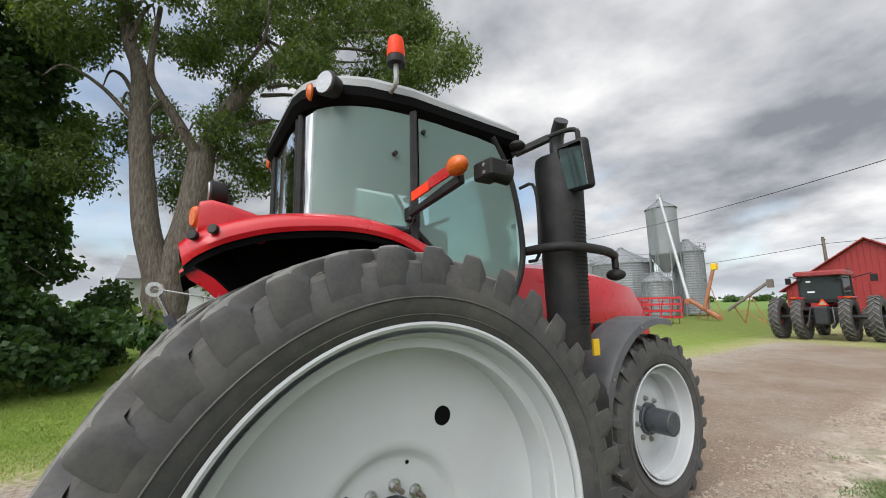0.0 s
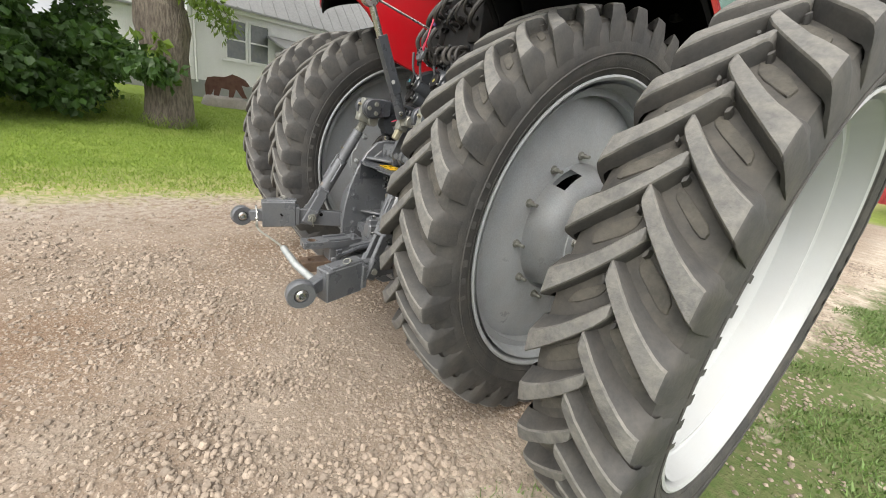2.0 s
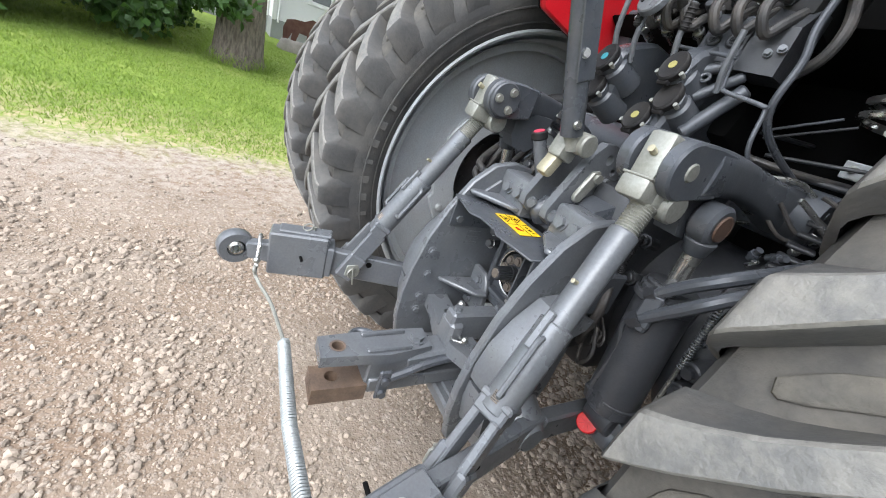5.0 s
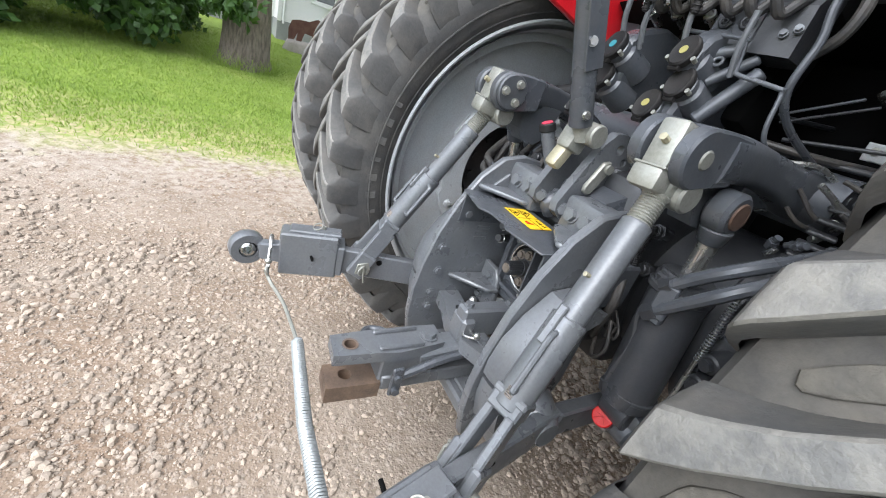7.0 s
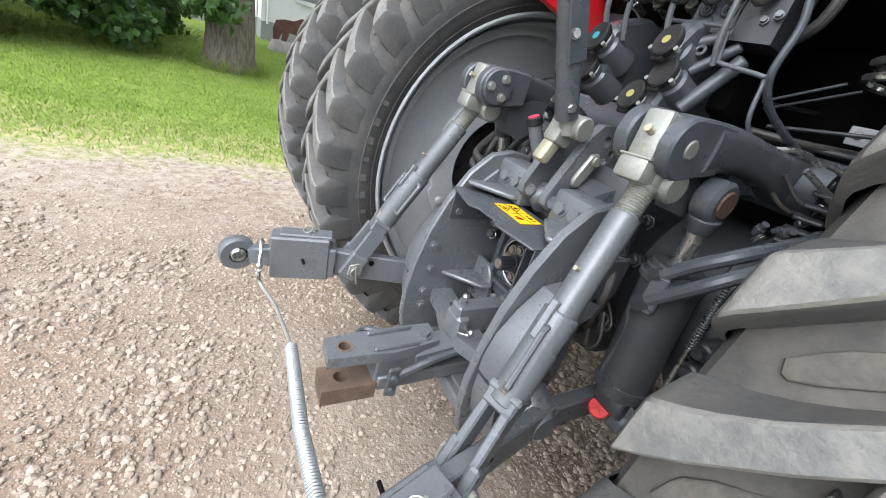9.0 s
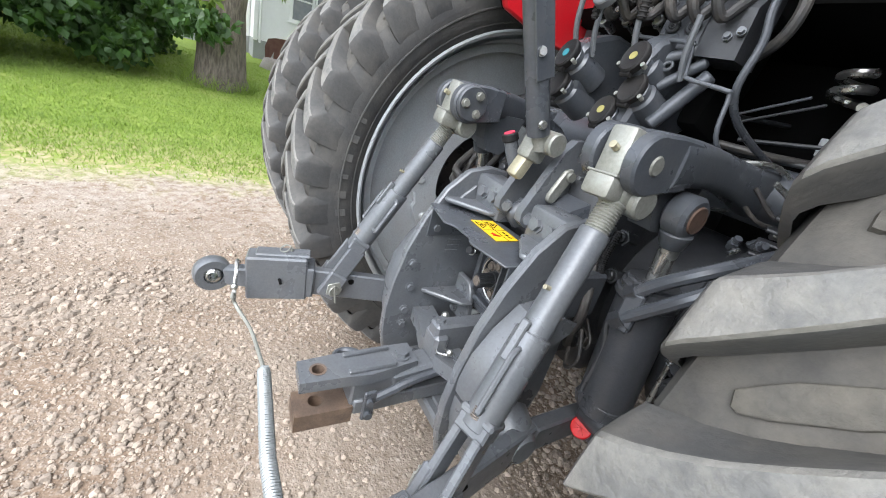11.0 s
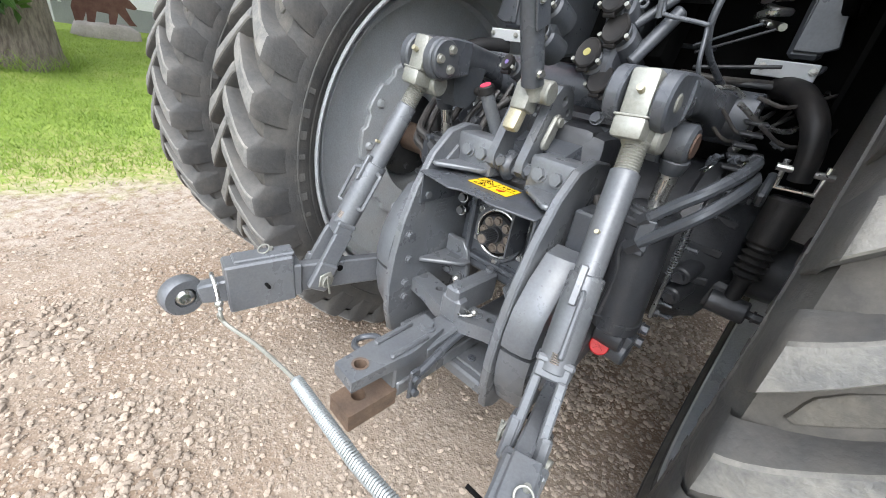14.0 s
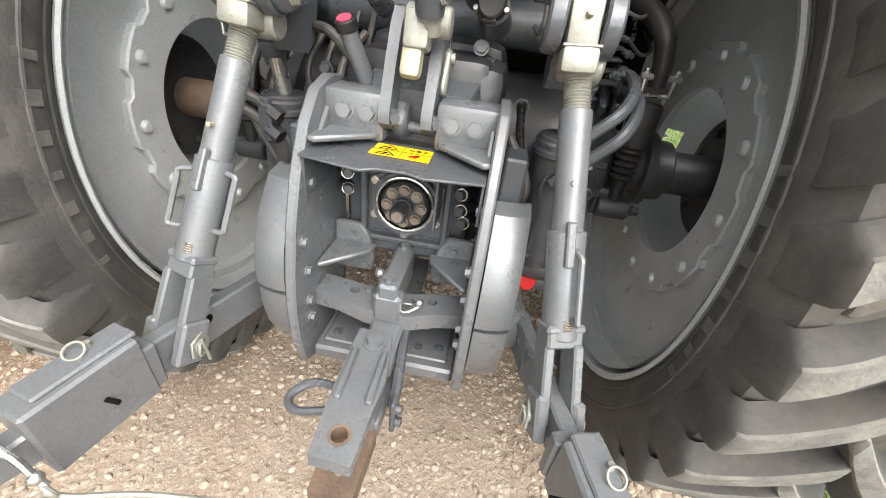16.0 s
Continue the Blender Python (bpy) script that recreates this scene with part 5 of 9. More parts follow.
# front wheels
for s in (1, -1):
    bm = dished_disc([(0.13, -0.01), (0.20, -0.01), (0.26, -0.02), (0.31, -0.05), (0.40, -0.06), (0.425, -0.04)], 48)
    w = part("front_wheel", bm, "wheel_paint", tractor, "white-grey painted front wheel")
    w.matrix_basis = pose(0.82 * s, 2.77, 0.725) @ (Matrix.Identity(4) if s > 0 else FLIP)
    tyre_part(w, r=0.735, rim=0.475, half=0.14, lug=0.04, count=22, start=0.1, wear=20 + s, swing=0.15)
    rim_part(w, 0.475, 0.14, "wheel_paint")
    studs(w, 0.175, -0.01, 8, 0.03, 0.018, "zinc", "zinc", 0.1)
    bm = bmesh.new()
    cyl(bm, (-0.05, 0, 0), (0.02, 0, 0), 0.14, 0.135, 28, 0.005)
    cyl(bm, (0.02, 0, 0), (0.22, 0, 0), 0.105, 0.102, 28, 0.008)
    part("hub", bm, "grey_paint", w, "dark grey planetary hub")
    bm = bmesh.new()
    turn(bm, [(0, -0.2), (0.1, -0.2), (0.13, -0.02), (0, -0.02)], 24)
    bmesh.ops.transform(bm, matrix=WHEEL, verts=bm.verts[:])
    part("steering_knuckle", bm, "cast_dark", w)

    # mudguard over the front tyre
    bm = bmesh.new()
    c = Vector((0, 2.75, 0.75))
    loops = []
    for k in range(15):
        a = radians(196 - k * 8.6)
        d = Vector((0, math.cos(a), math.sin(a)))
        R = 0.87
        prof = [(0.66, 0.0), (0.95, 0.0), (1.00, -0.02), (1.015, -0.07), (1.005, -0.07), (0.985, -0.035), (0.95, -0.02), (0.66, -0.02)]
        loops.append([c + d * (R + h) + Vector((s * x, 0, 0)) for x, h in prof])
    loft(bm, loops)
    mg = part("front_mudguard", bm, "mudguard", tractor, "dark grey plastic front mudguard")
    for a in (190, 150, 110):
        bm = bmesh.new()
        p = c + Vector((0, math.cos(radians(a)), math.sin(radians(a)))) * 0.835 + Vector((s * 1.012, 0, 0))
        cyl(bm, p, p + Vector((0.008 * s, 0, 0)), 0.011, seg=12)
        part("rivet", bm, "zinc", mg)

# hood and front frame
bm = bmesh.new()
prof = [(-0.42, 1.36), (-0.45, 1.55), (-0.44, 1.9), (-0.36, 2.06), (-0.2, 2.12), (0.2, 2.12), (0.36, 2.06), (0.44, 1.9), (0.45, 1.55), (0.42, 1.36)]
loops = []
for y, k, dz in ((1.55, 1.0, 0.02), (2.4, 1.0, 0.0), (3.0, 0.97, -0.06), (3.5, 0.9, -0.16), (3.8, 0.72, -0.34)):
    loops.append([(x * k, y, 1.36 + (z - 1.36 + (dz if z > 1.5 else 0)) * (1 if y < 3.6 else 0.85)) for x, z in prof])
loft(bm, loops)
hood = part("hood", bm, "red_paint", tractor, "glossy red sloping engine hood", 30)
for s in (1, -1):
    bm = bmesh.new()
    for i in range(4):
        box(bm, (s * 0.455, 2.0 + i * 0.11, 1.98), (0.012, 0.075, 0.055), bevel=0.003)
    part("hood_badge", bm, "white_paint", hood, "row of pale plain badge blocks")
    bm = bmesh.new()
    box(bm, (s * 0.456, 2.95, 1.47), (0.012, 0.7, 0.16), bevel=0.004)
    for i in range(4):
        box(bm, (s * 0.462, 2.95, 1.42 + i * 0.035), (0.008, 0.66, 0.012), bevel=0)
    part("side_grille", bm, "black_plastic", hood)
bm = bmesh.new()
box(bm, (0, 2.2, 1.05), (0.62, 3.0, 0.62), bevel=0.03)
box(bm, (0, 3.5, 0.95), (0.5, 0.7, 0.5), bevel=0.03)
part("engine_block", bm, "cast_dark", tractor)
bm = bmesh.new()
cyl(bm, (-0.72, 2.77, 0.72), (0.72, 2.77, 0.72), 0.1, seg=20)
box(bm, (0, 2.77, 0.74), (0.4, 0.34, 0.3), bevel=0.03)
part("front_axle", bm, "cast_dark", tractor)
# battery box and tank by the right front corner of the cab
bm = bmesh.new()
loft(bm, [[(x, y, z) for x, z in ((0.50, 0.66), (1.12, 0.66), (1.15, 0.70), (1.15, 1.10), (1.13, 1.17), (1.04, 1.27), (1.0, 1.285), (0.50, 1.285))] for y in (1.12, 1.13, 1.74, 1.75)])
tank = part("fuel_tank", bm, "black_plastic", tractor, "black plastic tank beside the cab", 30)
bm = bmesh.new()
box(bm, (0.80, 1.105, 1.14), (0.24, 0.05, 0.22), bevel=0.025, seg=2)
box(bm, (0.99, 1.10, 0.86), (0.30, 0.05, 0.30), bevel=0.02, seg=2)
part("battery_cover", bm, "black_plastic", tank)
bm = bmesh.new()
tube(bm, [(1.0, 1.16, 1.295), (1.05, 1.16, 1.285), (1.14, 1.16, 1.19), (1.162, 1.16, 1.10), (1.162, 1.16, 0.78), (1.15, 1.16, 0.60)], 0.014, 8, smooth=4)
part("strap", bm, "black_plastic", tank)
bm = bmesh.new()
beam(bm, (1.160, 1.115, 1.04), (1.160, 1.115, 0.68), 0.022, 0.022, bevel=0.004)
part("strap_rail", bm, "grey_link", tank)
bm = bmesh.new()
box(bm, (0.86, 1.45, 0.56), (0.56, 0.60, 0.16), bevel=0.03)
part("tank_carrier", bm, "black_plastic", tank)
bm = bmesh.new()
box(bm, (1.0, 1.86, 1.42), (0.02, 0.07, 0.12), bevel=0.003)
part("warning_label", bm, "yellow", tractor)

# rear gearbox, axle tubes
bm = bmesh.new()
box(bm, (0, 0.5, 0.98), (0.40, 1.6, 0.66), bevel=0.05, seg=2)
box(bm, (0, -0.30, 1.02), (0.42, 0.34, 0.50), bevel=0.04, seg=2)
box(bm, (0.0, -0.34, 1.20), (0.34, 0.26, 0.16), bevel=0.03, seg=2)
box(bm, (0, 1.4, 0.9), (0.5, 1.2, 0.5), bevel=0.05)
part("gearbox", bm, "cast_dark", tractor, "dark grey cast rear axle housing")
for s in (1, -1):
    bm = bmesh.new()
    t = bmesh.new()
    turn(t, [(0.25, 0.18), (0.25, 0.30), (0.255, 0.40), (0.285, 0.415), (0.285, 0.452), (0.262, 0.456), (0.252, 0.50), (0.225, 0.545), (0.15, 0.58), (0.105, 0.605), (0.098, 0.70), (0.125, 0.705), (0.125, 0.735), (0.085, 0.74), (0.085, 0.80), (0, 0.80)], 44)
    join(bm, t, Matrix.Translation((0, AX_Y, AX_Z)) @ Matrix.Diagonal((s, 1, 1, 1)) @ WHEEL)
    axle_ = part("axle_tube", bm, "cast_dark", tractor)
    for k in range(5):
        a = radians(100 + 22 * k)
        p = Vector((0, AX_Y + 0.256 * math.cos(a), AX_Z + 0.256 * math.sin(a)))
        bm = bmesh.new()
        beam(bm, p + Vector((s * 0.455, 0, 0)), p + Vector((s * 0.545, -0.03 * math.cos(a), -0.03 * math.sin(a))), 0.022, 0.022, bevel=0.004)
        part("housing_rib", bm, "cast_dark", axle_)
    for i in range(16):
        a = 2 * math.pi * (i + 0.5) / 16
        p = Vector((s * 0.452, AX_Y + 0.268 * math.cos(a), AX_Z + 0.268 * math.sin(a)))
        bm = bmesh.new()
        bolt(bm, p, (s, 0, 0), 0.016, 0.014)
        cyl(bm, p, p + Vector((s * 0.045, 0, 0)), 0.0075, seg=8)
        part("flange_bolt", bm, "grey_paint", axle_)
    for k in range(3):
        bm = bmesh.new()
        box(bm, (s * (0.49 + 0.035 * k), AX_Y - 0.155 - 0.005 * k, AX_Z + 0.225 + 0.008 * k), (0.022, 0.09, 0.05), (38, 0, 0), bevel=0.006)
        part("housing_step", bm, "grey_paint", axle_)
    bm = bmesh.new()
    cyl(bm, (s * 0.73, AX_Y, AX_Z), (s * 0.80, AX_Y, AX_Z), 0.105, 0.10, 30, 0.008)
    cyl(bm, (s * 0.80, AX_Y, AX_Z), (s * 0.99, AX_Y, AX_Z), 0.072, seg=26)
    hub_ = part("planetary_hub", bm, "cast_dark" if s > 0 else "worn_steel", tractor, "weathered axle hub")
    for i in range(8):
        a = 2 * math.pi * i / 8
        bm = bmesh.new()
        bolt(bm, (s * 0.7325, AX_Y + 0.105 * math.cos(a), AX_Z + 0.105 * math.sin(a)), (-s, 0, 0), 0.015, 0.018)
        part("hub_bolt", bm, "stud_rust", hub_)
    bm = bmesh.new()
    cyl(bm, (s * 0.975, AX_Y, AX_Z), (s * 0.99, AX_Y, AX_Z), 0.215, seg=44, bevel=0.004)
    plate_ = part("hub_plate", bm, "cast_dark", hub_)
    for i in range(10):
        a = 2 * math.pi * (i + 0.5) / 10
        bm = bmesh.new()
        bolt(bm, (s * 0.975, AX_Y + 0.168 * math.cos(a), AX_Z + 0.168 * math.sin(a)), (-s, 0, 0), 0.016, 0.014)
        part("plate_bolt", bm, "cast_dark", plate_)

# fenders
ARCH = [(-0.755, 2.005), (-0.72, 2.035), (-0.66, 2.07), (-0.57, 2.11), (-0.42, 2.155), (-0.2, 2.185), (0.0, 2.19), (0.2, 2.16), (0.36, 2.095), (0.52, 2.02), (0.66, 1.92)]
FINE = spline([(0, y, z) for y, z in ARCH], 4)
for s in (1, -1):
    fender = None
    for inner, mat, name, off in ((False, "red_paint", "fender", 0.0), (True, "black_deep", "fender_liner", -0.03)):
        bm = bmesh.new()
        loops = []
        for i, (_, y, z) in enumerate(FINE):
            a, b = FINE[max(i - 1, 0)], FINE[min(i + 1, len(FINE) - 1)]
            d = (b - a).normalized()
            n = Vector((0, -d.z, d.y))
            if n.z < 0:
                n = -n
            prof = [(0.52, 0.045), (0.70, 0.05), (0.86, 0.046), (0.96, 0.034), (1.02, 0.010), (1.045, -0.018), (1.052, -0.045)]
            under = [(x - 0.008, h - 0.022) for x, h in prof[::-1]]
            base = Vector((0, y, z))
            loops.append([base + Vector((0, n.y * 0.35, 1.0)) * (h + off) + Vector((s * (x - (0.02 if inner else 0) - 0.10 * max(0.0, (-0.62 - y) / 0.135) ** 2 * max(0.0, (x - 0.6) / 0.45)), 0, 0)) for x, h in prof + under])
        loft(bm, loops)
        ob = part(name, bm, mat, tractor if fender is None else fender, "" if inner else "glossy red rear fender", 30)
        fender = fender or ob
    side_view = [(-0.74, 2.035), (-0.70, 1.985), (-0.60, 1.92), (-0.52, 1.84), (-0.44, 1.70), (-0.20, 1.64), (-0.04, 1.63), (0.05, 1.72), (0.5, 1.85), (0.62, 1.98), (0.36, 2.12), (0, 2.20), (-0.4, 2.155), (-0.62, 2.09)]
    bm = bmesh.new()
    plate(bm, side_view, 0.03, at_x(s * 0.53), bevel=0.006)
    # right panel is blackened for the dark under that fender; left stays red
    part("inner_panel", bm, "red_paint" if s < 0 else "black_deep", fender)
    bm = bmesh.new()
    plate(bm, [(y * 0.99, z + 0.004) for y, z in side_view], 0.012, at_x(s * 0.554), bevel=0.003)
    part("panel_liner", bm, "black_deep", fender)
    bm = bmesh.new()
    loops = []
    for y, x0, x1, top in ((-0.70, 0.85, 0.94, 2.20), (-0.695, 0.83, 0.955, 2.225), (-0.65, 0.815, 0.965, 2.238), (-0.58, 0.80, 0.97, 2.222), (-0.50, 0.78, 0.965, 2.20), (-0.42, 0.76, 0.95, 2.178)):
        low = 2.07
        w, h = (x1 - x0) / 2, (top - low) / 2
        loops.append([(s * (x0 + w + w * math.copysign(abs(math.cos(g)) ** 0.45, math.cos(g))), y, low + h + h * math.copysign(abs(math.sin(g)) ** 0.45, math.sin(g))) for g in (2 * math.pi * q / 24 for q in range(24))])
    loft(bm, loops)
    part("lamp_housing", bm, "red_paint", fender, "", 50)
    bm = bmesh.new()
    t = bmesh.new()
    turn(t, [(0, 0.0), (0.029, 0.0), (0.032, 0.012), (0.027, 0.024), (0, 0.029)], 20)
    join(bm, t, Matrix.Translation((s * 0.905, -0.698, 2.158)) @ Matrix.Rotation(radians(25 * s), 4, "Z") @ Matrix.Rotation(radians(90), 4, "X") @ Matrix.Diagonal((1, 1.5, 1, 1)))
    part("indicator", bm, "amber", fender, "amber rear indicator lens")
    for x, y, z in ((1.035, -0.636, 2.082), (0.995, -0.705, 2.058)):
        bm = bmesh.new()
        cyl(bm, (s * x, y, z), (s * (x + 0.02), y - 0.014, z + 0.004), 0.021, seg=18, bevel=0.003)
        part("button", bm, "black_plastic", fender, "black round push button")
    bm = bmesh.new()
    x = 0.77 if s > 0 else 0.73
    cyl(bm, (s * x, -0.58, 2.31), (s * x, -0.655, 2.31), 0.05, 0.062, 22, 0.006)
    box(bm, (s * x, -0.58, 2.27), (0.02, 0.04, 0.08), bevel=0.003)
    lamp = part("work_lamp", bm, "black_plastic", fender, "black round work lamp")
    bm = bmesh.new()
    cyl(bm, (s * x, -0.656, 2.31), (s * x, -0.662, 2.31), 0.053, seg=22)
    part("lens", bm, "lens", lamp)

# slow vehicle sign behind the seat
bm = bmesh.new()
m = Matrix.Translation((0.50, -0.69, 2.08)) @ Matrix.Rotation(radians(4), 4, "Z") @ XZ
plate(bm, [(-0.11, -0.06), (0.11, -0.06), (0.13, -0.03), (0.02, 0.16), (-0.02, 0.16), (-0.13, -0.03)], 0.006, m, bevel=0.001)
part("slow_vehicle_sign", bm, "orange_red", tractor, "orange triangular reflective sign")

# ---- cab ----
def cab_outline(k=1.0, n=5):
    """Half-plan of the cab walls: straight sides, rounded rear corners."""
    pts = [(0.66, 1.42), (0.80, 1.30), (0.82, 0.44)]
    for i in range(1, n + 1):
        a = radians(90 * i / n)
        pts.append((0.43 + 0.38 * math.cos(a), 0.32 - 0.48 * math.sin(a)))
    return [(x * k, y) for x, y in pts]


half = cab_outline()
right = [(x, y) for x, y in half]
left = [(-x, y) for x, y in half[::-1]]
loop2d = right + left
bm = bmesh.new()
loft(bm, [[(x * k, max(y, y0), z) for x, y in loop2d] for z, k, y0 in ((1.40, 0.66, 0.14), (1.70, 0.80, 0.12), (1.74, 0.84, -0.10), (1.78, 0.90, -0.2))])
# floor body is near-black to hold the deep shade under the cab
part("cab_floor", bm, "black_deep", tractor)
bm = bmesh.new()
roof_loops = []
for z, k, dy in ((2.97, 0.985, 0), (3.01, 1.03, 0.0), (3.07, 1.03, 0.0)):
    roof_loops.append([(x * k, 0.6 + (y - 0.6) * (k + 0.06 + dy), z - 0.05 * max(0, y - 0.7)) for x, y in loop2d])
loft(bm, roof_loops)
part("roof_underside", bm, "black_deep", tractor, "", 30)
bm = bmesh.new()
roof_loops = []
for z, k in ((3.072, 1.02), (3.12, 1.02), (3.17, 0.96), (3.215, 0.84), (3.24, 0.6)):
    roof_loops.append([(x * k, 0.62 + (y - 0.62) * (k + 0.05), z - (0.07 * max(0, y - 0.6))) for x, y in loop2d])
loft(bm, roof_loops)
part("cab_roof", bm, "roof_grey", tractor, "light grey moulded cab roof", 30)


def pane(name, pts, inset=0.0):
    """Curved pane through a strip of (x, y, z0, z1) stations."""
    bm = bmesh.new()
    lo = [bm.verts.new((x, y, z0)) for x, y, z0, z1 in pts]
    hi = [bm.verts.new((x, y, z1)) for x, y, z0, z1 in pts]
    for i in range(len(pts) - 1):
        bm.faces.new((lo[i], lo[i + 1], hi[i + 1], hi[i]))
    ob = part(name, bm, "cab_glass", tractor, "green-tinted cab glass", 60)
    ob.visible_shadow = False
    return ob


for s in (1, -1):
    corner = [(x, y) for x, y in cab_outline(1.0, 8)[2:]]
    pane("quarter_window", [(s * x * (0.995), y, 2.24 if y > 0.2 else 2.28, 2.96) for x, y in corner])
    door = [(0.82, 0.47, 2.16, 2.95), (0.82, 0.60, 2.08, 2.95), (0.82, 0.75, 1.96, 2.94), (0.82, 0.95, 1.82, 2.93), (0.815, 1.12, 1.78, 2.91), (0.81, 1.22, 1.82, 2.75), (0.805, 1.29, 1.95, 2.5), (0.80, 1.33, 2.1, 2.3)]
    pane("door_glass", [(s * x, y, a, b) for x, y, a, b in door])
    bm = bmesh.new()
    beam(bm, (s * 0.825, 0.43, 2.04), (s * 0.80, 0.44, 3.0), 0.05, 0.055, bevel=0.008)
    tube(bm, [(s * 0.825, 0.44, 2.2), (s * 0.825, 0.60, 2.06), (s * 0.825, 0.78, 1.92), (s * 0.825, 0.98, 1.79), (s * 0.82, 1.14, 1.75), (s * 0.815, 1.26, 1.86), (s * 0.81, 1.35, 2.12), (s * 0.81, 1.31, 2.5), (s * 0.81, 1.22, 2.78), (s * 0.81, 1.10, 2.97)], 0.022, 8, smooth=4)
    part("door_frame", bm, "black_plastic", tractor)
    bm = bmesh.new()
    tube(bm, [(s * 0.44, -0.17, 2.2), (s * 0.44, -0.165, 2.98)], 0.022, 8, smooth=0)
    tube(bm, [(s * 0.38, -0.175, 2.2), (s * 0.375, -0.175, 2.98)], 0.014, 8, smooth=0)
    part("rear_post", bm, "black_plastic", tractor)
    for y, z in ((0.30, 2.68), (0.50, 2.86)):
        bm = bmesh.new()
        cyl(bm, (s * 0.80, y, z), (s * 0.84, y, z), 0.014, seg=12)
        part("glass_fixing", bm, "black_plastic", tractor)
    bm = bmesh.new()
    tube(bm, [(s * 0.80, 1.36, 2.62), (s * 0.90, 1.40, 2.63), (s * 0.92, 1.42, 2.45), (s * 0.90, 1.42, 2.10), (s * 0.82, 1.40, 2.06)], 0.013, 8, smooth=3)
    part("grab_handle", bm, "black_plastic", tractor)
pane("rear_window", [(0.43, -0.165, 2.2, 2.96), (0.2, -0.18, 2.2, 2.96), (-0.2, -0.18, 2.2, 2.96), (-0.43, -0.165, 2.2, 2.96)])
pane("windscreen", [(0.66, 1.44, 2.02, 2.93), (0.3, 1.52, 2.02, 2.93), (-0.3, 1.52, 2.02, 2.93), (-0.66, 1.44, 2.02, 2.93)])
bm = bmesh.new()
tube(bm, [(0.82, 0.42, 2.20), (0.74, 0.12, 2.235), (0.60, -0.10, 2.25), (0.43, -0.17, 2.25), (-0.43, -0.17, 2.25), (-0.60, -0.10, 2.25), (-0.74, 0.12, 2.235), (-0.82, 0.42, 2.20)], 0.016, 6, smooth=4)
part("window_seal", bm, "black_plastic", tractor)
# seat and steering column seen through the glass
bm = bmesh.new()
box(bm, (0, 0.45, 2.14), (0.50, 0.50, 0.16), bevel=0.05, seg=2)
box(bm, (0, 0.20, 2.46), (0.48, 0.14, 0.62), (-10, 0, 0), bevel=0.05, seg=2)
box(bm, (0, 0.12, 2.82), (0.26, 0.10, 0.18), bevel=0.04, seg=2)
part("driver_seat", bm, "interior", tractor, "dark grey driver's seat")
bm = bmesh.new()
cyl(bm, (0, 1.25, 2.0), (0, 1.05, 2.42), 0.05, seg=14)
ring(bm, (0, 1.03, 2.44), (0, -0.45, 1), 0.19, 0.015, 28, 8)
part("steering_wheel", bm, "black_plastic", tractor)
bm = bmesh.new()
box(bm, (0.36, 0.65, 2.22), (0.16, 0.6, 0.22), bevel=0.04, seg=2)
part("armrest_console", bm, "interior", tractor)

# roof lamps and beacon
for s in (1, -1):
    bm = bmesh.new()
    cyl(bm, (s * 0.745, -0.04, 3.035), (s * 0.785, -0.125, 3.035), 0.06, 0.075, 24, 0.008)
    lamp = part("roof_lamp", bm, "black_plastic", tractor)
    bm = bmesh.new()
    cyl(bm, (s * 0.7855, -0.126, 3.035), (s * 0.789, -0.133, 3.035), 0.064, seg=24)
    part("lens", bm, "lens", lamp, "clear round lamp lens")
    bm = bmesh.new()
    t = bmesh.new()
    turn(t, [(0, 0.0), (0.03, 0.0), (0.033, 0.012), (0.02, 0.03), (0, 0.034)], 18)
    join(bm, t, Matrix.Translation((s * 0.665, -0.165, 3.02)) @ Matrix.Rotation(radians(90), 4, "X") @ Matrix.Diagonal((1, 1.7, 1, 1)))
    part("roof_indicator", bm, "amber", tractor, "amber indicator lens under the roof")
bm = bmesh.new()
tube(bm, [(0.83, 0.27, 3.07), (0.90, 0.27, 3.09), (0.905, 0.27, 3.15), (0.905, 0.27, 3.22)], 0.016, 8, smooth=3)
bracket = part("beacon_bracket", bm, "roof_grey", tractor)
bm = bmesh.new()
turn(bm, [(0, 0), (0.055, 0), (0.058, 0.03), (0.052, 0.05), (0, 0.05)], 22)
bmesh.ops.translate(bm, vec=(0.905, 0.27, 3.21), verts=bm.verts[:])
beacon = part("beacon_base", bm, "black_plastic", tractor)
bm = bmesh.new()
turn(bm, [(0.054, 0), (0.056, 0.02), (0.048, 0.11), (0.04, 0.125), (0, 0.13)], 22)
bmesh.ops.translate(bm, vec=(0.905, 0.27, 3.26), verts=bm.verts[:])
part("beacon_lens", bm, "orange_red", beacon, "orange-red beacon lens")

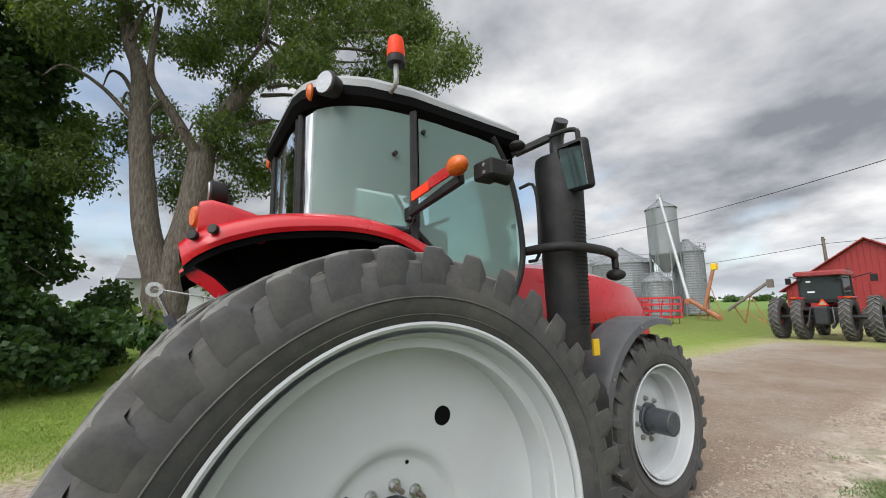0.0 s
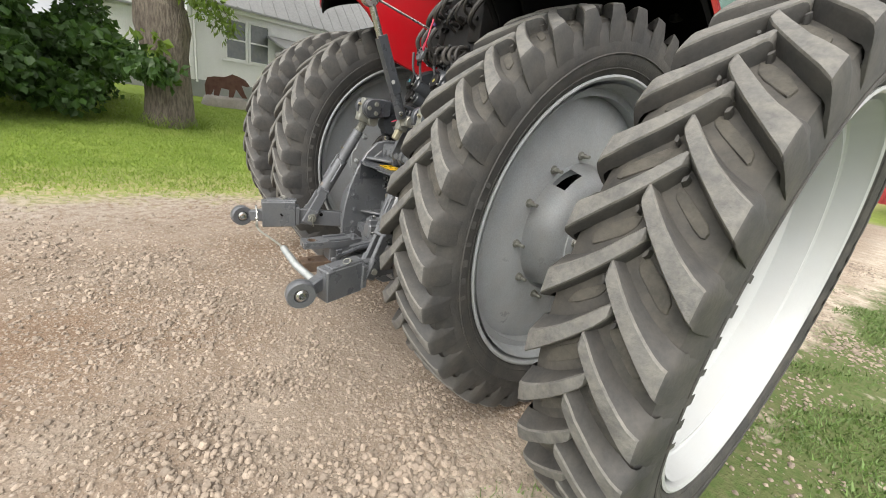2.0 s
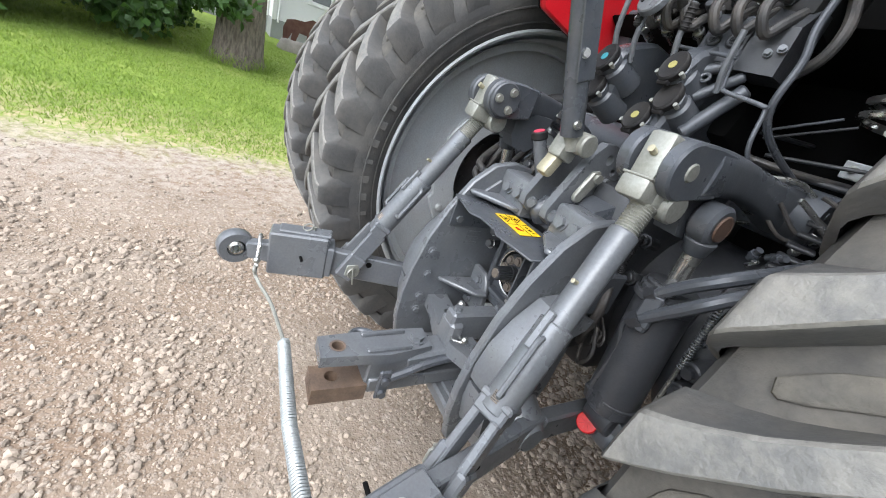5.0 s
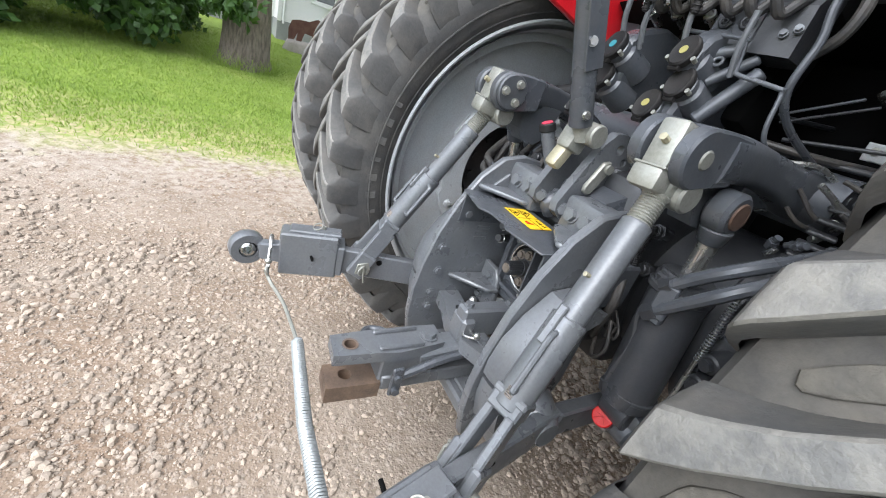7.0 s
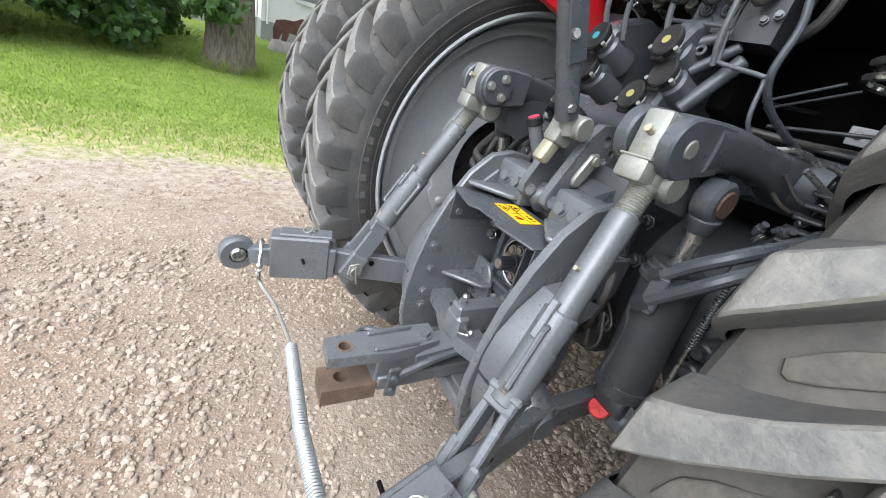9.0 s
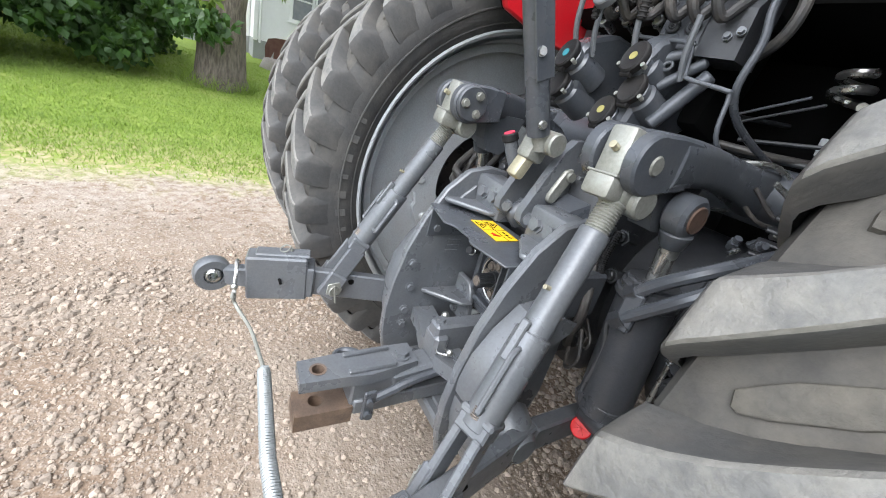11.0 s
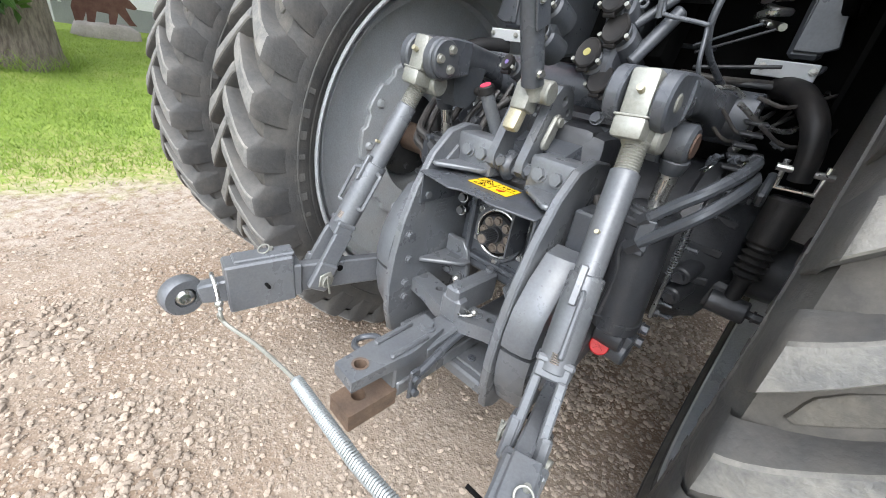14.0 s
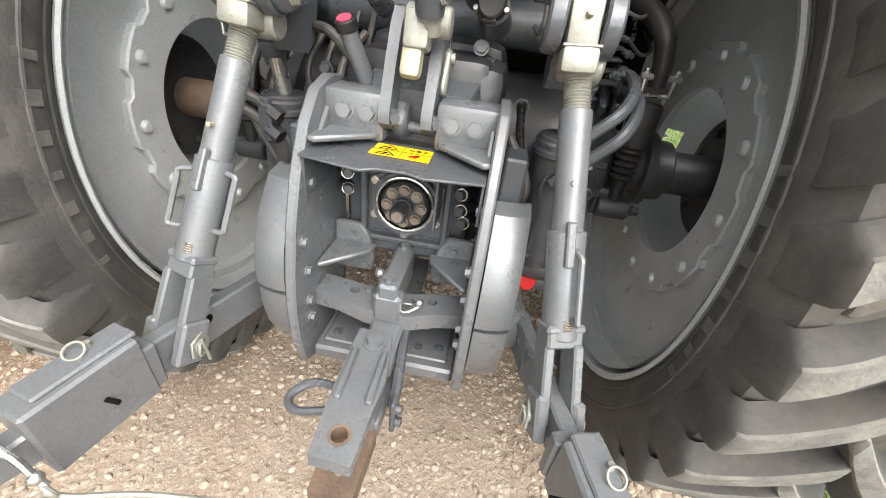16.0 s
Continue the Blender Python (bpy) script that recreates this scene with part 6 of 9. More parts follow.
# side marker arm with reflector and lamp
for s in (1, -1):
    bm = bmesh.new()
    beam(bm, (s * 0.86, 0.37, 2.29), (s * 1.46, 0.33, 2.34), 0.03, 0.036, bevel=0.006, w2=0.035, h2=0.05)
    box(bm, (s * 0.87, 0.38, 2.295), (0.07, 0.06, 0.09), bevel=0.01)
    box(bm, (s * 1.58, 0.40, 2.35), (0.13, 0.10, 0.085), bevel=0.01)
    cyl(bm, (s * 1.58, 0.42, 2.35), (s * 1.60, 0.50, 2.34), 0.045, 0.05, 20, 0.006)
    tube(bm, [(s * 0.95, 0.36, 2.27), (s * 0.93, 0.34, 2.2), (s * 0.86, 0.34, 2.14)], 0.004, 6)
    arm = part("marker_arm", bm, "black_plastic", tractor, "black folding marker arm")
    bm = bmesh.new()
    box(bm, (s * 1.09, 0.322, 2.375), (0.20, 0.012, 0.055), (0, -5 * s, 0), bevel=0.002)
    part("orange_reflector", bm, "orange_red", arm, "orange reflective strip")
    bm = bmesh.new()
    box(bm, (s * 1.30, 0.312, 2.392), (0.22, 0.012, 0.06), (0, -5 * s, 0), bevel=0.002)
    part("red_reflector", bm, "reflex_deep", arm, "red reflective strip")
    bm = bmesh.new()
    t = bmesh.new()
    bmesh.ops.create_uvsphere(t, u_segments=20, v_segments=12, radius=1.0)
    join(bm, t, Matrix.Translation((s * 1.485, 0.285, 2.385)) @ Matrix.Diagonal((0.066, 0.045, 0.048, 1)))
    part("marker_lamp", bm, "amber", arm, "amber oval marker lamp")
    for z in (2.33, 2.365):
        bm = bmesh.new()
        cyl(bm, (s * 1.60, 0.352, z), (s * 1.60, 0.345, z), 0.008, seg=10)
        part("screw", bm, "zinc", arm)

# mirrors
for s in (1, -1):
    bm = bmesh.new()
    tube(bm, [(s * 0.80, 1.30, 2.88), (s * 0.86, 1.34, 2.90), (s * 1.0, 1.46, 2.97), (s * 1.12, 1.54, 3.0), (s * 1.19, 1.57, 2.98), (s * 1.20, 1.57, 2.9)], 0.018, 8, smooth=4)
    beam(bm, (s * 0.82, 1.31, 2.88), (s * 1.02, 1.48, 2.97), 0.05, 0.055, bevel=0.01)
    t = bmesh.new()
    bmesh.ops.create_uvsphere(t, u_segments=14, v_segments=8, radius=1.0)
    join(bm, t, Matrix.Translation((s * 0.86, 1.30, 2.93)) @ Matrix.Diagonal((0.06, 0.06, 0.035, 1)))
    arm = part("mirror_arm", bm, "black_plastic", tractor)
    bm = bmesh.new()
    mm = Matrix.Translation((s * 1.145, 1.59, 2.73)) @ Matrix.Rotation(radians(6 * s), 4, "Z") @ Matrix.Rotation(radians(9), 4, "X")
    box(bm, (0, 0, 0), (0.245, 0.075, 0.37), bevel=0.034, seg=4, m=mm)
    house_ = part("mirror_housing", bm, "black_plastic", arm)
    bm = bmesh.new()
    box(bm, (0, -0.0375, 0), (0.185, 0.004, 0.315), bevel=0.0018, m=mm)
    part("mirror_glass", bm, "mirror", arm, "mirror glass")

# air intake stack and lower handrail
bm = bmesh.new()
t = bmesh.new()
turn(t, [(0, 1.42), (0.145, 1.42), (0.15, 1.46), (0.165, 2.0), (0.185, 2.80), (0.175, 2.86), (0.10, 2.88), (0, 2.88)], 36)
join(bm, t, Matrix.Translation((0.93, 1.66, 0)) @ Matrix.Diagonal((1, 0.95, 1, 1)))
stack = part("exhaust_shroud", bm, "black_plastic", tractor, "black perforated exhaust shroud")
bm = bmesh.new()
for k in range(30):
    for j in range(6):
        a = radians(-22 + j * 9 + (4.5 if k % 2 else 0))
        z = 1.60 + k * 0.028
        r = 0.152 + (z - 1.46) * 0.028
        p = Vector((0.93 + r * math.cos(a), 1.66 + 0.95 * r * math.sin(a), z))
        d = Vector((math.cos(a), math.sin(a), 0))
        cyl(bm, p - d * 0.004, p + d * 0.0004, 0.005, seg=6)
o_ = part("vent_holes", bm, "black_deep", stack)
o_["kind"] = "stuff"
bm = bmesh.new()
tube(bm, [(0.93, 1.66, 2.83), (0.93, 1.66, 2.96), (0.96, 1.64, 3.05), (1.04, 1.60, 3.13)], 0.055, 16, smooth=4)
part("exhaust_pipe", bm, "cast_dark", stack)
bm = bmesh.new()
tube(bm, [(0.80, 1.40, 2.14), (0.95, 1.40, 2.14), (1.10, 1.46, 2.14), (1.165, 1.66, 2.13), (1.14, 1.90, 2.12), (1.07, 2.08, 2.11)], 0.034, 12, smooth=4)
cyl(bm, (1.085, 2.06, 2.12), (1.10, 2.04, 2.0), 0.026, seg=12)
rail = part("stack_bracket", bm, "black_plastic", tractor)
bm = bmesh.new()
t = bmesh.new()
bmesh.ops.create_uvsphere(t, u_segments=18, v_segments=10, radius=1.0)
join(bm, t, Matrix.Translation((1.11, 2.02, 1.955)) @ Matrix.Diagonal((0.075, 0.06, 0.045, 1)))
part("camera_pod", bm, "black_plastic", rail)

# ---- second tractor by the barn ----
def far_tractor():
    t = thing("tractor", "older dark red tractor with four rear wheels parked by the barn", "tractor", at=(-2.32, 21.9, 0))
    for x in (-1.52, -0.74, 0.75, 1.55):
        bm = dished_disc([(0.12, 0.02), (0.25, 0.02), (0.42, -0.03), (0.5, -0.02)], 32)
        w = part("rear_wheel", bm, "red_faded", t, "dark red wheel with worn black tyre")
        w.matrix_basis = pose(x, 0, 0.88)
        tyre_part(w, r=0.90, rim=0.52, half=0.165, lug=0.045, count=22, start=x, wear=int(50 + 10 * x), swing=0.2)
    for s in (-1, 1):
        bm = dished_disc([(0.1, 0.0), (0.3, -0.03), (0.36, 0.0)], 28)
        w = part("front_wheel", bm, "red_faded", t)
        w.matrix_basis = pose(s * 0.8, 2.9, 0.6)
        tyre_part(w, r=0.62, rim=0.38, half=0.15, lug=0.04, count=18, start=0.2, wear=70 + s)
        bm = bmesh.new()
        cyl(bm, (s * 0.3, 0, 0.93), (s * 1.75, 0, 0.93), 0.09, seg=14)
        part("axle_tube", bm, "cast_dark", t)
        bm = bmesh.new()
        box(bm, (s * 0.76, 0.05, 1.72), (0.46, 0.9, 0.10), bevel=0.03)
        box(bm, (s * 0.60, 0.05, 1.45), (0.05, 0.8, 0.5), bevel=0.01)
        f = part("fender", bm, "red_faded", t)
        for x, m in ((0.66, "reflex_red"), (0.86, "amber")):
            bm = bmesh.new()
            box(bm, (s * x, -0.42, 1.74), (0.14, 0.02, 0.07), bevel=0.006)
            part("tail_lamp", bm, m, f)
        bm = bmesh.new()
        tube(bm, [(s * 0.74, 1.3, 2.55), (s * 1.35, 1.25, 2.72)], 0.022, 6, smooth=0)
        arm = part("mirror_arm", bm, "black_plastic", t)
        bm = bmesh.new()
        box(bm, (s * 1.4, 1.25, 2.52), (0.22, 0.05, 0.30), bevel=0.02)
        part("mirror_housing", bm, "black_plastic", arm)
        bm = bmesh.new()
        box(bm, (s * 0.62, -0.22, 2.52), (0.16, 0.06, 0.13), bevel=0.02)
        part("work_lamp", bm, "black_plastic", t)
        bm = bmesh.new()
        beam(bm, (s * 0.42, -0.15, 0.85), (s * 0.40, -0.95, 0.55), 0.07, 0.12, bevel=0.01)
        part("lower_link", bm, "cast_dark", t)
        bm = bmesh.new()
        beam(bm, (s * 0.34, -0.35, 1.35), (s * 0.41, -0.62, 0.68), 0.05, 0.06, bevel=0.01)
        part("lift_link", bm, "cast_dark", t)
    bm = bmesh.new()
    box(bm, (0, 0.5, 1.0), (0.55, 1.6, 0.65), bevel=0.06)
    box(bm, (0, -0.3, 1.0), (0.5, 0.5, 0.75), bevel=0.06)
    box(bm, (0, 2.3, 0.9), (0.5, 2.0, 0.5), bevel=0.05)
    part("gearbox", bm, "cast_dark", t)
    bm = bmesh.new()
    loft(bm, [[(sx * k, y, z) for sx, z in ((-0.42, 1.1), (-0.42, 1.75), (-0.3, 1.9), (0.3, 1.9), (0.42, 1.75), (0.42, 1.1))] for y, k in ((1.5, 1), (3.3, 0.95), (3.5, 0.8))])
    part("hood", bm, "red_faded", t)
    bm = bmesh.new()
    for x in (-0.72, 0.72):
        for y in (-0.1, 1.35):
            beam(bm, (x * 0.96, y, 1.55), (x * 0.93, y * 0.97, 2.66), 0.07, 0.07, bevel=0.01)
        beam(bm, (x * 0.96, -0.1, 1.58), (x * 0.96, 1.35, 1.58), 0.06, 0.12, bevel=0.01)
    box(bm, (0, -0.1, 1.60), (1.42, 0.06, 0.16), bevel=0.01)
    part("cab_frame", bm, "black_plastic", t)
    bm = bmesh.new()
    loft(bm, [[(x * k, 0.62 + y * k, z) for x, y in ((-0.80, -0.85), (-0.70, -0.93), (0.70, -0.93), (0.80, -0.85), (0.80, 0.85), (0.70, 0.93), (-0.70, 0.93), (-0.80, 0.85))] for z, k in ((2.64, 0.95), (2.68, 1.0), (2.80, 1.0), (2.87, 0.9))])
    part("cab_roof", bm, "red_faded", t)
    for c, sz in (((0, -0.11, 2.14), (1.3, 0.01, 1.0)), ((0.68, 0.62, 2.14), (0.01, 1.4, 1.0)), ((-0.68, 0.62, 2.14), (0.01, 1.4, 1.0)), ((0, 1.36, 2.14), (1.3, 0.01, 1.0))):
        bm = bmesh.new()
        box(bm, c, sz, bevel=0)
        part("cab_window", bm, "dark_glass", t).visible_shadow = False
    bm = bmesh.new()
    box(bm, (0, 0.35, 1.9), (0.55, 0.18, 0.85), bevel=0.05)
    box(bm, (0, 0.6, 1.62), (1.3, 1.3, 0.1), bevel=0.02)
    part("driver_seat", bm, "black_deep", t)
    bm = bmesh.new()
    plate(bm, [(-0.16, 0), (0.16, 0), (0.175, 0.025), (0.02, 0.28), (-0.02, 0.28), (-0.175, 0.025)], 0.01, Matrix.Translation((0.05, -0.3, 1.40)) @ XZ, bevel=0)
    sg = part("slow_vehicle_sign", bm, "orange_red", t, "orange triangular sign with pale centre")
    bm = bmesh.new()
    plate(bm, [(-0.115, 0.035), (0.115, 0.035), (0, 0.225)], 0.008, Matrix.Translation((0.05, -0.31, 1.40)) @ XZ, bevel=0)
    part("sign_centre", bm, "brass", sg)
    for x, z, w_ in ((-0.35, 2.42, 0.16), (-0.30, 1.98, 0.24)):
        bm = bmesh.new()
        box(bm, (x, -0.125, z), (w_, 0.004, 0.06), bevel=0)
        part("sticker", bm, "white_paint", t)
    bm = bmesh.new()
    beam(bm, (-0.62, -0.3, 1.28), (0.62, -0.3, 1.28), 0.10, 0.10, bevel=0.01)
    part("hitch_bar", bm, "cast_dark", t)
    bm = bmesh.new()
    cyl(bm, (0.62, 1.55, 1.6), (0.62, 1.55, 3.0), 0.06, seg=12)
    part("exhaust_pipe", bm, "rust", t)


far_tractor()

# ---- rear hitch of the tractor ----
def tp(name, bm, mat, label="", parent=None, sharp=35):
    return part(name, bm, mat, parent or tractor, label, sharp)


# side plates of the hitch frame
OUT = [(-0.44, 1.20), (-0.55, 1.215), (-0.625, 1.195), (-0.69, 1.13), (-0.745, 1.03), (-0.785, 0.92), (-0.81, 0.80), (-0.82, 0.70), (-0.815, 0.60), (-0.79, 0.50), (-0.74, 0.47), (-0.62, 0.47), (-0.50, 0.52),
       (-0.47, 0.66), (-0.47, 0.90), (-0.44, 1.0)]
for s in (1, -1):
    bm = bmesh.new()
    plate(bm, OUT, 0.026, at_x(s * 0.215), bevel=0.005)
    frame_plate = tp("hitch_side_plate", bm, "grey_link", "grey painted curved steel side plate")
    # cast corner block with a level web, bolted at the top of the plate
    bm = bmesh.new()
    box(bm, (s * 0.135, -0.54, 1.138), (0.150, 0.10, 0.115), bevel=0.014, seg=2)
    plate(bm, [(s * 0.205, -0.575), (s * 0.205, -0.685), (s * 0.185, -0.69), (s * 0.075, -0.60), (s * 0.07, -0.575)], 0.014, Matrix.Translation((0, -0.01, 1.102)), bevel=0.004)
    plate(bm, [(-0.585, 1.105), (-0.65, 1.105), (-0.595, 1.155)], 0.012, at_x(s * 0.196), bevel=0.003)
    tp("corner_casting", bm, "grey_link", "", frame_plate)
    for x in (0.155, 0.100):
        bm = bmesh.new()
        bolt(bm, (s * x, -0.589, 1.148), (0, -1, 0.15), 0.019, 0.015)
        tp("bolt", bm, "grey_link", "", frame_plate)
    for y, z in ((-0.70, 1.00), (-0.755, 0.87), (-0.745, 0.78), (-0.75, 0.69), (-0.745, 0.63)):
        bm = bmesh.new()
        bolt(bm, (s * 0.201, y, z), (-s, 0, 0), 0.013, 0.012)
        tp("bolt", bm, "grey_link", "", frame_plate)
    bm = bmesh.new()
    for i in range(3):
        box(bm, (s * 0.2008, -0.62 - 0.001 * i, 0.955 - i * 0.02), (0.003, 0.05, 0.010), bevel=0.001)
    tp("cast_mark", bm, "grey_link", "", frame_plate)
    # bracket with a level web beside the power take-off
    bm = bmesh.new()
    plate(bm, [(s * 0.20, 0.68), (s * 0.20, 0.835), (s * 0.125, 0.835), (s * 0.10, 0.80), (s * 0.085, 0.72), (s * 0.09, 0.68)], 0.022, at_y(-0.555), bevel=0.005)
    plate(bm, [(s * 0.20, -0.56), (s * 0.20, -0.70), (s * 0.19, -0.705), (s * 0.085, -0.60), (s * 0.08, -0.56)], 0.014, Matrix.Translation((0, 0, 0.770)), bevel=0.004)
    plate(bm, [(-0.56, 0.768), (-0.70, 0.768), (-0.56, 0.70)], 0.016, at_x(s * 0.188), bevel=0.004)
    gus = tp("gusset_bracket", bm, "grey_link")
    for x, z in ((0.145, 0.80), (0.11, 0.705), (0.165, 0.705)):
        bm = bmesh.new()
        bolt(bm, (s * x, -0.567, z), (0, -1, 0), 0.013, 0.011)
        tp("bolt", bm, "grey_link", "", gus)
    # sway guard, a curved block outside the plate
    bm = bmesh.new()
    G = [(-0.59, 0.985), (-0.64, 1.006), (-0.695, 0.996), (-0.752, 0.93), (-0.79, 0.86), (-0.805, 0.79), (-0.803, 0.748), (-0.70, 0.736), (-0.695, 0.78), (-0.69, 0.85), (-0.655, 0.92), (-0.60, 0.955)]
    G2 = [(-0.70, 0.722), (-0.800, 0.734), (-0.800, 0.68), (-0.785, 0.61), (-0.745, 0.53), (-0.69, 0.49), (-0.60, 0.50), (-0.64, 0.56), (-0.685, 0.61)]
    loft(bm, [[(s * x, y + e * 0.018, z) for y, z in G] for x, e in ((0.232, 0), (0.26, 0), (0.295, 0.4), (0.315, 1))])
    guard = tp("sway_guard", bm, "grey_link", "grey curved steel sway guard", None, 25)
    bm = bmesh.new()
    loft(bm, [[(s * x, y + e * 0.018, z) for y, z in G2] for x, e in ((0.232, 0), (0.26, 0), (0.295, 0.4), (0.315, 1))])
    tp("lower_guard", bm, "grey_link", "", guard, 25)
    bm = bmesh.new()
    box(bm, (s * 0.262, -0.55, 1.04), (0.055, 0.12, 0.12), bevel=0.006)
    tp("guard_bracket", bm, "grey_paint", "", guard)
    bm = bmesh.new()
    loft(bm, [[(s * x, -0.66 + r * math.cos(a), 0.655 + r * 1.1 * math.sin(a)) for a in (2 * math.pi * i / 14 for i in range(14))] for x, r in ((0.30, 0.075), (0.345, 0.06), (0.385, 0.035))])
    tp("sway_block", bm, "grey_link")

# power take-off
bm = bmesh.new()
box(bm, (-0.015, -0.44, 0.87), (0.34, 0.10, 0.28), bevel=0.02, seg=2)
box(bm, (-0.015, -0.44, 0.735), (0.28, 0.12, 0.05), bevel=0.015)
for s in (-1, 1):
    box(bm, (-0.015 + s * 0.115, -0.495, 0.88), (0.018, 0.05, 0.22), bevel=0.004)
box(bm, (-0.015, -0.49, 0.765), (0.22, 0.05, 0.016), bevel=0.004)
plate(bm, [(-0.15, 0.74), (-0.15, 0.985), (-0.10, 1.0), (0.075, 1.0), (0.125, 0.985), (0.125, 0.74), (0.075, 0.775), (-0.10, 0.775)], 0.05, at_y(-0.47), bevel=0.012)
house_pto = tp("pto_housing", bm, "grey_paint")
house_pto.location = (0.010, -0.038, 0.027)
bm = bmesh.new()
t = bmesh.new()
turn(t, [(0.052, 0), (0.052, 0.02), (0.092, 0.025), (0.096, 0.0), (0.096, -0.02)], 36)
join(bm, t, Matrix.Translation((-0.015, -0.492, 0.885)) @ Matrix.Rotation(radians(90), 4, "X"))
pts = [(0.122 * math.cos(a) * k, 0.122 * math.sin(a) * k) for a, k in ((radians(90 + i * 60), 1.0 if i % 2 else 0.88) for i in range(6))]
plate(bm, pts, 0.012, Matrix.Translation((-0.015, -0.494, 0.885)) @ XZ, bevel=0.003)
tp("pto_flange", bm, "grey_paint", "", house_pto)
bm = bmesh.new()
cyl(bm, (-0.015, -0.494, 0.885), (-0.015, -0.5185, 0.885), 0.077, seg=36)
tp("seal_face", bm, "black_deep", "", house_pto)
bm = bmesh.new()
ring(bm, (-0.015, -0.5195, 0.885), (0, 1, 0), 0.078, 0.0045, 40, 8)
tp("retaining_ring", bm, "steel", "", house_pto)
bm = bmesh.new()
cyl(bm, (-0.015, -0.516, 0.885), (-0.015, -0.528, 0.885), 0.066, 0.062, 30, 0.003)
hub_ = tp("pto_hub", bm, "cast_dark", "dark oily shaft hub", house_pto)
for i in range(8):
    a = 2 * math.pi * i / 8
    bm = bmesh.new()
    bolt(bm, (-0.015 + 0.047 * math.cos(a), -0.528, 0.885 + 0.047 * math.sin(a)), (0, -1, 0), 0.0125, 0.010)
    tp("hub_bolt", bm, "stud_rust", "", hub_)
bm = bmesh.new()
cyl(bm, (-0.015, -0.52, 0.885), (-0.015, -0.55, 0.888), 0.026, seg=20)
tp("shaft_neck", bm, "cast_dark", "", hub_)
bm = bmesh.new()
n = 21
loops = []
for y, k in ((-0.54, 1.0), (-0.596, 1.0), (-0.602, 0.9)):
    loops.append([(-0.015 + (0.0225 if i % 2 else 0.0190) * k * math.cos(2 * math.pi * i / (2 * n)), y, 0.889 + (0.0225 if i % 2 else 0.0190) * k * math.sin(2 * math.pi * i / (2 * n))) for i in range(2 * n)])
loft(bm, loops)
cyl(bm, (-0.015, -0.602, 0.889), (-0.015, -0.6025, 0.889), 0.005, seg=8)
tp("pto_shaft", bm, "cast_dark", "dark oily splined shaft", house_pto, 20)
bm = bmesh.new()
cyl(bm, (-0.015, -0.600, 0.889), (-0.015, -0.6055, 0.889), 0.0165, 0.014, 18)
tp("shaft_tip", bm, "stud_rust", "", house_pto)
for a in (30, 90, 150, 210, 270, 330):
    bm = bmesh.new()
    bolt(bm, (-0.015 + 0.102 * math.cos(radians(a)), -0.50, 0.885 + 0.102 * math.sin(radians(a))), (0, -1, 0), 0.009, 0.009)
    tp("bolt", bm, "steel", "", house_pto)
# electric sockets and couplings beside it
for x, z, a in ((-0.165, 0.975, 1), (-0.165, 0.93, 1), (0.150, 0.965, -1), (0.155, 0.92, -1), (0.165, 0.885, -1)):
    bm = bmesh.new()
    cyl(bm, (x - a * 0.02, -0.50, z - 0.005), (x + a * 0.005, -0.56, z + 0.008), 0.017, 0.015, 14, 0.003)
    c = tp("hose_coupling", bm, "cast_dark")
    bm = bmesh.new()
    cyl(bm, (x + a * 0.005, -0.56, z + 0.008), (x + a * 0.012, -0.585, z + 0.013), 0.014, 0.013, 14, 0.002)
    tp("collar", bm, "cast_dark", "", c)
    bm = bmesh.new()
    ring(bm, (x + a * 0.006, -0.568, z + 0.009), (a * 0.2, -1, 0.2), 0.0155, 0.0022, 18, 6)
    tp("clip_ring", bm, "steel", "", c)

# shield over the shaft, with warning label
bm = bmesh.new()
top = [(-0.205, -0.735), (-0.06, -0.765), (-0.03, -0.745), (0.035, -0.742), (0.07, -0.758), (0.20, -0.738), (0.20, -0.56), (-0.205, -0.56)]
plate(bm, [(x, y) for x, y in top], 0.006, Matrix.Translation((0, -0.005, 1.078)), bevel=0.0015)
shield = tp("pto_shield", bm, "grey_paint", "grey sheet steel shaft shield")
for x, y, z, w, h in ((-0.199, -0.65, 1.025, 0.16, 0.10), (0.196, -0.65, 1.025, 0.16, 0.10), (0.09, -0.60, 0.985, 0.10, 0.175)):
    bm = bmesh.new()
    box(bm, (x, y, z), (0.006, w, h), bevel=0.001)
    tp("shield_side", bm, "grey_paint", "", shield)
lab = bmesh.new()
plate(lab, [(-0.072, -0.672), (0.068, -0.678), (0.066, -0.600), (-0.070, -0.594)], 0.0015, Matrix.Translation((0, 0, 1.0835)), bevel=0)
label_ = tp("warning_label", lab, "yellow", "yellow warning label with black pictograms", shield)
ink = bmesh.new()
zl = 1.0848
box(ink, (-0.001, -0.636, zl), (0.139, 0.0015, 0.0006), bevel=0)
box(ink, (-0.001, -0.636, zl), (0.0015, 0.076, 0.0006), bevel=0)
for cx, cy in ((-0.036, -0.617), (-0.036, -0.655)):
    tri_ = [(cx - 0.022, cy - 0.012), (cx + 0.022, cy - 0.012), (cx, cy + 0.014)]
    for a, b in zip(tri_, tri_[1:] + tri_[:1]):
        beam(ink, (*a, zl), (*b, zl), 0.0028, 0.0006, bevel=0)
    box(ink, (cx, cy - 0.002, zl), (0.010, 0.009, 0.0006), (0, 0, 30), bevel=0)
for k in range(3):
    box(ink, (0.018 + k * 0.016, -0.617, zl), (0.011, 0.005 + 0.004 * (k % 2), 0.0006), (0, 0, 20 * k), bevel=0)
tp("pictogram", ink, "black_deep", "", label_)
red_ink = bmesh.new()
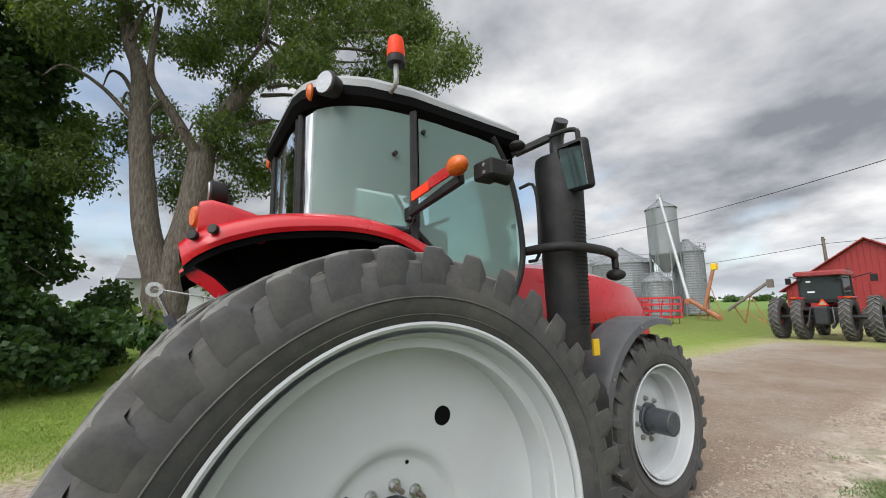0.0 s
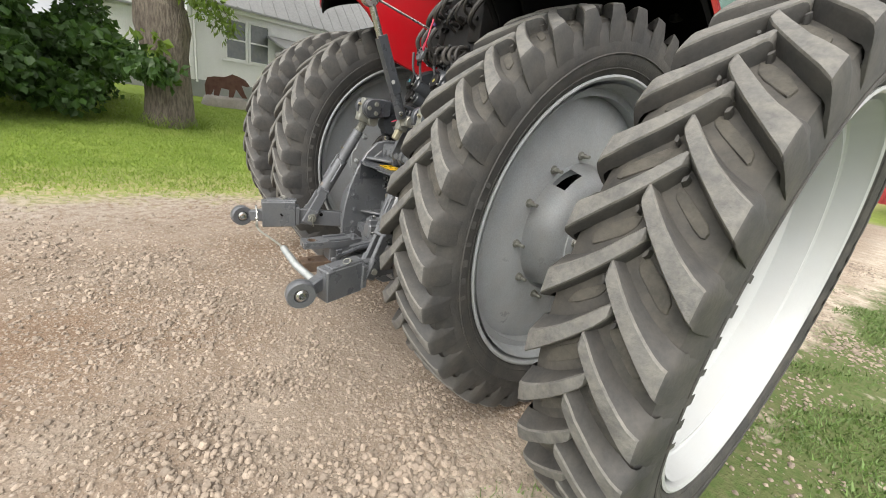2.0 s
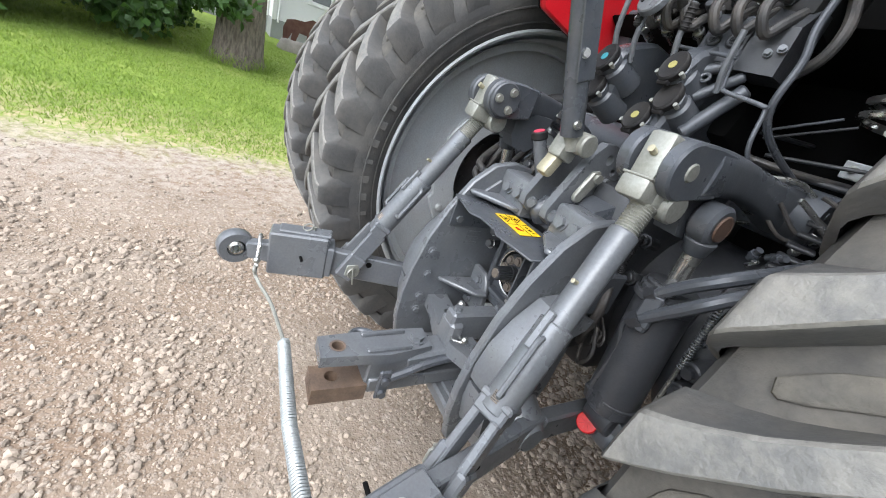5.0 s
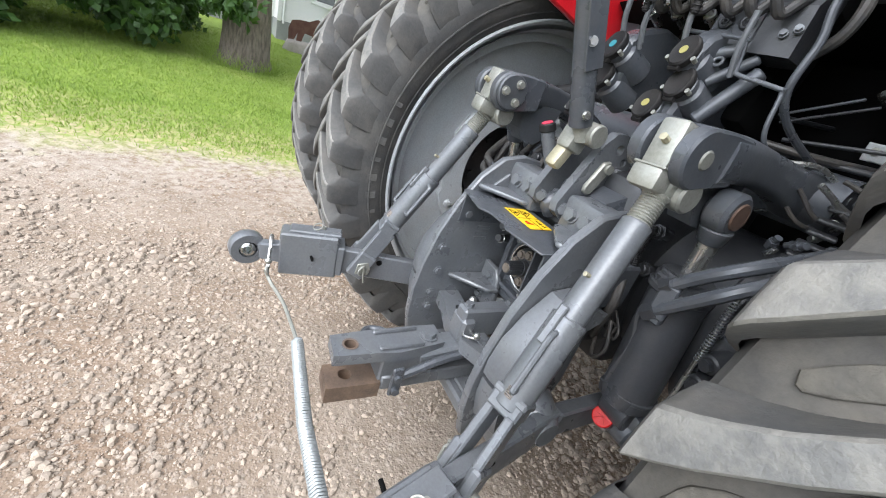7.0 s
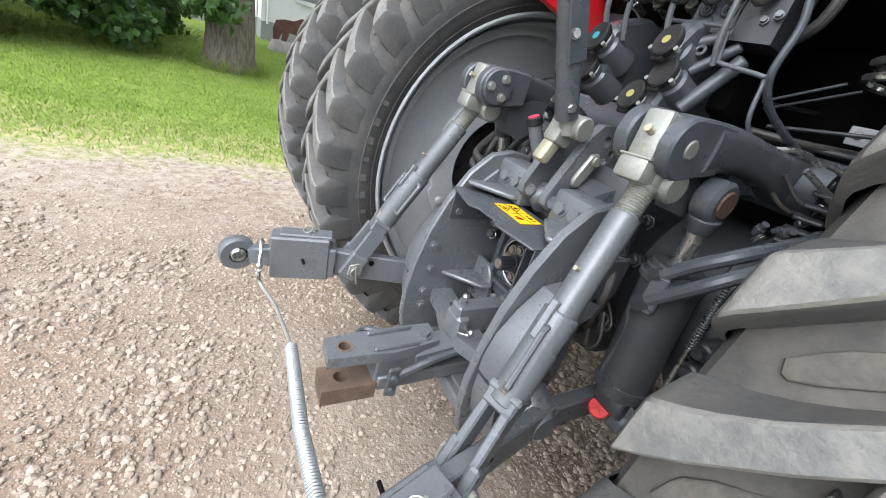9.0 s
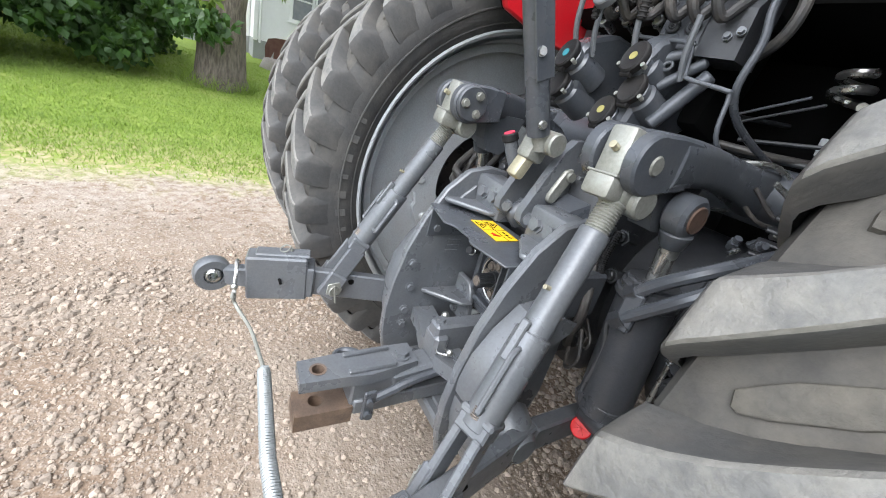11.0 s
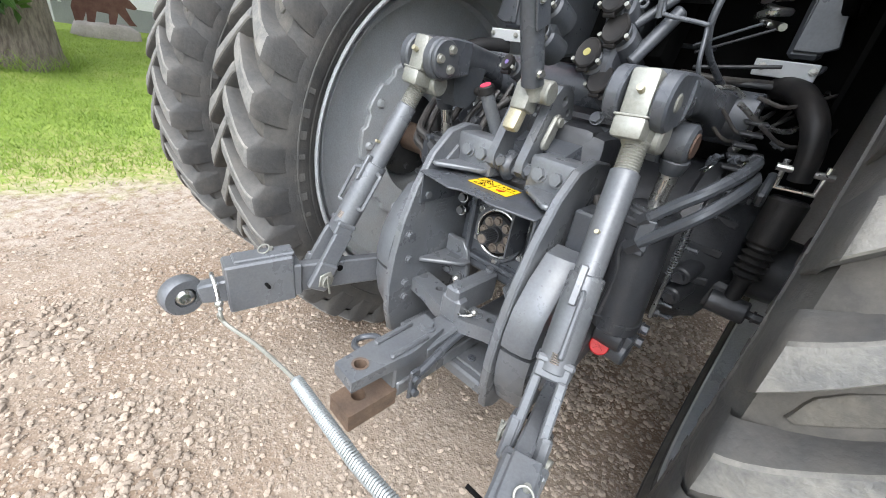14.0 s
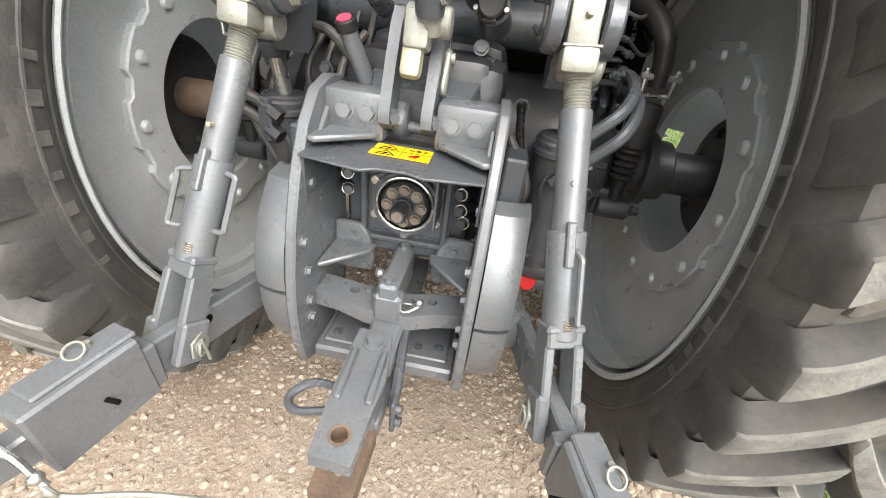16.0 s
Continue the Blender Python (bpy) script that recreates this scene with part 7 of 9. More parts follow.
box(red_ink, (0.030, -0.655, zl), (0.024, 0.010, 0.0006), (0, 0, 25), bevel=0)
box(red_ink, (0.036, -0.655, zl), (0.008, 0.022, 0.0006), (0, 0, -20), bevel=0)
tp("danger_mark", red_ink, "reflex_red", "", label_)

# drawbar support and drawbar
bm = bmesh.new()
plate(bm, [(-0.20, -0.635), (-0.20, -0.715), (-0.13, -0.725), (-0.05, -0.752), (0.06, -0.752), (0.13, -0.722), (0.20, -0.705), (0.20, -0.625), (0.11, -0.640), (0.05, -0.658), (-0.05, -0.658), (-0.11, -0.648)], 0.048, Matrix.Translation((0.0, 0.0, 0.672)), bevel=0.008,
      holes=((-0.10, -0.682, 0.014), (0.115, -0.675, 0.014)))
box(bm, (0.008, -0.655, 0.733), (0.052, 0.205, 0.105), bevel=0.008)
box(bm, (0.008, -0.735, 0.712), (0.075, 0.05, 0.085), bevel=0.010)
cross = tp("drawbar_bridge", bm, "grey_link")
for x, y, z in ((0.008, -0.735, 0.785), (0.008, -0.575, 0.785), (-0.06, -0.68, 0.696), (0.075, -0.69, 0.696)):
    bm = bmesh.new()
    bolt(bm, (x, y, z), (0, 0, 1), 0.014, 0.014)
    tp("bolt", bm, "grey_link", "", cross)
bm = bmesh.new()
tube(bm, [(-0.02, -0.69, 0.742), (-0.025, -0.70, 0.775)], 0.006, 8, smooth=0)
t = bmesh.new()
bmesh.ops.create_uvsphere(t, u_segments=12, v_segments=8, radius=0.013)
join(bm, t, Matrix.Translation((-0.027, -0.70, 0.78)))
tp("pin_knob", bm, "steel", "", cross)
bm = bmesh.new()
tube(bm, [(0.03, -0.74, 0.712), (0.055, -0.755, 0.713), (0.085, -0.74, 0.725), (0.075, -0.725, 0.716), (0.035, -0.722, 0.712)], 0.004, 8, smooth=3)
t = bmesh.new()
bmesh.ops.create_uvsphere(t, u_segments=12, v_segments=8, radius=0.011)
join(bm, t, Matrix.Translation((0.088, -0.735, 0.735)))
tp("lynch_pin", bm, "steel", "bright steel retaining pin", cross)
bm = bmesh.new()
box(bm, (0, -0.63, 0.50), (0.405, 0.24, 0.045), bevel=0.008)
for s in (-1, 1):
    box(bm, (s * 0.115, -0.64, 0.527), (0.13, 0.17, 0.012), bevel=0.004)
step = tp("drawbar_carrier", bm, "grey_link")
for x, y in ((-0.15, -0.69), (-0.10, -0.60), (0.10, -0.60), (0.15, -0.68), (0.09, -0.69)):
    bm = bmesh.new()
    cyl(bm, (x, y, 0.532), (x, y, 0.538), 0.014, seg=14)
    cyl(bm, (x, y, 0.538), (x, y, 0.541), 0.007, seg=6)
    tp("recessed_bolt", bm, "grey_paint", "", step)
bm = bmesh.new()
plate(bm, [(-0.027, -0.985), (0.0705, -0.985), (0.072, -0.95), (0.06, -0.30), (-0.03, -0.30), (-0.028, -0.95)], 0.050, Matrix.Translation((-0.012, 0, 0.556)), bevel=0.005)
drawbar = tp("drawbar", bm, "grey_link", "grey steel drawbar with a rusty bare end")
bm = bmesh.new()
plate(bm, [(-0.023, -1.135), (0.067, -1.140), (0.0705, -0.9855), (-0.027, -0.9855)], 0.054, Matrix.Translation((-0.014, 0, 0.534)), bevel=0.006, holes=((0.022, -1.078, 0.020),))
tp("drawbar_end", bm, "worn_steel", "bare brown rusty end", drawbar)
bm = bmesh.new()
plate(bm, [(-0.020, -1.130), (0.062, -1.136), (0.066, -1.02), (0.072, -0.95), (0.058, -0.86), (0.048, -0.80), (-0.035, -0.80), (-0.035, -0.86), (-0.030, -1.02)], 0.034, Matrix.Translation((-0.010, 0, 0.659)), bevel=0.004, holes=((0.022, -1.083, 0.019),))
box(bm, (0.008, -0.93, 0.606), (0.085, 0.13, 0.095), bevel=0.006)
box(bm, (0.012, -0.80, 0.632), (0.085, 0.16, 0.05), (8, 0, 0), bevel=0.008)
strap = tp("drawbar_strap", bm, "grey_link", "grey clevis strap over the drawbar", drawbar)
bm = bmesh.new()
turn(bm, [(0.0192, -0.0185), (0.0165, -0.0185), (0.0165, 0.0185), (0.0225, 0.0190), (0.0225, 0.0182), (0.0192, 0.0182)], 24, closed=True)
bmesh.ops.translate(bm, vec=(0.012, -1.083, 0.659), verts=bm.verts[:])
tp("pin_bush", bm, "worn_steel", "", strap)
bm = bmesh.new()
plate(bm, [(-0.022, -1.01), (-0.006, -1.01), (-0.012, -0.87), (-0.028, -0.87)], 0.014, Matrix.Translation((-0.010, 0, 0.680)), bevel=0.004)
tp("strap_rib", bm, "grey_link", "", strap)
bm = bmesh.new()
plate(bm, [(0.045, -1.01), (0.061, -1.01), (0.058, -0.87), (0.042, -0.87)], 0.014, Matrix.Translation((-0.010, 0, 0.680)), bevel=0.004)
tp("strap_rib", bm, "grey_link", "", strap)
bm = bmesh.new()
bolt(bm, (0.006, -0.842, 0.677), (0, 0, 1), 0.022, 0.016)
tp("strap_bolt", bm, "grey_link", "", drawbar)
bm = bmesh.new()
tube(bm, [(0.045, -0.62, 0.64), (0.066, -0.80, 0.635), (0.078, -0.90, 0.615), (0.080, -0.95, 0.60)], 0.013, 8, smooth=4)
box(bm, (0.086, -0.955, 0.59), (0.012, 0.035, 0.10), bevel=0.004)
for z in (0.61, 0.565):
    cyl(bm, (0.08, -0.955, z), (0.105, -0.958, z), 0.011, seg=12)
tp("latch", bm, "grey_paint", "", drawbar)
bm = bmesh.new()
tube(bm, [(-0.03, -0.935, 0.61), (-0.11, -0.925, 0.60), (-0.15, -0.945, 0.585), (-0.155, -0.975, 0.58), (-0.12, -0.995, 0.585), (-0.03, -0.985, 0.605)], 0.010, 8, smooth=4)
tp("chain_loop", bm, "grey_paint", "", drawbar)

# lower links
for s in (1, -1):
    bm = bmesh.new()
    beam(bm, (s * 0.30, -0.15, 0.60), (s * 0.345, -0.62, 0.655), 0.045, 0.085, bevel=0.006)
    beam(bm, (s * 0.345, -0.62, 0.655), (s * 0.455, -1.06, 0.675), 0.038, 0.10, bevel=0.005)
    link = tp("lower_link", bm, "grey_link", "grey flat steel lower lift link")
    bm = bmesh.new()
    dx, dz = (0.022, -0.024) if s > 0 else (0.0, 0.0)
    beam(bm, (s * (0.445 + dx * 0.5), -1.025, 0.692 + dz), (s * (0.487 + dx), -1.215, 0.684 + dz), 0.080, 0.160 + dz * 0.4, bevel=0.006)
    tp("hook_housing", bm, "grey_link", "", link)
    bm = one(beam, (s * (0.448 + dx * 0.5), -1.02, 0.774 + dz * 1.2), (s * (0.486 + dx), -1.19, 0.768 + dz * 1.2), 0.060, 0.012, bevel=0.004)
    tp("housing_cap", bm, "grey_link", "", link)
    bm = one(beam, (s * 0.452, -1.00, 0.678 + dz * 0.5), (s * 0.458, -1.03, 0.678 + dz * 0.5), 0.095, 0.115, bevel=0.005)
    tp("housing_collar", bm, "grey_link", "", link)
    bm = bmesh.new()
    beam(bm, (s * 0.487, -1.20, 0.672), (s * 0.525, -1.275, 0.66), 0.045, 0.075, bevel=0.006, h2=0.06)
    t = bmesh.new()
    turn(t, [(0.030, -0.024), (0.055, -0.024), (0.060, -0.016), (0.060, 0.016), (0.055, 0.024), (0.030, 0.024)], 30, closed=True)
    join(bm, t, Matrix.Translation((s * 0.545, -1.315, 0.655)) @ Matrix.Rotation(radians(-8 * s), 4, "Z") @ WHEEL)
    tp("ball_eye", bm, "grey_link", "", link)
    bm = bmesh.new()
    t = bmesh.new()
    turn(t, [(0.016, -0.028), (0.026, -0.022), (0.032, 0), (0.026, 0.022), (0.016, 0.028)], 24, closed=True)
    join(bm, t, Matrix.Translation((s * 0.545, -1.315, 0.655)) @ WHEEL)
    tp("ball", bm, "steel", "bright steel ball bushing", link)
    bm = bmesh.new()
    ring(bm, (s * (0.475 + dx), -1.10, 0.784 + dz * 1.2), (0.2, -0.5, 1), 0.017, 0.0025, 20, 6)
    cyl(bm, (s * (0.47 + dx), -1.08, 0.765 + dz * 1.2), (s * (0.47 + dx), -1.08, 0.788 + dz * 1.2), 0.007, seg=10)
    tp("lynch_pin", bm, "zinc", "", link)
    for y, x in ((-0.88, 0.41), (-1.12, 0.422)):
        bm = bmesh.new()
        cyl(bm, (s * (x - 0.022), y, 0.69), (s * (x + 0.021 if y > -1 else x + 0.10), y, 0.69), 0.011 if y > -1 else 0.005, seg=14)
        tp("pin_hole", bm, "black_deep", "", link)

    # lift link between rock arm and lower link
    top_p, bot_p = Vector((s * 0.324, -0.624, 1.382)), Vector((s * 0.426, -0.952, 0.668))
    d = (bot_p - top_p)
    q = lambda k: top_p + d * k
    bm = bmesh.new()
    cyl(bm, q(0.20), q(0.51) if s > 0 else q(0.48), 0.031, seg=24, bevel=0.003)
    lift = tp("lift_link", bm, "grey_link", "grey adjustable lift link tube")
    bm = bmesh.new()
    k0, k1 = 0.10, 0.215
    m_, ln = along(q(k0), q(k1))
    first = ln * 0.25
    prof = [(0.0, 0.0), (0.024, 0.0), (0.024, first)]
    for i in range(int((ln - first) / 0.006)):
        prof += [(0.0265, first + 0.002 + i * 0.006), (0.0235, first + 0.005 + i * 0.006)]
    t = bmesh.new()
    turn(t, prof + [(0.0235, ln), (0.0, ln)], 20)
    join(bm, t, m_)
    tp("threaded_rod", bm, "zinc", "zinc-plated threaded rod", lift)
    bm = bmesh.new()
    m_, _ = along(q(0.0), q(1.0))
    mb = Matrix.Translation((s * 0.320, -0.660, 1.366)) @ Matrix.Rotation(radians(-9), 4, "X") @ Matrix.Rotation(radians(-4 * s), 4, "Y")
    box(bm, (0, 0, 0.020), (0.058, 0.080, 0.096), bevel=0.010, seg=2, m=mb)
    box(bm, (0, -0.006, -0.046), (0.066, 0.088, 0.046), bevel=0.010, seg=2, m=mb)
    box(bm, (0, -0.005, -0.024), (0.068, 0.089, 0.005), bevel=0.0015, m=mb)
    cyl(bm, q(0.085), q(0.118), 0.034, 0.029, 20, 0.004)
    cyl(bm, q(0.118), q(0.130), 0.029, 0.027, 20, 0.003)
    cyl(bm, (s * 0.328 - 0.030, -0.628, 1.312), (s * 0.328 + 0.052, -0.628, 1.312), 0.034, seg=22, bevel=0.005)
    clev = tp("clevis_block", bm, "zinc", "pale zinc-plated clevis block", lift)
    bm = bmesh.new()
    cyl(bm, (s * 0.322, -0.698, 1.396), (s * 0.322, -0.712, 1.402), 0.0075, seg=8)
    tp("grease_nipple", bm, "brass", "", lift)
    bm = bmesh.new()
    cyl(bm, q(0.36) + Vector((s * 0.0, -0.03, 0.0)), q(0.36) + Vector((0, -0.047, 0.006)), 0.005, seg=8)
    tp("grease_nipple", bm, "brass", "", lift)
    bm = bmesh.new()
    a0, a1 = (0.49, 0.765) if s > 0 else (0.46, 0.745)
    cyl(bm, q(a0), q(a1), 0.038, seg=24, bevel=0.003)
    beam(bm, q(a0 - 0.03) + Vector((0, -0.036, 0.01)), q(a0 + 0.08) + Vector((0, -0.038, 0.01)), 0.018, 0.016, bevel=0.003)
    tp("sleeve", bm, "grey_link", "", lift)
    bm = bmesh.new()
    for i in range(5):
        ring(bm, q(a1 - 0.060 + 0.006 * i) + Vector((0.006, -0.028, 0.008)), d, 0.011, 0.0018, 14, 6)
    tp("thread_window", bm, "stud_rust", "", lift)
    bm = bmesh.new()
    sides = ((0.0, 0.045), (0.0, -0.045)) if s < 0 else ((0.045, -0.02),)
    for k, (ux, uy) in enumerate(sides):
        u = Vector((0.018, -0.044, 0)) if s > 0 else (Vector((0.046, -0.01, 0)) if k == 0 else Vector((-0.052, -0.01, 0)))
        w = u * 1.28
        hi, lo = (0.49, 0.65) if s < 0 else (0.515, 0.685)
        bm = bmesh.new()
        tube(bm, [q(hi) + u * 0.75, q(hi + 0.005) + w, q(hi + 0.03) + w * 1.02, q(lo - 0.03) + w * 1.02, q(lo - 0.005) + w, q(lo) + u * 0.75], 0.0065, 8, smooth=3)
        tp("loop_handle", bm, "grey_link", "", lift)
    # fork at the lower end
    for e in (-1, 1):
        bm = bmesh.new()
        beam(bm, q(0.77) + Vector((e * 0.027, -0.002, 0)), q(1.00) + Vector((e * 0.031, -0.004, 0)), 0.021, 0.058, bevel=0.004)
        beam(bm, q(0.915) + Vector((e * 0.036, -0.004, 0)), q(1.045) + Vector((e * 0.038, -0.004, 0)), 0.027, 0.066, bevel=0.006)
        tp("fork_cheek", bm, "grey_link", "", lift)
    bm = bmesh.new()
    beam(bm, q(0.728) + Vector((0, -0.002, 0)), q(0.785) + Vector((0, -0.002, 0)), 0.075, 0.058, bevel=0.005)
    beam(bm, q(0.722) + Vector((0, -0.002, 0)), q(0.745) + Vector((0, -0.002, 0)), 0.082, 0.064, bevel=0.005)
    tp("fork", bm, "grey_link", "", lift)
    bm = bmesh.new()
    c = q(0.99)
    cyl(bm, c + Vector((-0.062, 0, 0)), c + Vector((0.062, 0, 0)), 0.015, seg=14)
    k = -s
    plate(bm, [(-0.025, -0.018), (0.022, -0.024), (0.03, 0.0), (0.018, 0.028), (-0.02, 0.022)], 0.006, Matrix.Translation(c + Vector((k * 0.056, 0, 0))) @ YZ, bevel=0.001)
    ring(bm, c + Vector((k * 0.064, 0, -0.004)), (1, 0.3, 0), 0.017, 0.0035, 18, 6)
    tube(bm, [c + Vector((k * 0.066, 0, 0.02)), c + Vector((k * 0.068, 0.006, -0.03)), c + Vector((k * 0.066, 0.010, -0.05))], 0.004, 6, smooth=2)
    tp("link_pin", bm, "zinc", "zinc-plated pin with spring clip", lift)

# rock shaft with lift arms
bm = bmesh.new()
cyl(bm, (-0.46, -0.17, 1.36), (0.46, -0.17, 1.36), 0.072, seg=28)
tp("rock_shaft", bm, "grey_paint")
for s in (1, -1):
    loops = []
    stations = ((-0.105, 1.358, 0.10, 0.075, 0.385), (-0.14, 1.358, 0.128, 0.084, 0.382), (-0.20, 1.360, 0.122, 0.082, 0.376), (-0.27, 1.372, 0.098, 0.074, 0.366), (-0.35, 1.387, 0.084, 0.072, 0.356), (-0.44, 1.396, 0.086, 0.082, 0.345), (-0.52, 1.396, 0.098, 0.110, 0.332), (-0.585, 1.390, 0.106, 0.124, 0.327))
    fine = list(zip(spline([st[:3] for st in stations], 4), spline([(st[3], st[4], 0) for st in stations], 4)))
    for (y, zc, h), (w, xo, _) in fine:
        loops.append([(s * xo + w / 2 * math.copysign(abs(math.cos(g)) ** 0.5, math.cos(g)), y, zc + h / 2 * math.copysign(abs(math.sin(g)) ** 0.5, math.sin(g))) for g in (2 * math.pi * k / 24 for k in range(24))])
    bm = bmesh.new()
    loft(bm, loops)
    for e in (-1, 1):
        C = Vector((s * 0.318 + e * 0.048, 0, 0))
        pts = [(-0.53, 1.440), (-0.60, 1.442)] + [(-0.653 + 0.058 * math.cos(a), 1.382 + 0.058 * math.sin(a)) for a in (radians(82 + 15 * i) for i in range(15))] + [(-0.60, 1.334), (-0.53, 1.346)]
        plate(bm, pts, 0.032, Matrix.Translation(C) @ YZ, bevel=0.005)
    loft(bm, [[(s * x, y, z) for y, z in ((-0.40, 1.37), (-0.555, 1.37), (-0.548, 1.285), (-0.525, 1.248), (-0.47, 1.240), (-0.43, 1.268))] for x in (0.292, 0.350)])
    arm = tp("lift_arm", bm, "grey_paint", "thick grey cast lift arm", None, 26)
    bm = bmesh.new()
    c = Vector((s * 0.318, -0.653, 1.384))
    cyl(bm, c + Vector((-0.067, 0, 0)), c + Vector((0.067, 0, 0)), 0.019, seg=18, bevel=0.003)
    pin = tp("arm_pin", bm, "zinc", "", arm)
    if s < 0:
        bm = bmesh.new()
        cyl(bm, c + Vector((0.062, 0, 0)), c + Vector((0.078, 0, 0)), 0.052, seg=24, bevel=0.004)
        tp("pin_cap", bm, "grey_paint", "", arm)
        for a in (60, 180, 300):
            bm = bmesh.new()
            bolt(bm, c + Vector((0.078, 0.03 * math.cos(radians(a)), 0.03 * math.sin(radians(a)))), (1, 0, 0), 0.011, 0.012)
            tp("cap_bolt", bm, "zinc", "", arm)
    # lift ram: barrel, rod and rod eye
    bm = bmesh.new()
    base_, top_ = Vector((s * 0.388, -0.425, 0.745)), Vector((s * 0.374, -0.455, 1.128))
    cyl(bm, base_, top_, 0.068, 0.066, 32, 0.006)
    ram = tp("lift_ram", bm, "cast_mid", "dark grey hydraulic lift ram", None, 30)
    for c0, c1, rr in ((base_ + Vector((0, 0, 0.03)), base_ + Vector((0, 0, 0.045)), 0.071), (top_ - Vector((0, 0, 0.045)), top_ - Vector((0, 0, 0.025)), 0.072), (top_ - Vector((0, 0, 0.012)), top_ + Vector((0, 0, 0.006)), 0.060)):
        bm = bmesh.new()
        cyl(bm, c0, c1, rr, seg=32, bevel=0.004)
        tp("ram_collar", bm, "cast_mid", "", ram)
    bm = bmesh.new()
    cyl(bm, base_ + Vector((-0.035, 0, -0.03)), base_ + Vector((0.05, 0, -0.03)), 0.045, seg=22, bevel=0.005)
    tp("ram_base", bm, "cast_mid", "", ram)
    bm = bmesh.new()
    cyl(bm, top_, (s * 0.382, -0.480, 1.27), 0.021, seg=20)
    tp("ram_rod", bm, "steel", "polished chrome ram rod", ram)
    bm = bmesh.new()
    cyl(bm, (s * 0.355, -0.486, 1.298), (s * 0.408, -0.486, 1.298), 0.047, seg=28, bevel=0.008)
    cyl(bm, (s * 0.382, -0.484, 1.262), (s * 0.381, -0.478, 1.225), 0.034, 0.026, 18, 0.003)
    tp("rod_eye", bm, "grey_paint", "", ram)
    bm = bmesh.new()
    cyl(bm, (s * 0.30, -0.486, 1.298), (s * 0.412, -0.486, 1.298), 0.024, seg=18)
    ring(bm, (s * 0.409, -0.486, 1.298), (1, 0, 0), 0.026, 0.004, 20, 6)
    tp("eye_pin", bm, "rust", "", ram)
    for i, (p0, p1, p2) in enumerate((((0.350, -0.530, 1.085), (0.455, -0.515, 1.145), (0.60, -0.235, 1.275)), ((0.355, -0.532, 1.035), (0.475, -0.505, 1.105), (0.63, -0.20, 1.235)))):
        bm = bmesh.new()
        f3 = lambda p: Vector((s * p[0], p[1], p[2]))
        way = [f3(p0), f3(p0).lerp(f3(p1), 0.6), f3(p1), f3(p1).lerp(f3(p2), 0.5) + Vector((s * 0.012, 0, 0.01)), f3(p2)]
        if s > 0:
            way = [Vector(p) for p in (((0.372, -0.524, 1.10), (0.428, -0.525, 1.165), (0.479, -0.512, 1.216), (0.512, -0.44, 1.255), (0.522, -0.34, 1.275), (0.508, -0.235, 1.275)),
                                       ((0.365, -0.526, 1.025), (0.445, -0.535, 1.115), (0.494, -0.535, 1.172), (0.528, -0.46, 1.22), (0.536, -0.36, 1.243), (0.512, -0.275, 1.243)))[i]]
            p0, p1 = way[0], way[1]
        tube(bm, way, 0.015, 10, smooth=4)
        tp("steel_pipe", bm, "grey_paint" if s > 0 else "hose", "", ram)
        bm = bmesh.new()
        cyl(bm, f3(p0), f3(p0).lerp(f3(p1), 0.28), 0.021, seg=6)
        tp("pipe_union", bm, "cast_dark", "", ram)
        if s > 0:
            bm = one(cyl, way[-1], way[-2].lerp(way[-1], 0.6), 0.021, seg=6)
            tp("pipe_union", bm, "cast_dark", "", ram)
    bm = bmesh.new()
    box(bm, (s * 0.392, -0.512, 1.075), (0.026, 0.046, 0.115), (0, 0, 12 * s), bevel=0.005)
    box(bm, (s * 0.392, -0.534, 1.075), (0.040, 0.010, 0.085), (0, 0, 12 * s), bevel=0.004)
    tp("pipe_clamp", bm, "grey_paint", "", ram)
    bm = bmesh.new()
    tube(bm, [(s * 0.355, -0.505, 1.04), (s * 0.345, -0.505, 1.0), (s * 0.36, -0.495, 0.93), (s * 0.35, -0.485, 0.78), (s * 0.36, -0.46, 0.74)], 0.009, 8, smooth=4)
    cyl(bm, (s * 0.352, -0.486, 0.79), (s * 0.356, -0.475, 0.755), 0.017, seg=6)
    tp("feed_pipe", bm, "cast_mid", "", ram)

# round red reflector under the right ram
bm = bmesh.new()
rc, rd = Vector((0.383, -0.462, 0.676)), Vector((0.22, -0.80, 0.55)).normalized()
ru = rd.orthogonal().normalized()
rw = rd.cross(ru)
cyl(bm, rc - rd * 0.022, rc, 0.030, 0.029, 26, 0.003)
refl = tp("reflector", bm, "reflex_red", "round red reflector")
bm = bmesh.new()
for i in range(8):
    a = 2 * math.pi * i / 8
    beam(bm, rc + rd * 0.0006, rc + rd * 0.0006 + (ru * math.cos(a) + rw * math.sin(a)) * 0.023, 0.0012, 0.0012, bevel=0)
tp("reflector_ribs", bm, "reflex_deep", "", refl)
bm = bmesh.new()
box(bm, (0.410, -0.40, 0.690), (0.085, 0.06, 0.10), (0, 14, 0), bevel=0.014, seg=2)
cyl(bm, (0.355, -0.405, 0.662), (0.455, -0.405, 0.658), 0.040, seg=22, bevel=0.006)
cyl(bm, (0.395, -0.39, 0.665), (0.380, -0.448, 0.664), 0.034, 0.030, 20, 0.004)
for k in range(2):
    bolt(bm, (0.455, -0.37, 0.70 + k * 0.05), (1, 0, 0), 0.016, 0.02)
tp("ram_foot", bm, "grey_paint")
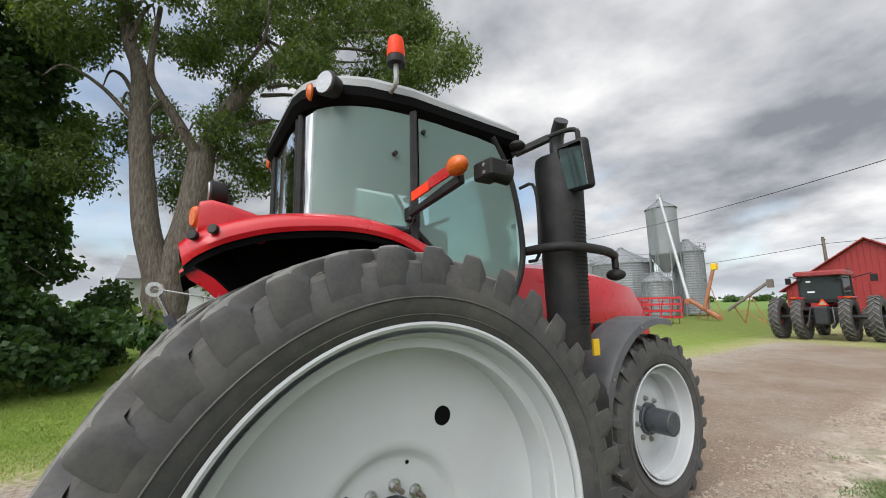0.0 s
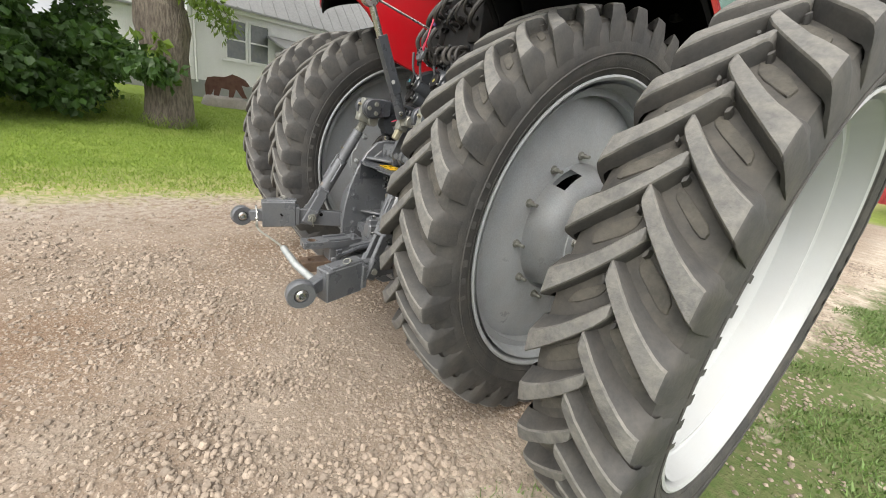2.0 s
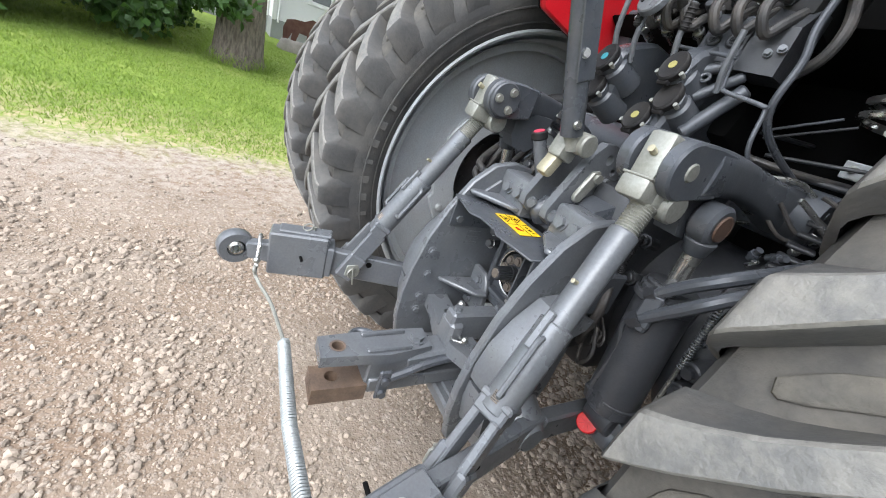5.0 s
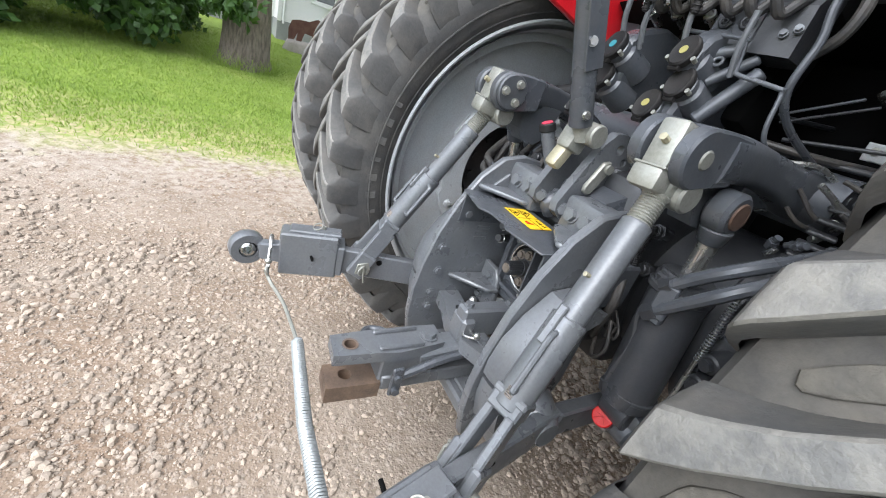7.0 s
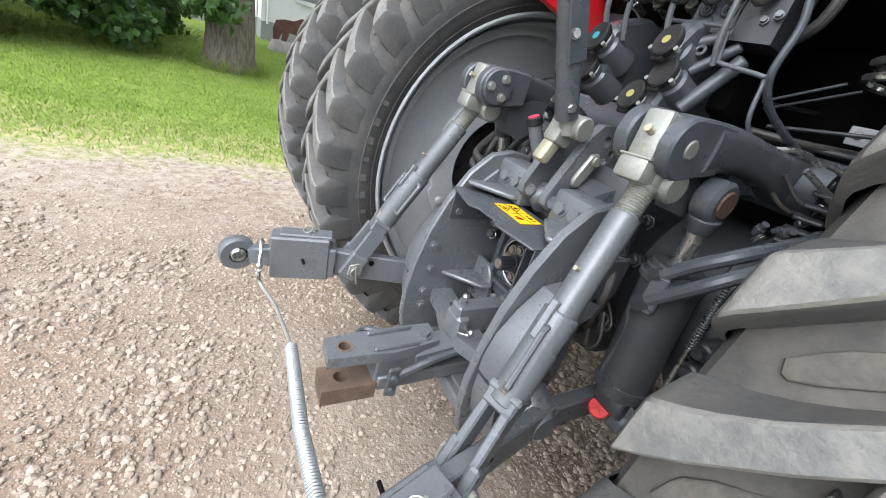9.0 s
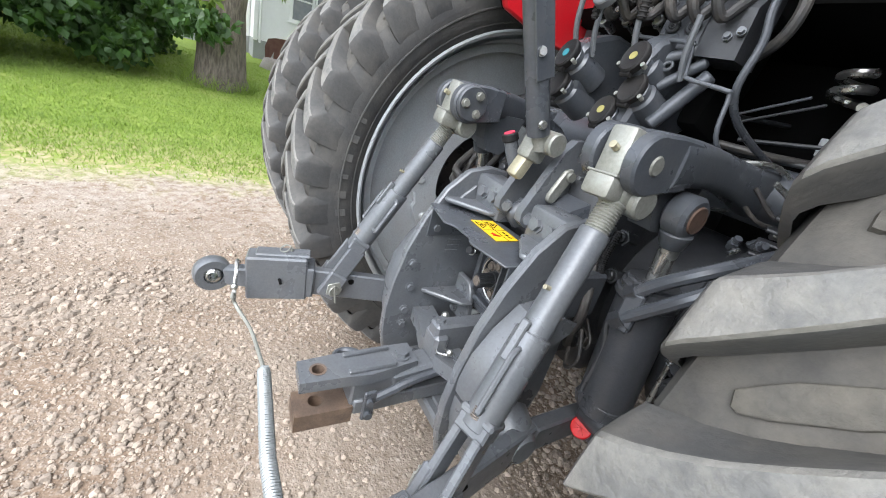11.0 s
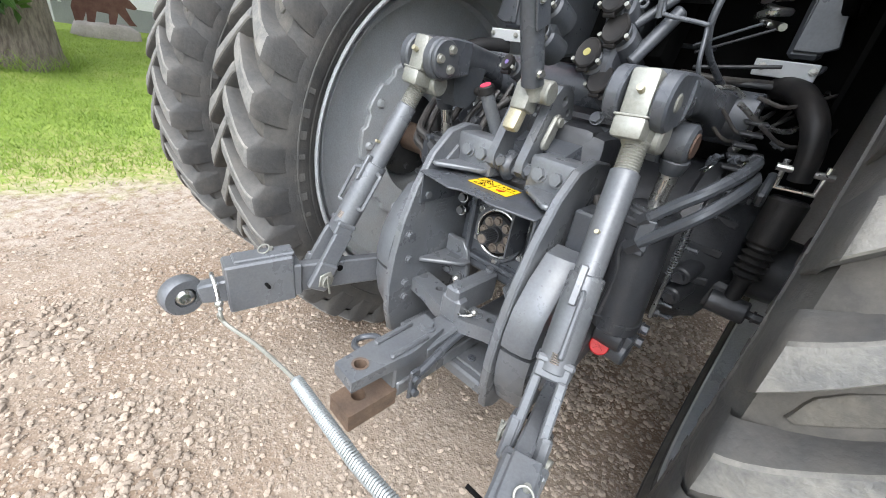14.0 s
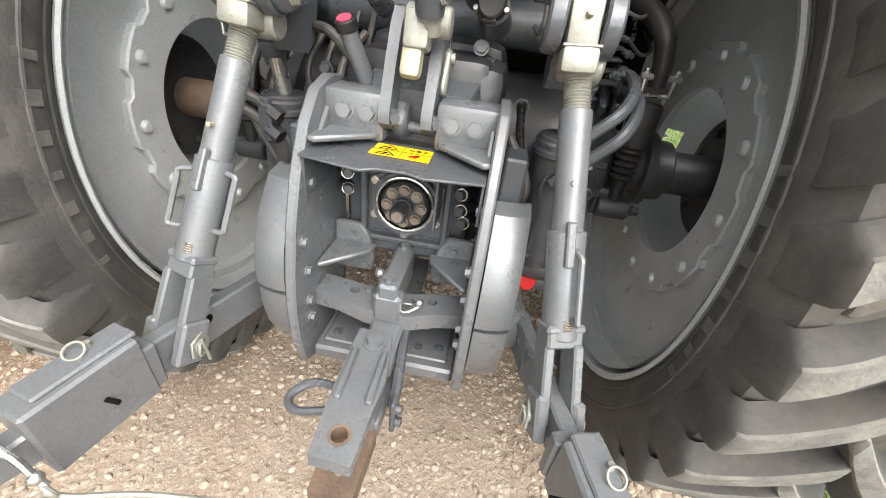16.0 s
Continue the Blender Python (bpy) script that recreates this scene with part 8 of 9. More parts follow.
# coil-sprung cable and lugs on the axle housing beside the ram
bm = bmesh.new()
tube(bm, [(0.455, -0.375, 1.13), (0.459, -0.38, 0.98), (0.462, -0.38, 0.80)], 0.006, 8, smooth=2)
cable = tp("sprung_cable", bm, "steel", "thin cable with a coil sleeve")
for i in range(22):
    bm = bmesh.new()
    ring(bm, (0.455 + 0.0002 * i, -0.376, 1.115 - 0.008 * i), (0.02, 0, -1), 0.0085, 0.0022, 12, 6)
    tp("coil", bm, "grey_link", "", cable)
for z in (0.955, 0.89):
    bm = bmesh.new()
    cyl(bm, (0.50, -0.30, z + 0.02), (0.487, -0.385, z), 0.030, 0.026, 18, 0.005)
    cyl(bm, (0.487, -0.385, z), (0.485, -0.398, z - 0.002), 0.016, seg=6)
    tp("housing_lug", bm, "cast_dark")
# ribbed cable conduit beside the right lift link
bm = bmesh.new()
path_ = [Vector(p) for p in spline([(0.252, -0.47, 1.20), (0.262, -0.50, 1.13), (0.278, -0.505, 1.06), (0.262, -0.50, 0.97), (0.285, -0.49, 0.91)], 14)]
tube(bm, path_, 0.0085, 10, smooth=0)
conduit = tp("conduit", bm, "black_plastic", "ribbed black cable conduit")
for i in range(1, len(path_) - 1):
    bm = bmesh.new()
    ring(bm, path_[i], path_[i + 1] - path_[i - 1], 0.0092, 0.0022, 12, 5)
    tp("conduit_rib", bm, "black_plastic", "", conduit)
for k in (0, 1):
    bm = bmesh.new()
    tube(bm, [(0.285, -0.49, 0.91), (0.318 - 0.02 * k, -0.50, 0.90 - 0.012 * k), (0.320 - 0.01 * k, -0.50, 0.93), (0.27, -0.47, 0.955 - 0.03 * k)], 0.0035, 6, smooth=5)
    tp("cable", bm, "hose", "", conduit)
# bolted hubs on the rock shaft ends
for s in (1, -1):
    bm = bmesh.new()
    cyl(bm, (s * 0.40, -0.185, 1.352), (s * 0.452, -0.185, 1.352), 0.058, 0.054, 28, 0.006)
    cyl(bm, (s * 0.45, -0.185, 1.352), (s * 0.458, -0.185, 1.352), 0.022, seg=18, bevel=0.003)
    hub_ = tp("shaft_hub", bm, "cast_dark", "dark bolted shaft hub")
    for i in range(6):
        bm = bmesh.new()
        bolt(bm, (s * 0.452, -0.185 + 0.039 * math.cos(i * 1.047), 1.352 + 0.039 * math.sin(i * 1.047)), (s, 0, 0), 0.010, 0.010)
        tp("hub_bolt", bm, "grey_link", "", hub_)

# top link, parked upright on its hook
bm = bmesh.new()
lo, hi = Vector((0.035, -0.625, 1.365)), Vector((0.036, -0.862, 1.865))
dd = hi - lo
tube(bm, [lo, lo + dd * 0.72], 0.029, 12, smooth=0)
beam(bm, lo + dd * 0.24 + Vector((0.028, 0, 0)), lo + dd * 0.74 + Vector((0.028, 0, 0)), 0.006, 0.05, bevel=0.001)
toplink = tp("top_link", bm, "grey_paint", "dark grey top link tube")
bm = bmesh.new()
cyl(bm, lo + dd * 0.70, hi - dd * 0.03, 0.017, seg=16)
tp("threaded_end", bm, "steel", "", toplink)
bm = bmesh.new()
t = bmesh.new()
turn(t, [(0.022, -0.018), (0.043, -0.018), (0.047, 0), (0.043, 0.018), (0.022, 0.018)], 28, closed=True)
join(bm, t, Matrix.Translation(hi + dd * 0.04) @ WHEEL)
tp("ball_eye", bm, "steel", "bright steel ball eye", toplink)
bm = bmesh.new()
cyl(bm, (0.036, -0.882, 1.892), (0.06, -0.50, 1.815), 0.006, seg=8)
tp("stay_rod", bm, "steel", "", toplink)
bm = bmesh.new()
box(bm, (0.010, -0.60, 1.33), (0.055, 0.06, 0.075), (-15, 0, 0), bevel=0.012, seg=2)
cyl(bm, (-0.02, -0.585, 1.35), (0.075, -0.585, 1.35), 0.030, seg=20, bevel=0.004)
tube(bm, [(0.035, -0.60, 1.33), (0.035, -0.615, 1.37)], 0.024, 14, smooth=0)
tp("top_link_head", bm, "zinc", "pale zinc-plated top link head", toplink)
bm = bmesh.new()
box(bm, (0.004, -0.622, 1.275), (0.045, 0.035, 0.07), (-25, 0, 0), bevel=0.012, seg=2)
tp("brass_insert", bm, "brass", "", toplink)
bm = bmesh.new()
for x in (0.031,):
    for k in (0.05, 0.34):
        c = lo + dd * k
        bm = bmesh.new()
        bolt(bm, c + Vector((0.03, -0.012, 0)), (1, -0.4, 0), 0.009, 0.010)
        tp("clamp_bolt", bm, "steel", "", toplink)
# mast plates that hold it
for x in (-0.056, 0.043):
    bm = bmesh.new()
    pts = [(-0.53, 1.115), (-0.585, 1.118), (-0.608, 1.135), (-0.612, 1.16), (-0.592, 1.205), (-0.560, 1.275), (-0.530, 1.335), (-0.500, 1.368), (-0.465, 1.372), (-0.425, 1.35), (-0.40, 1.29), (-0.41, 1.24), (-0.47, 1.20), (-0.51, 1.165)]
    plate(bm, pts, 0.026, at_x(x), bevel=0.004, holes=((-0.468, 1.330, 0.015), (-0.435, 1.30, 0.011)))
    mast = tp("top_link_mast", bm, "grey_link", "grey cast mast plate with holes")
    for by, bz, bd in ((-0.585, 1.146, -0.8), (-0.448, 1.268, 0.0)):
        bm = bmesh.new()
        bolt(bm, (x + 0.013, by, bz), (1, bd, 0), 0.015, 0.013)
        tp("mast_bolt", bm, "grey_link", "", mast)
bm = bmesh.new()
plate(bm, [(-0.535, 1.197), (-0.552, 1.205), (-0.553, 1.222), (-0.518, 1.292), (-0.492, 1.298), (-0.480, 1.276), (-0.490, 1.258), (-0.520, 1.203)], 0.014, at_x(0.064), bevel=0.004)
cyl(bm, (0.052, -0.500, 1.277), (0.080, -0.500, 1.277), 0.013, seg=14)
tp("latch_plate", bm, "zinc", "pale zinc-plated latch")
bm = bmesh.new()
loft(bm, [[(x, -0.38, z) for x, z in ((-0.20, 1.10), (0.20, 1.10), (0.17, 1.28), (-0.15, 1.28))], [(x, -0.52, z) for x, z in ((-0.17, 1.08), (0.17, 1.08), (0.13, 1.20), (-0.11, 1.20))]])
cyl(bm, (-0.01, -0.545, 1.12), (0.14, -0.545, 1.11), 0.014, seg=12)
tube(bm, [(-0.03, -0.535, 1.10), (-0.03, -0.56, 1.13), (-0.03, -0.53, 1.16)], 0.022, 10, smooth=3)
cast = tp("hitch_casting", bm, "grey_paint", "grey cast gearbox cover")
for x, z, y in ((-0.09, 1.24, -0.45), (0.10, 1.25, -0.44), (0.13, 1.30, -0.40), (-0.12, 1.14, -0.52), (0.14, 1.14, -0.52)):
    bm = bmesh.new()
    bolt(bm, (x, y, z), (0, -1, 0.4), 0.016, 0.014)
    tp("bolt", bm, "grey_link", "", cast)

# oil filler with red cap
bm = bmesh.new()
tube(bm, [(-0.13, -0.47, 1.14), (-0.135, -0.49, 1.20), (-0.155, -0.525, 1.275), (-0.163, -0.54, 1.312)], 0.021, 14, smooth=4)
fill = tp("oil_filler", bm, "grey_link")
bm = bmesh.new()
cyl(bm, (-0.163, -0.54, 1.310), (-0.168, -0.549, 1.332), 0.026, 0.025, 22, 0.003)
tp("filler_rim", bm, "black_plastic", "", fill)
bm = bmesh.new()
cyl(bm, (-0.168, -0.549, 1.332), (-0.1685, -0.5505, 1.335), 0.017, seg=20)
tp("filler_cap", bm, "pink", "red cap centre", fill)

# hydraulic valve bank with capped couplers
def slab(pts, x0, x1, mat="cast_dark"):
    """Casting cut to a (y, z) outline between two x planes, edges well rounded."""
    b_ = bmesh.new()
    plate(b_, pts, x1 - x0, at_x((x0 + x1) / 2), bevel=0.010)
    return b_


bm = slab([(-0.475, 1.62), (-0.50, 1.585), (-0.505, 1.55), (-0.485, 1.535), (-0.49, 1.47), (-0.50, 1.44), (-0.47, 1.375), (-0.42, 1.36), (-0.22, 1.47), (-0.22, 1.66), (-0.40, 1.66)], 0.108, 0.162)
bank = tp("valve_bank", bm, "grey_paint", "dark grey hydraulic valve bank", None, 30)
bm = slab([(-0.50, 1.61), (-0.53, 1.585), (-0.535, 1.53), (-0.515, 1.52), (-0.52, 1.46), (-0.47, 1.43), (-0.26, 1.46), (-0.24, 1.62), (-0.42, 1.64)], -0.062, -0.008)
tp("valve_slice", bm, "grey_paint", "", bank, 30)
# black filler block carries the dark gap behind the valves
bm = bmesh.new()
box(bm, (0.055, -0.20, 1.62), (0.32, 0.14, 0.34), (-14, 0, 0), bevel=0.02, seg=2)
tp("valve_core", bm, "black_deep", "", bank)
for p0, p1, rr in (((0.185, -0.44, 1.45), (0.252, -0.40, 1.575), 0.017), ((0.140, -0.44, 1.585), (0.215, -0.41, 1.622), 0.013), ((0.165, -0.44, 1.53), (0.235, -0.405, 1.60), 0.012)):
    bm = bmesh.new()
    cyl(bm, p0, p1, rr, seg=18, bevel=0.004)
    tp("spool_tube", bm, "grey_paint", "", bank)
bm = bmesh.new()
ring(bm, (0.172, -0.442, 1.577), (0.1, -1, 0.5), 0.010, 0.004, 18, 8)
tp("port_boss", bm, "grey_paint", "", bank)
bm = bmesh.new()
box(bm, (0.155, -0.395, 1.662), (0.115, 0.05, 0.115), (-10, 0, 0), bevel=0.008)
top_block = tp("solenoid_block", bm, "grey_paint", "", bank)
for x in (0.132, 0.180):
    bm = bmesh.new()
    ring(bm, (x, -0.424, 1.662), (0, -1, 0.2), 0.012, 0.005, 20, 8)
    ring(bm, (x, -0.426, 1.662), (0, -1, 0.2), 0.005, 0.002, 16, 6)
    tp("port_ring", bm, "cast_dark", "", top_block)
bm = bmesh.new()
loft(bm, [[(x, -0.43 + k, 1.605), (x, -0.43 + k, 1.70), (x, -0.39 + k, 1.745), (x, -0.33, 1.745), (x, -0.33, 1.60)] for x, k in ((0.214, 0.0), (0.292, 0.015))])
side_b = tp("valve_bracket", bm, "cast_dark", "", bank)
for x, z in ((0.262, 1.645), (0.285, 1.655)):
    bm = bmesh.new()
    bolt(bm, (x, -0.424, z), (0.2, -1, 0.3), 0.007, 0.010)
    tp("bolt", bm, "grey_link", "", side_b)
# thin rods and pale pipe ends in the dark behind the arm
for p0, p1, rr, m_ in (((0.28, -0.28, 1.50), (0.43, -0.28, 1.565), 0.003, "cast_dark"), ((0.27, -0.28, 1.515), (0.40, -0.28, 1.575), 0.003, "grey_paint"), ((0.27, -0.20, 1.47), (0.46, -0.14, 1.50), 0.005, "cast_dark"), ((0.27, -0.22, 1.44), (0.46, -0.14, 1.45), 0.007, "cast_dark")):
    bm = bmesh.new()
    cyl(bm, p0, p1, rr, seg=14, bevel=0.001)
    tp("control_rod" if rr < 0.008 else "pipe_end", bm, m_)
for i in range(9):
    bm = bmesh.new()
    x = -0.10 + i * 0.028 + (0.0 if i % 2 else 0.006)
    z = 1.66 + 0.035 * (i % 3)
    cyl(bm, (x, -0.36, z), (x + 0.004, -0.45 - 0.01 * (i % 2), z + 0.03), 0.011, 0.009, 10, 0.002)
    cyl(bm, (x + 0.002, -0.40, z + 0.012), (x + 0.004, -0.415, z + 0.017), 0.015, seg=6)
    tp("hydraulic_fitting", bm, "cast_dark" if i % 3 else "steel", "", bank)


def coupler(p, cap, r=0.036):
    """Hose coupler: grey body, stepped collar, black flip cap on two screws with a small colour dot."""
    p = Vector(p)
    d = Vector((-0.08, -0.88, 0.36)).normalized()
    o = Vector((1, 0, 0)).cross(d).normalized()
    w = d.cross(o)
    bm = bmesh.new()
    cyl(bm, p - d * 0.115, p - d * 0.022, r * 1.12, r * 1.04, 24, 0.008)
    cyl(bm, p - d * 0.024, p - d * 0.004, r * 0.90, r * 0.90, 20, 0.003)
    c = tp("coupler", bm, "grey_paint", "", bank)
    bm = bmesh.new()
    loft(bm, [[p + d * h + o * (r * k * 1.10 * math.cos(g)) + w * (r * k * 0.88 * math.sin(g)) for g in (2 * math.pi * q / 24 for q in range(24))] for h, k in ((-0.006, 0.92), (0.0, 1.0), (0.010, 0.98), (0.014, 0.88), (0.012, 0.66), (0.0125, 0.2))])
    cyl(bm, p + o * r * 1.05 - w * 0.014, p + o * r * 1.05 + w * 0.014, 0.007, seg=8)
    cap_ = tp("dust_cap", bm, "black_plastic", "black flip cap", c)
    for q in (-1, 1):
        bm = bmesh.new()
        u = (o * 0.45 + w * 0.95 * q) * r
        cyl(bm, p + u - d * 0.006, p + u + d * 0.008, 0.0055, seg=8)
        tp("screw", bm, "zinc", "", c)
    if cap:
        bm = bmesh.new()
        cyl(bm, p + d * 0.0120, p + d * 0.0138, r * 0.27, seg=16)
        tp("cap_mark", bm, cap, "", c)


for p, cap in (((0.130, -0.500, 1.575), "olive_cap"), ((0.150, -0.495, 1.512), None), ((0.105, -0.510, 1.452), "olive_cap"), ((0.145, -0.485, 1.398), None), ((-0.035, -0.545, 1.560), "teal_cap"), ((-0.045, -0.535, 1.490), None), ((-0.125, -0.515, 1.40), "purple_cap")):
    coupler(p, cap, 0.022 if cap == "purple_cap" else 0.036)
rng_ = random.Random(12)
for i in range(3):
    bm = bmesh.new()
    x = -0.06 + i * 0.055
    tube(bm, [(x, -0.44, 1.70), (x + 0.01, -0.50, 1.72), (x + 0.015, -0.53, 1.77), (x + 0.02, -0.50, 1.83)], 0.012, 8, smooth=4)
    tp("lever", bm, "hose", "", bank)
for x, y, z in ((0.0, -0.52, 1.62), (-0.06, -0.53, 1.64), (0.10, -0.50, 1.64), (0.22, -0.47, 1.60)):
    bm = bmesh.new()
    tube(bm, [(x, y + 0.02, z - 0.05), (x, y, z), (x + 0.005, y - 0.01, z + 0.07)], 0.007, 8, smooth=3)
    tp("release_lever", bm, "grey_link", "", bank)
bm = bmesh.new()
cyl(bm, (0.02, -0.53, 1.70), (0.018, -0.548, 1.706), 0.040, 0.038, 26, 0.003)
disc = tp("trailer_socket", bm, "grey_link", "round grey trailer socket cap", bank)
for i in range(7):
    bm = bmesh.new()
    a = 2 * math.pi * i / 7
    k = 0.023 if i else 0
    cyl(bm, (0.018 + k * math.cos(a), -0.547, 1.706 + k * math.sin(a)), (0.018 + k * math.cos(a), -0.552, 1.7075 + k * math.sin(a)), 0.005, seg=8)
    tp("contact", bm, "black_plastic", "", disc)
bm = bmesh.new()
tube(bm, [(0.105, -0.545, 1.86), (0.10, -0.56, 1.79), (0.085, -0.565, 1.735), (0.07, -0.56, 1.715), (0.065, -0.56, 1.735), (0.085, -0.56, 1.76)], 0.0045, 6, smooth=4)
tp("pull_cord", bm, "pink", "bright red pull cord", bank)
# upper bank above the couplers: black manifold, looped hoses and fittings
bm = bmesh.new()
box(bm, (0.07, -0.28, 1.88), (0.44, 0.18, 0.34), (-10, 0, 0), bevel=0.02, seg=2)
box(bm, (-0.06, -0.36, 1.80), (0.12, 0.12, 0.20), bevel=0.015, seg=2)
box(bm, (0.27, -0.36, 1.90), (0.10, 0.10, 0.24), bevel=0.015, seg=2)
upper = tp("upper_manifold", bm, "black_plastic", "black manifold above the couplers", bank)
for i in range(6):
    x = -0.05 + 0.052 * i + (0.02 if i > 2 else 0)
    bm = bmesh.new()
    tube(bm, [(x, -0.36, 1.76), (x + 0.004, -0.45, 1.745), (x + 0.010, -0.478, 1.705), (x + 0.022, -0.455, 1.672), (x + 0.034, -0.43, 1.70), (x + 0.036, -0.38, 1.74)], 0.011, 10, smooth=5)
    tp("looped_hose", bm, "hose", "", upper)
    bm = bmesh.new()
    cyl(bm, (x, -0.365, 1.762), (x + 0.002, -0.405, 1.756), 0.015, seg=6)
    tp("hose_nut", bm, "cast_dark" if i % 2 else "steel", "", upper)
rng_ = random.Random(44)
for i in range(14):
    x, z = rng_.uniform(-0.11, 0.29), rng_.uniform(1.80, 2.02)
    bm = bmesh.new()
    cyl(bm, (x, -0.36, z), (x + rng_.uniform(-0.01, 0.01), -0.42 - rng_.uniform(0, 0.03), z + 0.01), 0.012, 0.010, 12, 0.002)
    cyl(bm, (x, -0.39, z), (x, -0.402, z + 0.001), 0.017, seg=6)
    tp("hydraulic_fitting", bm, rng_.choice(("cast_dark", "cast_dark", "black_plastic", "steel")), "", upper)
for i in range(7):
    x, z = -0.10 + 0.06 * i, 1.84 + 0.03 * (i % 3)
    bm = bmesh.new()
    tube(bm, [(x, -0.38, z), (x + 0.02, -0.45, z + 0.02), (x + 0.05, -0.46, z + 0.07), (x + 0.06, -0.40, z + 0.14), (x + 0.07, -0.25, z + 0.20)], rng_.choice((0.007, 0.010, 0.013)), 8, smooth=5)
    tp("hose", bm, "hose", "", upper)
for i, m_ in enumerate(("olive_cap", "teal_cap", "purple_cap")):
    bm = bmesh.new()
    cyl(bm, (-0.13 + 0.035 * i, -0.41, 1.83 + 0.02 * i), (-0.13 + 0.035 * i, -0.428, 1.833 + 0.02 * i), 0.010, seg=12)
    tp("colour_tag", bm, m_, "", upper)
# ribbed tips of the two release levers
for x, y, z in ((-0.005, -0.53, 1.645), (0.105, -0.505, 1.652)):
    bm = bmesh.new()
    cyl(bm, (x, y, z), (x + 0.004, y - 0.008, z + 0.055), 0.009, 0.010, 12, 0.003)
    for k in range(5):
        ring(bm, (x + 0.0008 * k, y - 0.0016 * k, z + 0.008 + 0.009 * k), (0.07, -0.15, 1), 0.010, 0.002, 12, 5)
    tp("lever_grip", bm, "black_plastic", "", bank)
# bent steel pipes beside the valves
for pts, r, mat in (([(0.06, -0.44, 1.64), (0.083, -0.445, 1.632), (0.205, -0.45, 1.625), (0.216, -0.45, 1.615), (0.226, -0.45, 1.566), (0.236, -0.448, 1.556), (0.318, -0.44, 1.545), (0.327, -0.435, 1.535), (0.345, -0.43, 1.445), (0.37, -0.28, 1.40), (0.40, -0.1, 1.38)], 0.005, "grey_paint"),
                    ([(0.314, -0.40, 1.78), (0.319, -0.42, 1.70), (0.331, -0.42, 1.638), (0.327, -0.42, 1.545), (0.34, -0.34, 1.48), (0.38, -0.1, 1.40)], 0.008, "grey_paint"),
                    ([(0.30, -0.32, 1.80), (0.34, -0.36, 1.72), (0.33, -0.36, 1.66), (0.28, -0.34, 1.62)], 0.012, "hose"),
                    ([(0.26, -0.26, 1.45), (0.36, -0.20, 1.45), (0.46, -0.05, 1.46), (0.5, 0.3, 1.46)], 0.009, "hose"),
                    ([(0.24, -0.30, 1.42), (0.34, -0.26, 1.42), (0.44, -0.10, 1.40), (0.5, 0.2, 1.42)], 0.007, "hose"),
                    ([(-0.18, -0.46, 1.24), (-0.25, -0.46, 1.30), (-0.38, -0.36, 1.27), (-0.43, -0.40, 1.15), (-0.41, -0.48, 1.05)], 0.013, "hose"),
                    ([(-0.44, -0.40, 1.28), (-0.47, -0.44, 1.18), (-0.46, -0.48, 1.08), (-0.40, -0.50, 0.98), (-0.36, -0.48, 0.90)], 0.012, "hose"),
                    ([(0.24, -0.50, 1.12), (0.30, -0.55, 1.02), (0.28, -0.53, 0.92), (0.25, -0.48, 0.86)], 0.012, "hose"),
                    ([(0.30, -0.52, 0.95), (0.33, -0.53, 0.88), (0.30, -0.52, 0.83), (0.26, -0.48, 0.86)], 0.005, "hose"),
                    ([(-0.16, -0.42, 1.30), (-0.20, -0.46, 1.24), (-0.21, -0.48, 1.16), (-0.18, -0.47, 1.06)], 0.011, "hose")):
    bm = bmesh.new()
    tube(bm, pts, r, 10, smooth=6)
    tp("hose" if mat == "hose" else "bent_pipe", bm, mat)
for i, (x, y, z, a) in enumerate(((0.38, 0.05, 1.44, 0.2), (0.36, 0.0, 1.36, -0.1), (0.30, 0.1, 1.52, 0.3), (0.46, 0.15, 1.34, 0.1))):
    bm = bmesh.new()
    cyl(bm, (x - 0.25, y - 0.3, z), (x + 0.25, y + 0.5, z + 0.03 + a * 0.1), 0.007, seg=8)
    tp("control_rod", bm, "cast_dark")

rng_ = random.Random(31)
for i in range(9):
    bm = bmesh.new()
    x0, z0 = 0.27 + 0.03 * i, 1.34 + 0.02 * (i % 4)
    tube(bm, [(x0 - 0.02, -0.30, z0 + 0.02), (x0 + 0.04, -0.24 + rng_.uniform(-0.02, 0.02), z0 + rng_.uniform(-0.05, 0.03)), (x0 + 0.10, -0.12, z0 + rng_.uniform(-0.04, 0.06)), (x0 + 0.12, 0.08, z0 + rng_.uniform(0.0, 0.1))], rng_.choice((0.005, 0.007, 0.010)), 8, smooth=5)
    tp("hose", bm, "hose" if i % 3 else "steel")
for i in range(4):
    bm = bmesh.new()
    x0 = -0.30 + 0.05 * i
    tube(bm, [(x0, -0.36, 1.28 + 0.03 * i), (x0 - 0.02, -0.42, 1.20), (x0 - 0.01, -0.40, 1.10), (x0 + 0.02, -0.34, 1.02)], 0.009, 8, smooth=5)
    tp("hose", bm, "hose")
for x, z in ((-0.255, 1.20), (-0.24, 1.10), (0.255, 1.18), (0.27, 1.08)):
    bm = bmesh.new()
    cyl(bm, (x, -0.40, z), (x, -0.47, z + 0.01), 0.016, 0.014, 14, 0.003)
    cyl(bm, (x, -0.44, z + 0.005), (x, -0.455, z + 0.007), 0.021, seg=6)
    tp("pressure_switch", bm, "cast_dark")

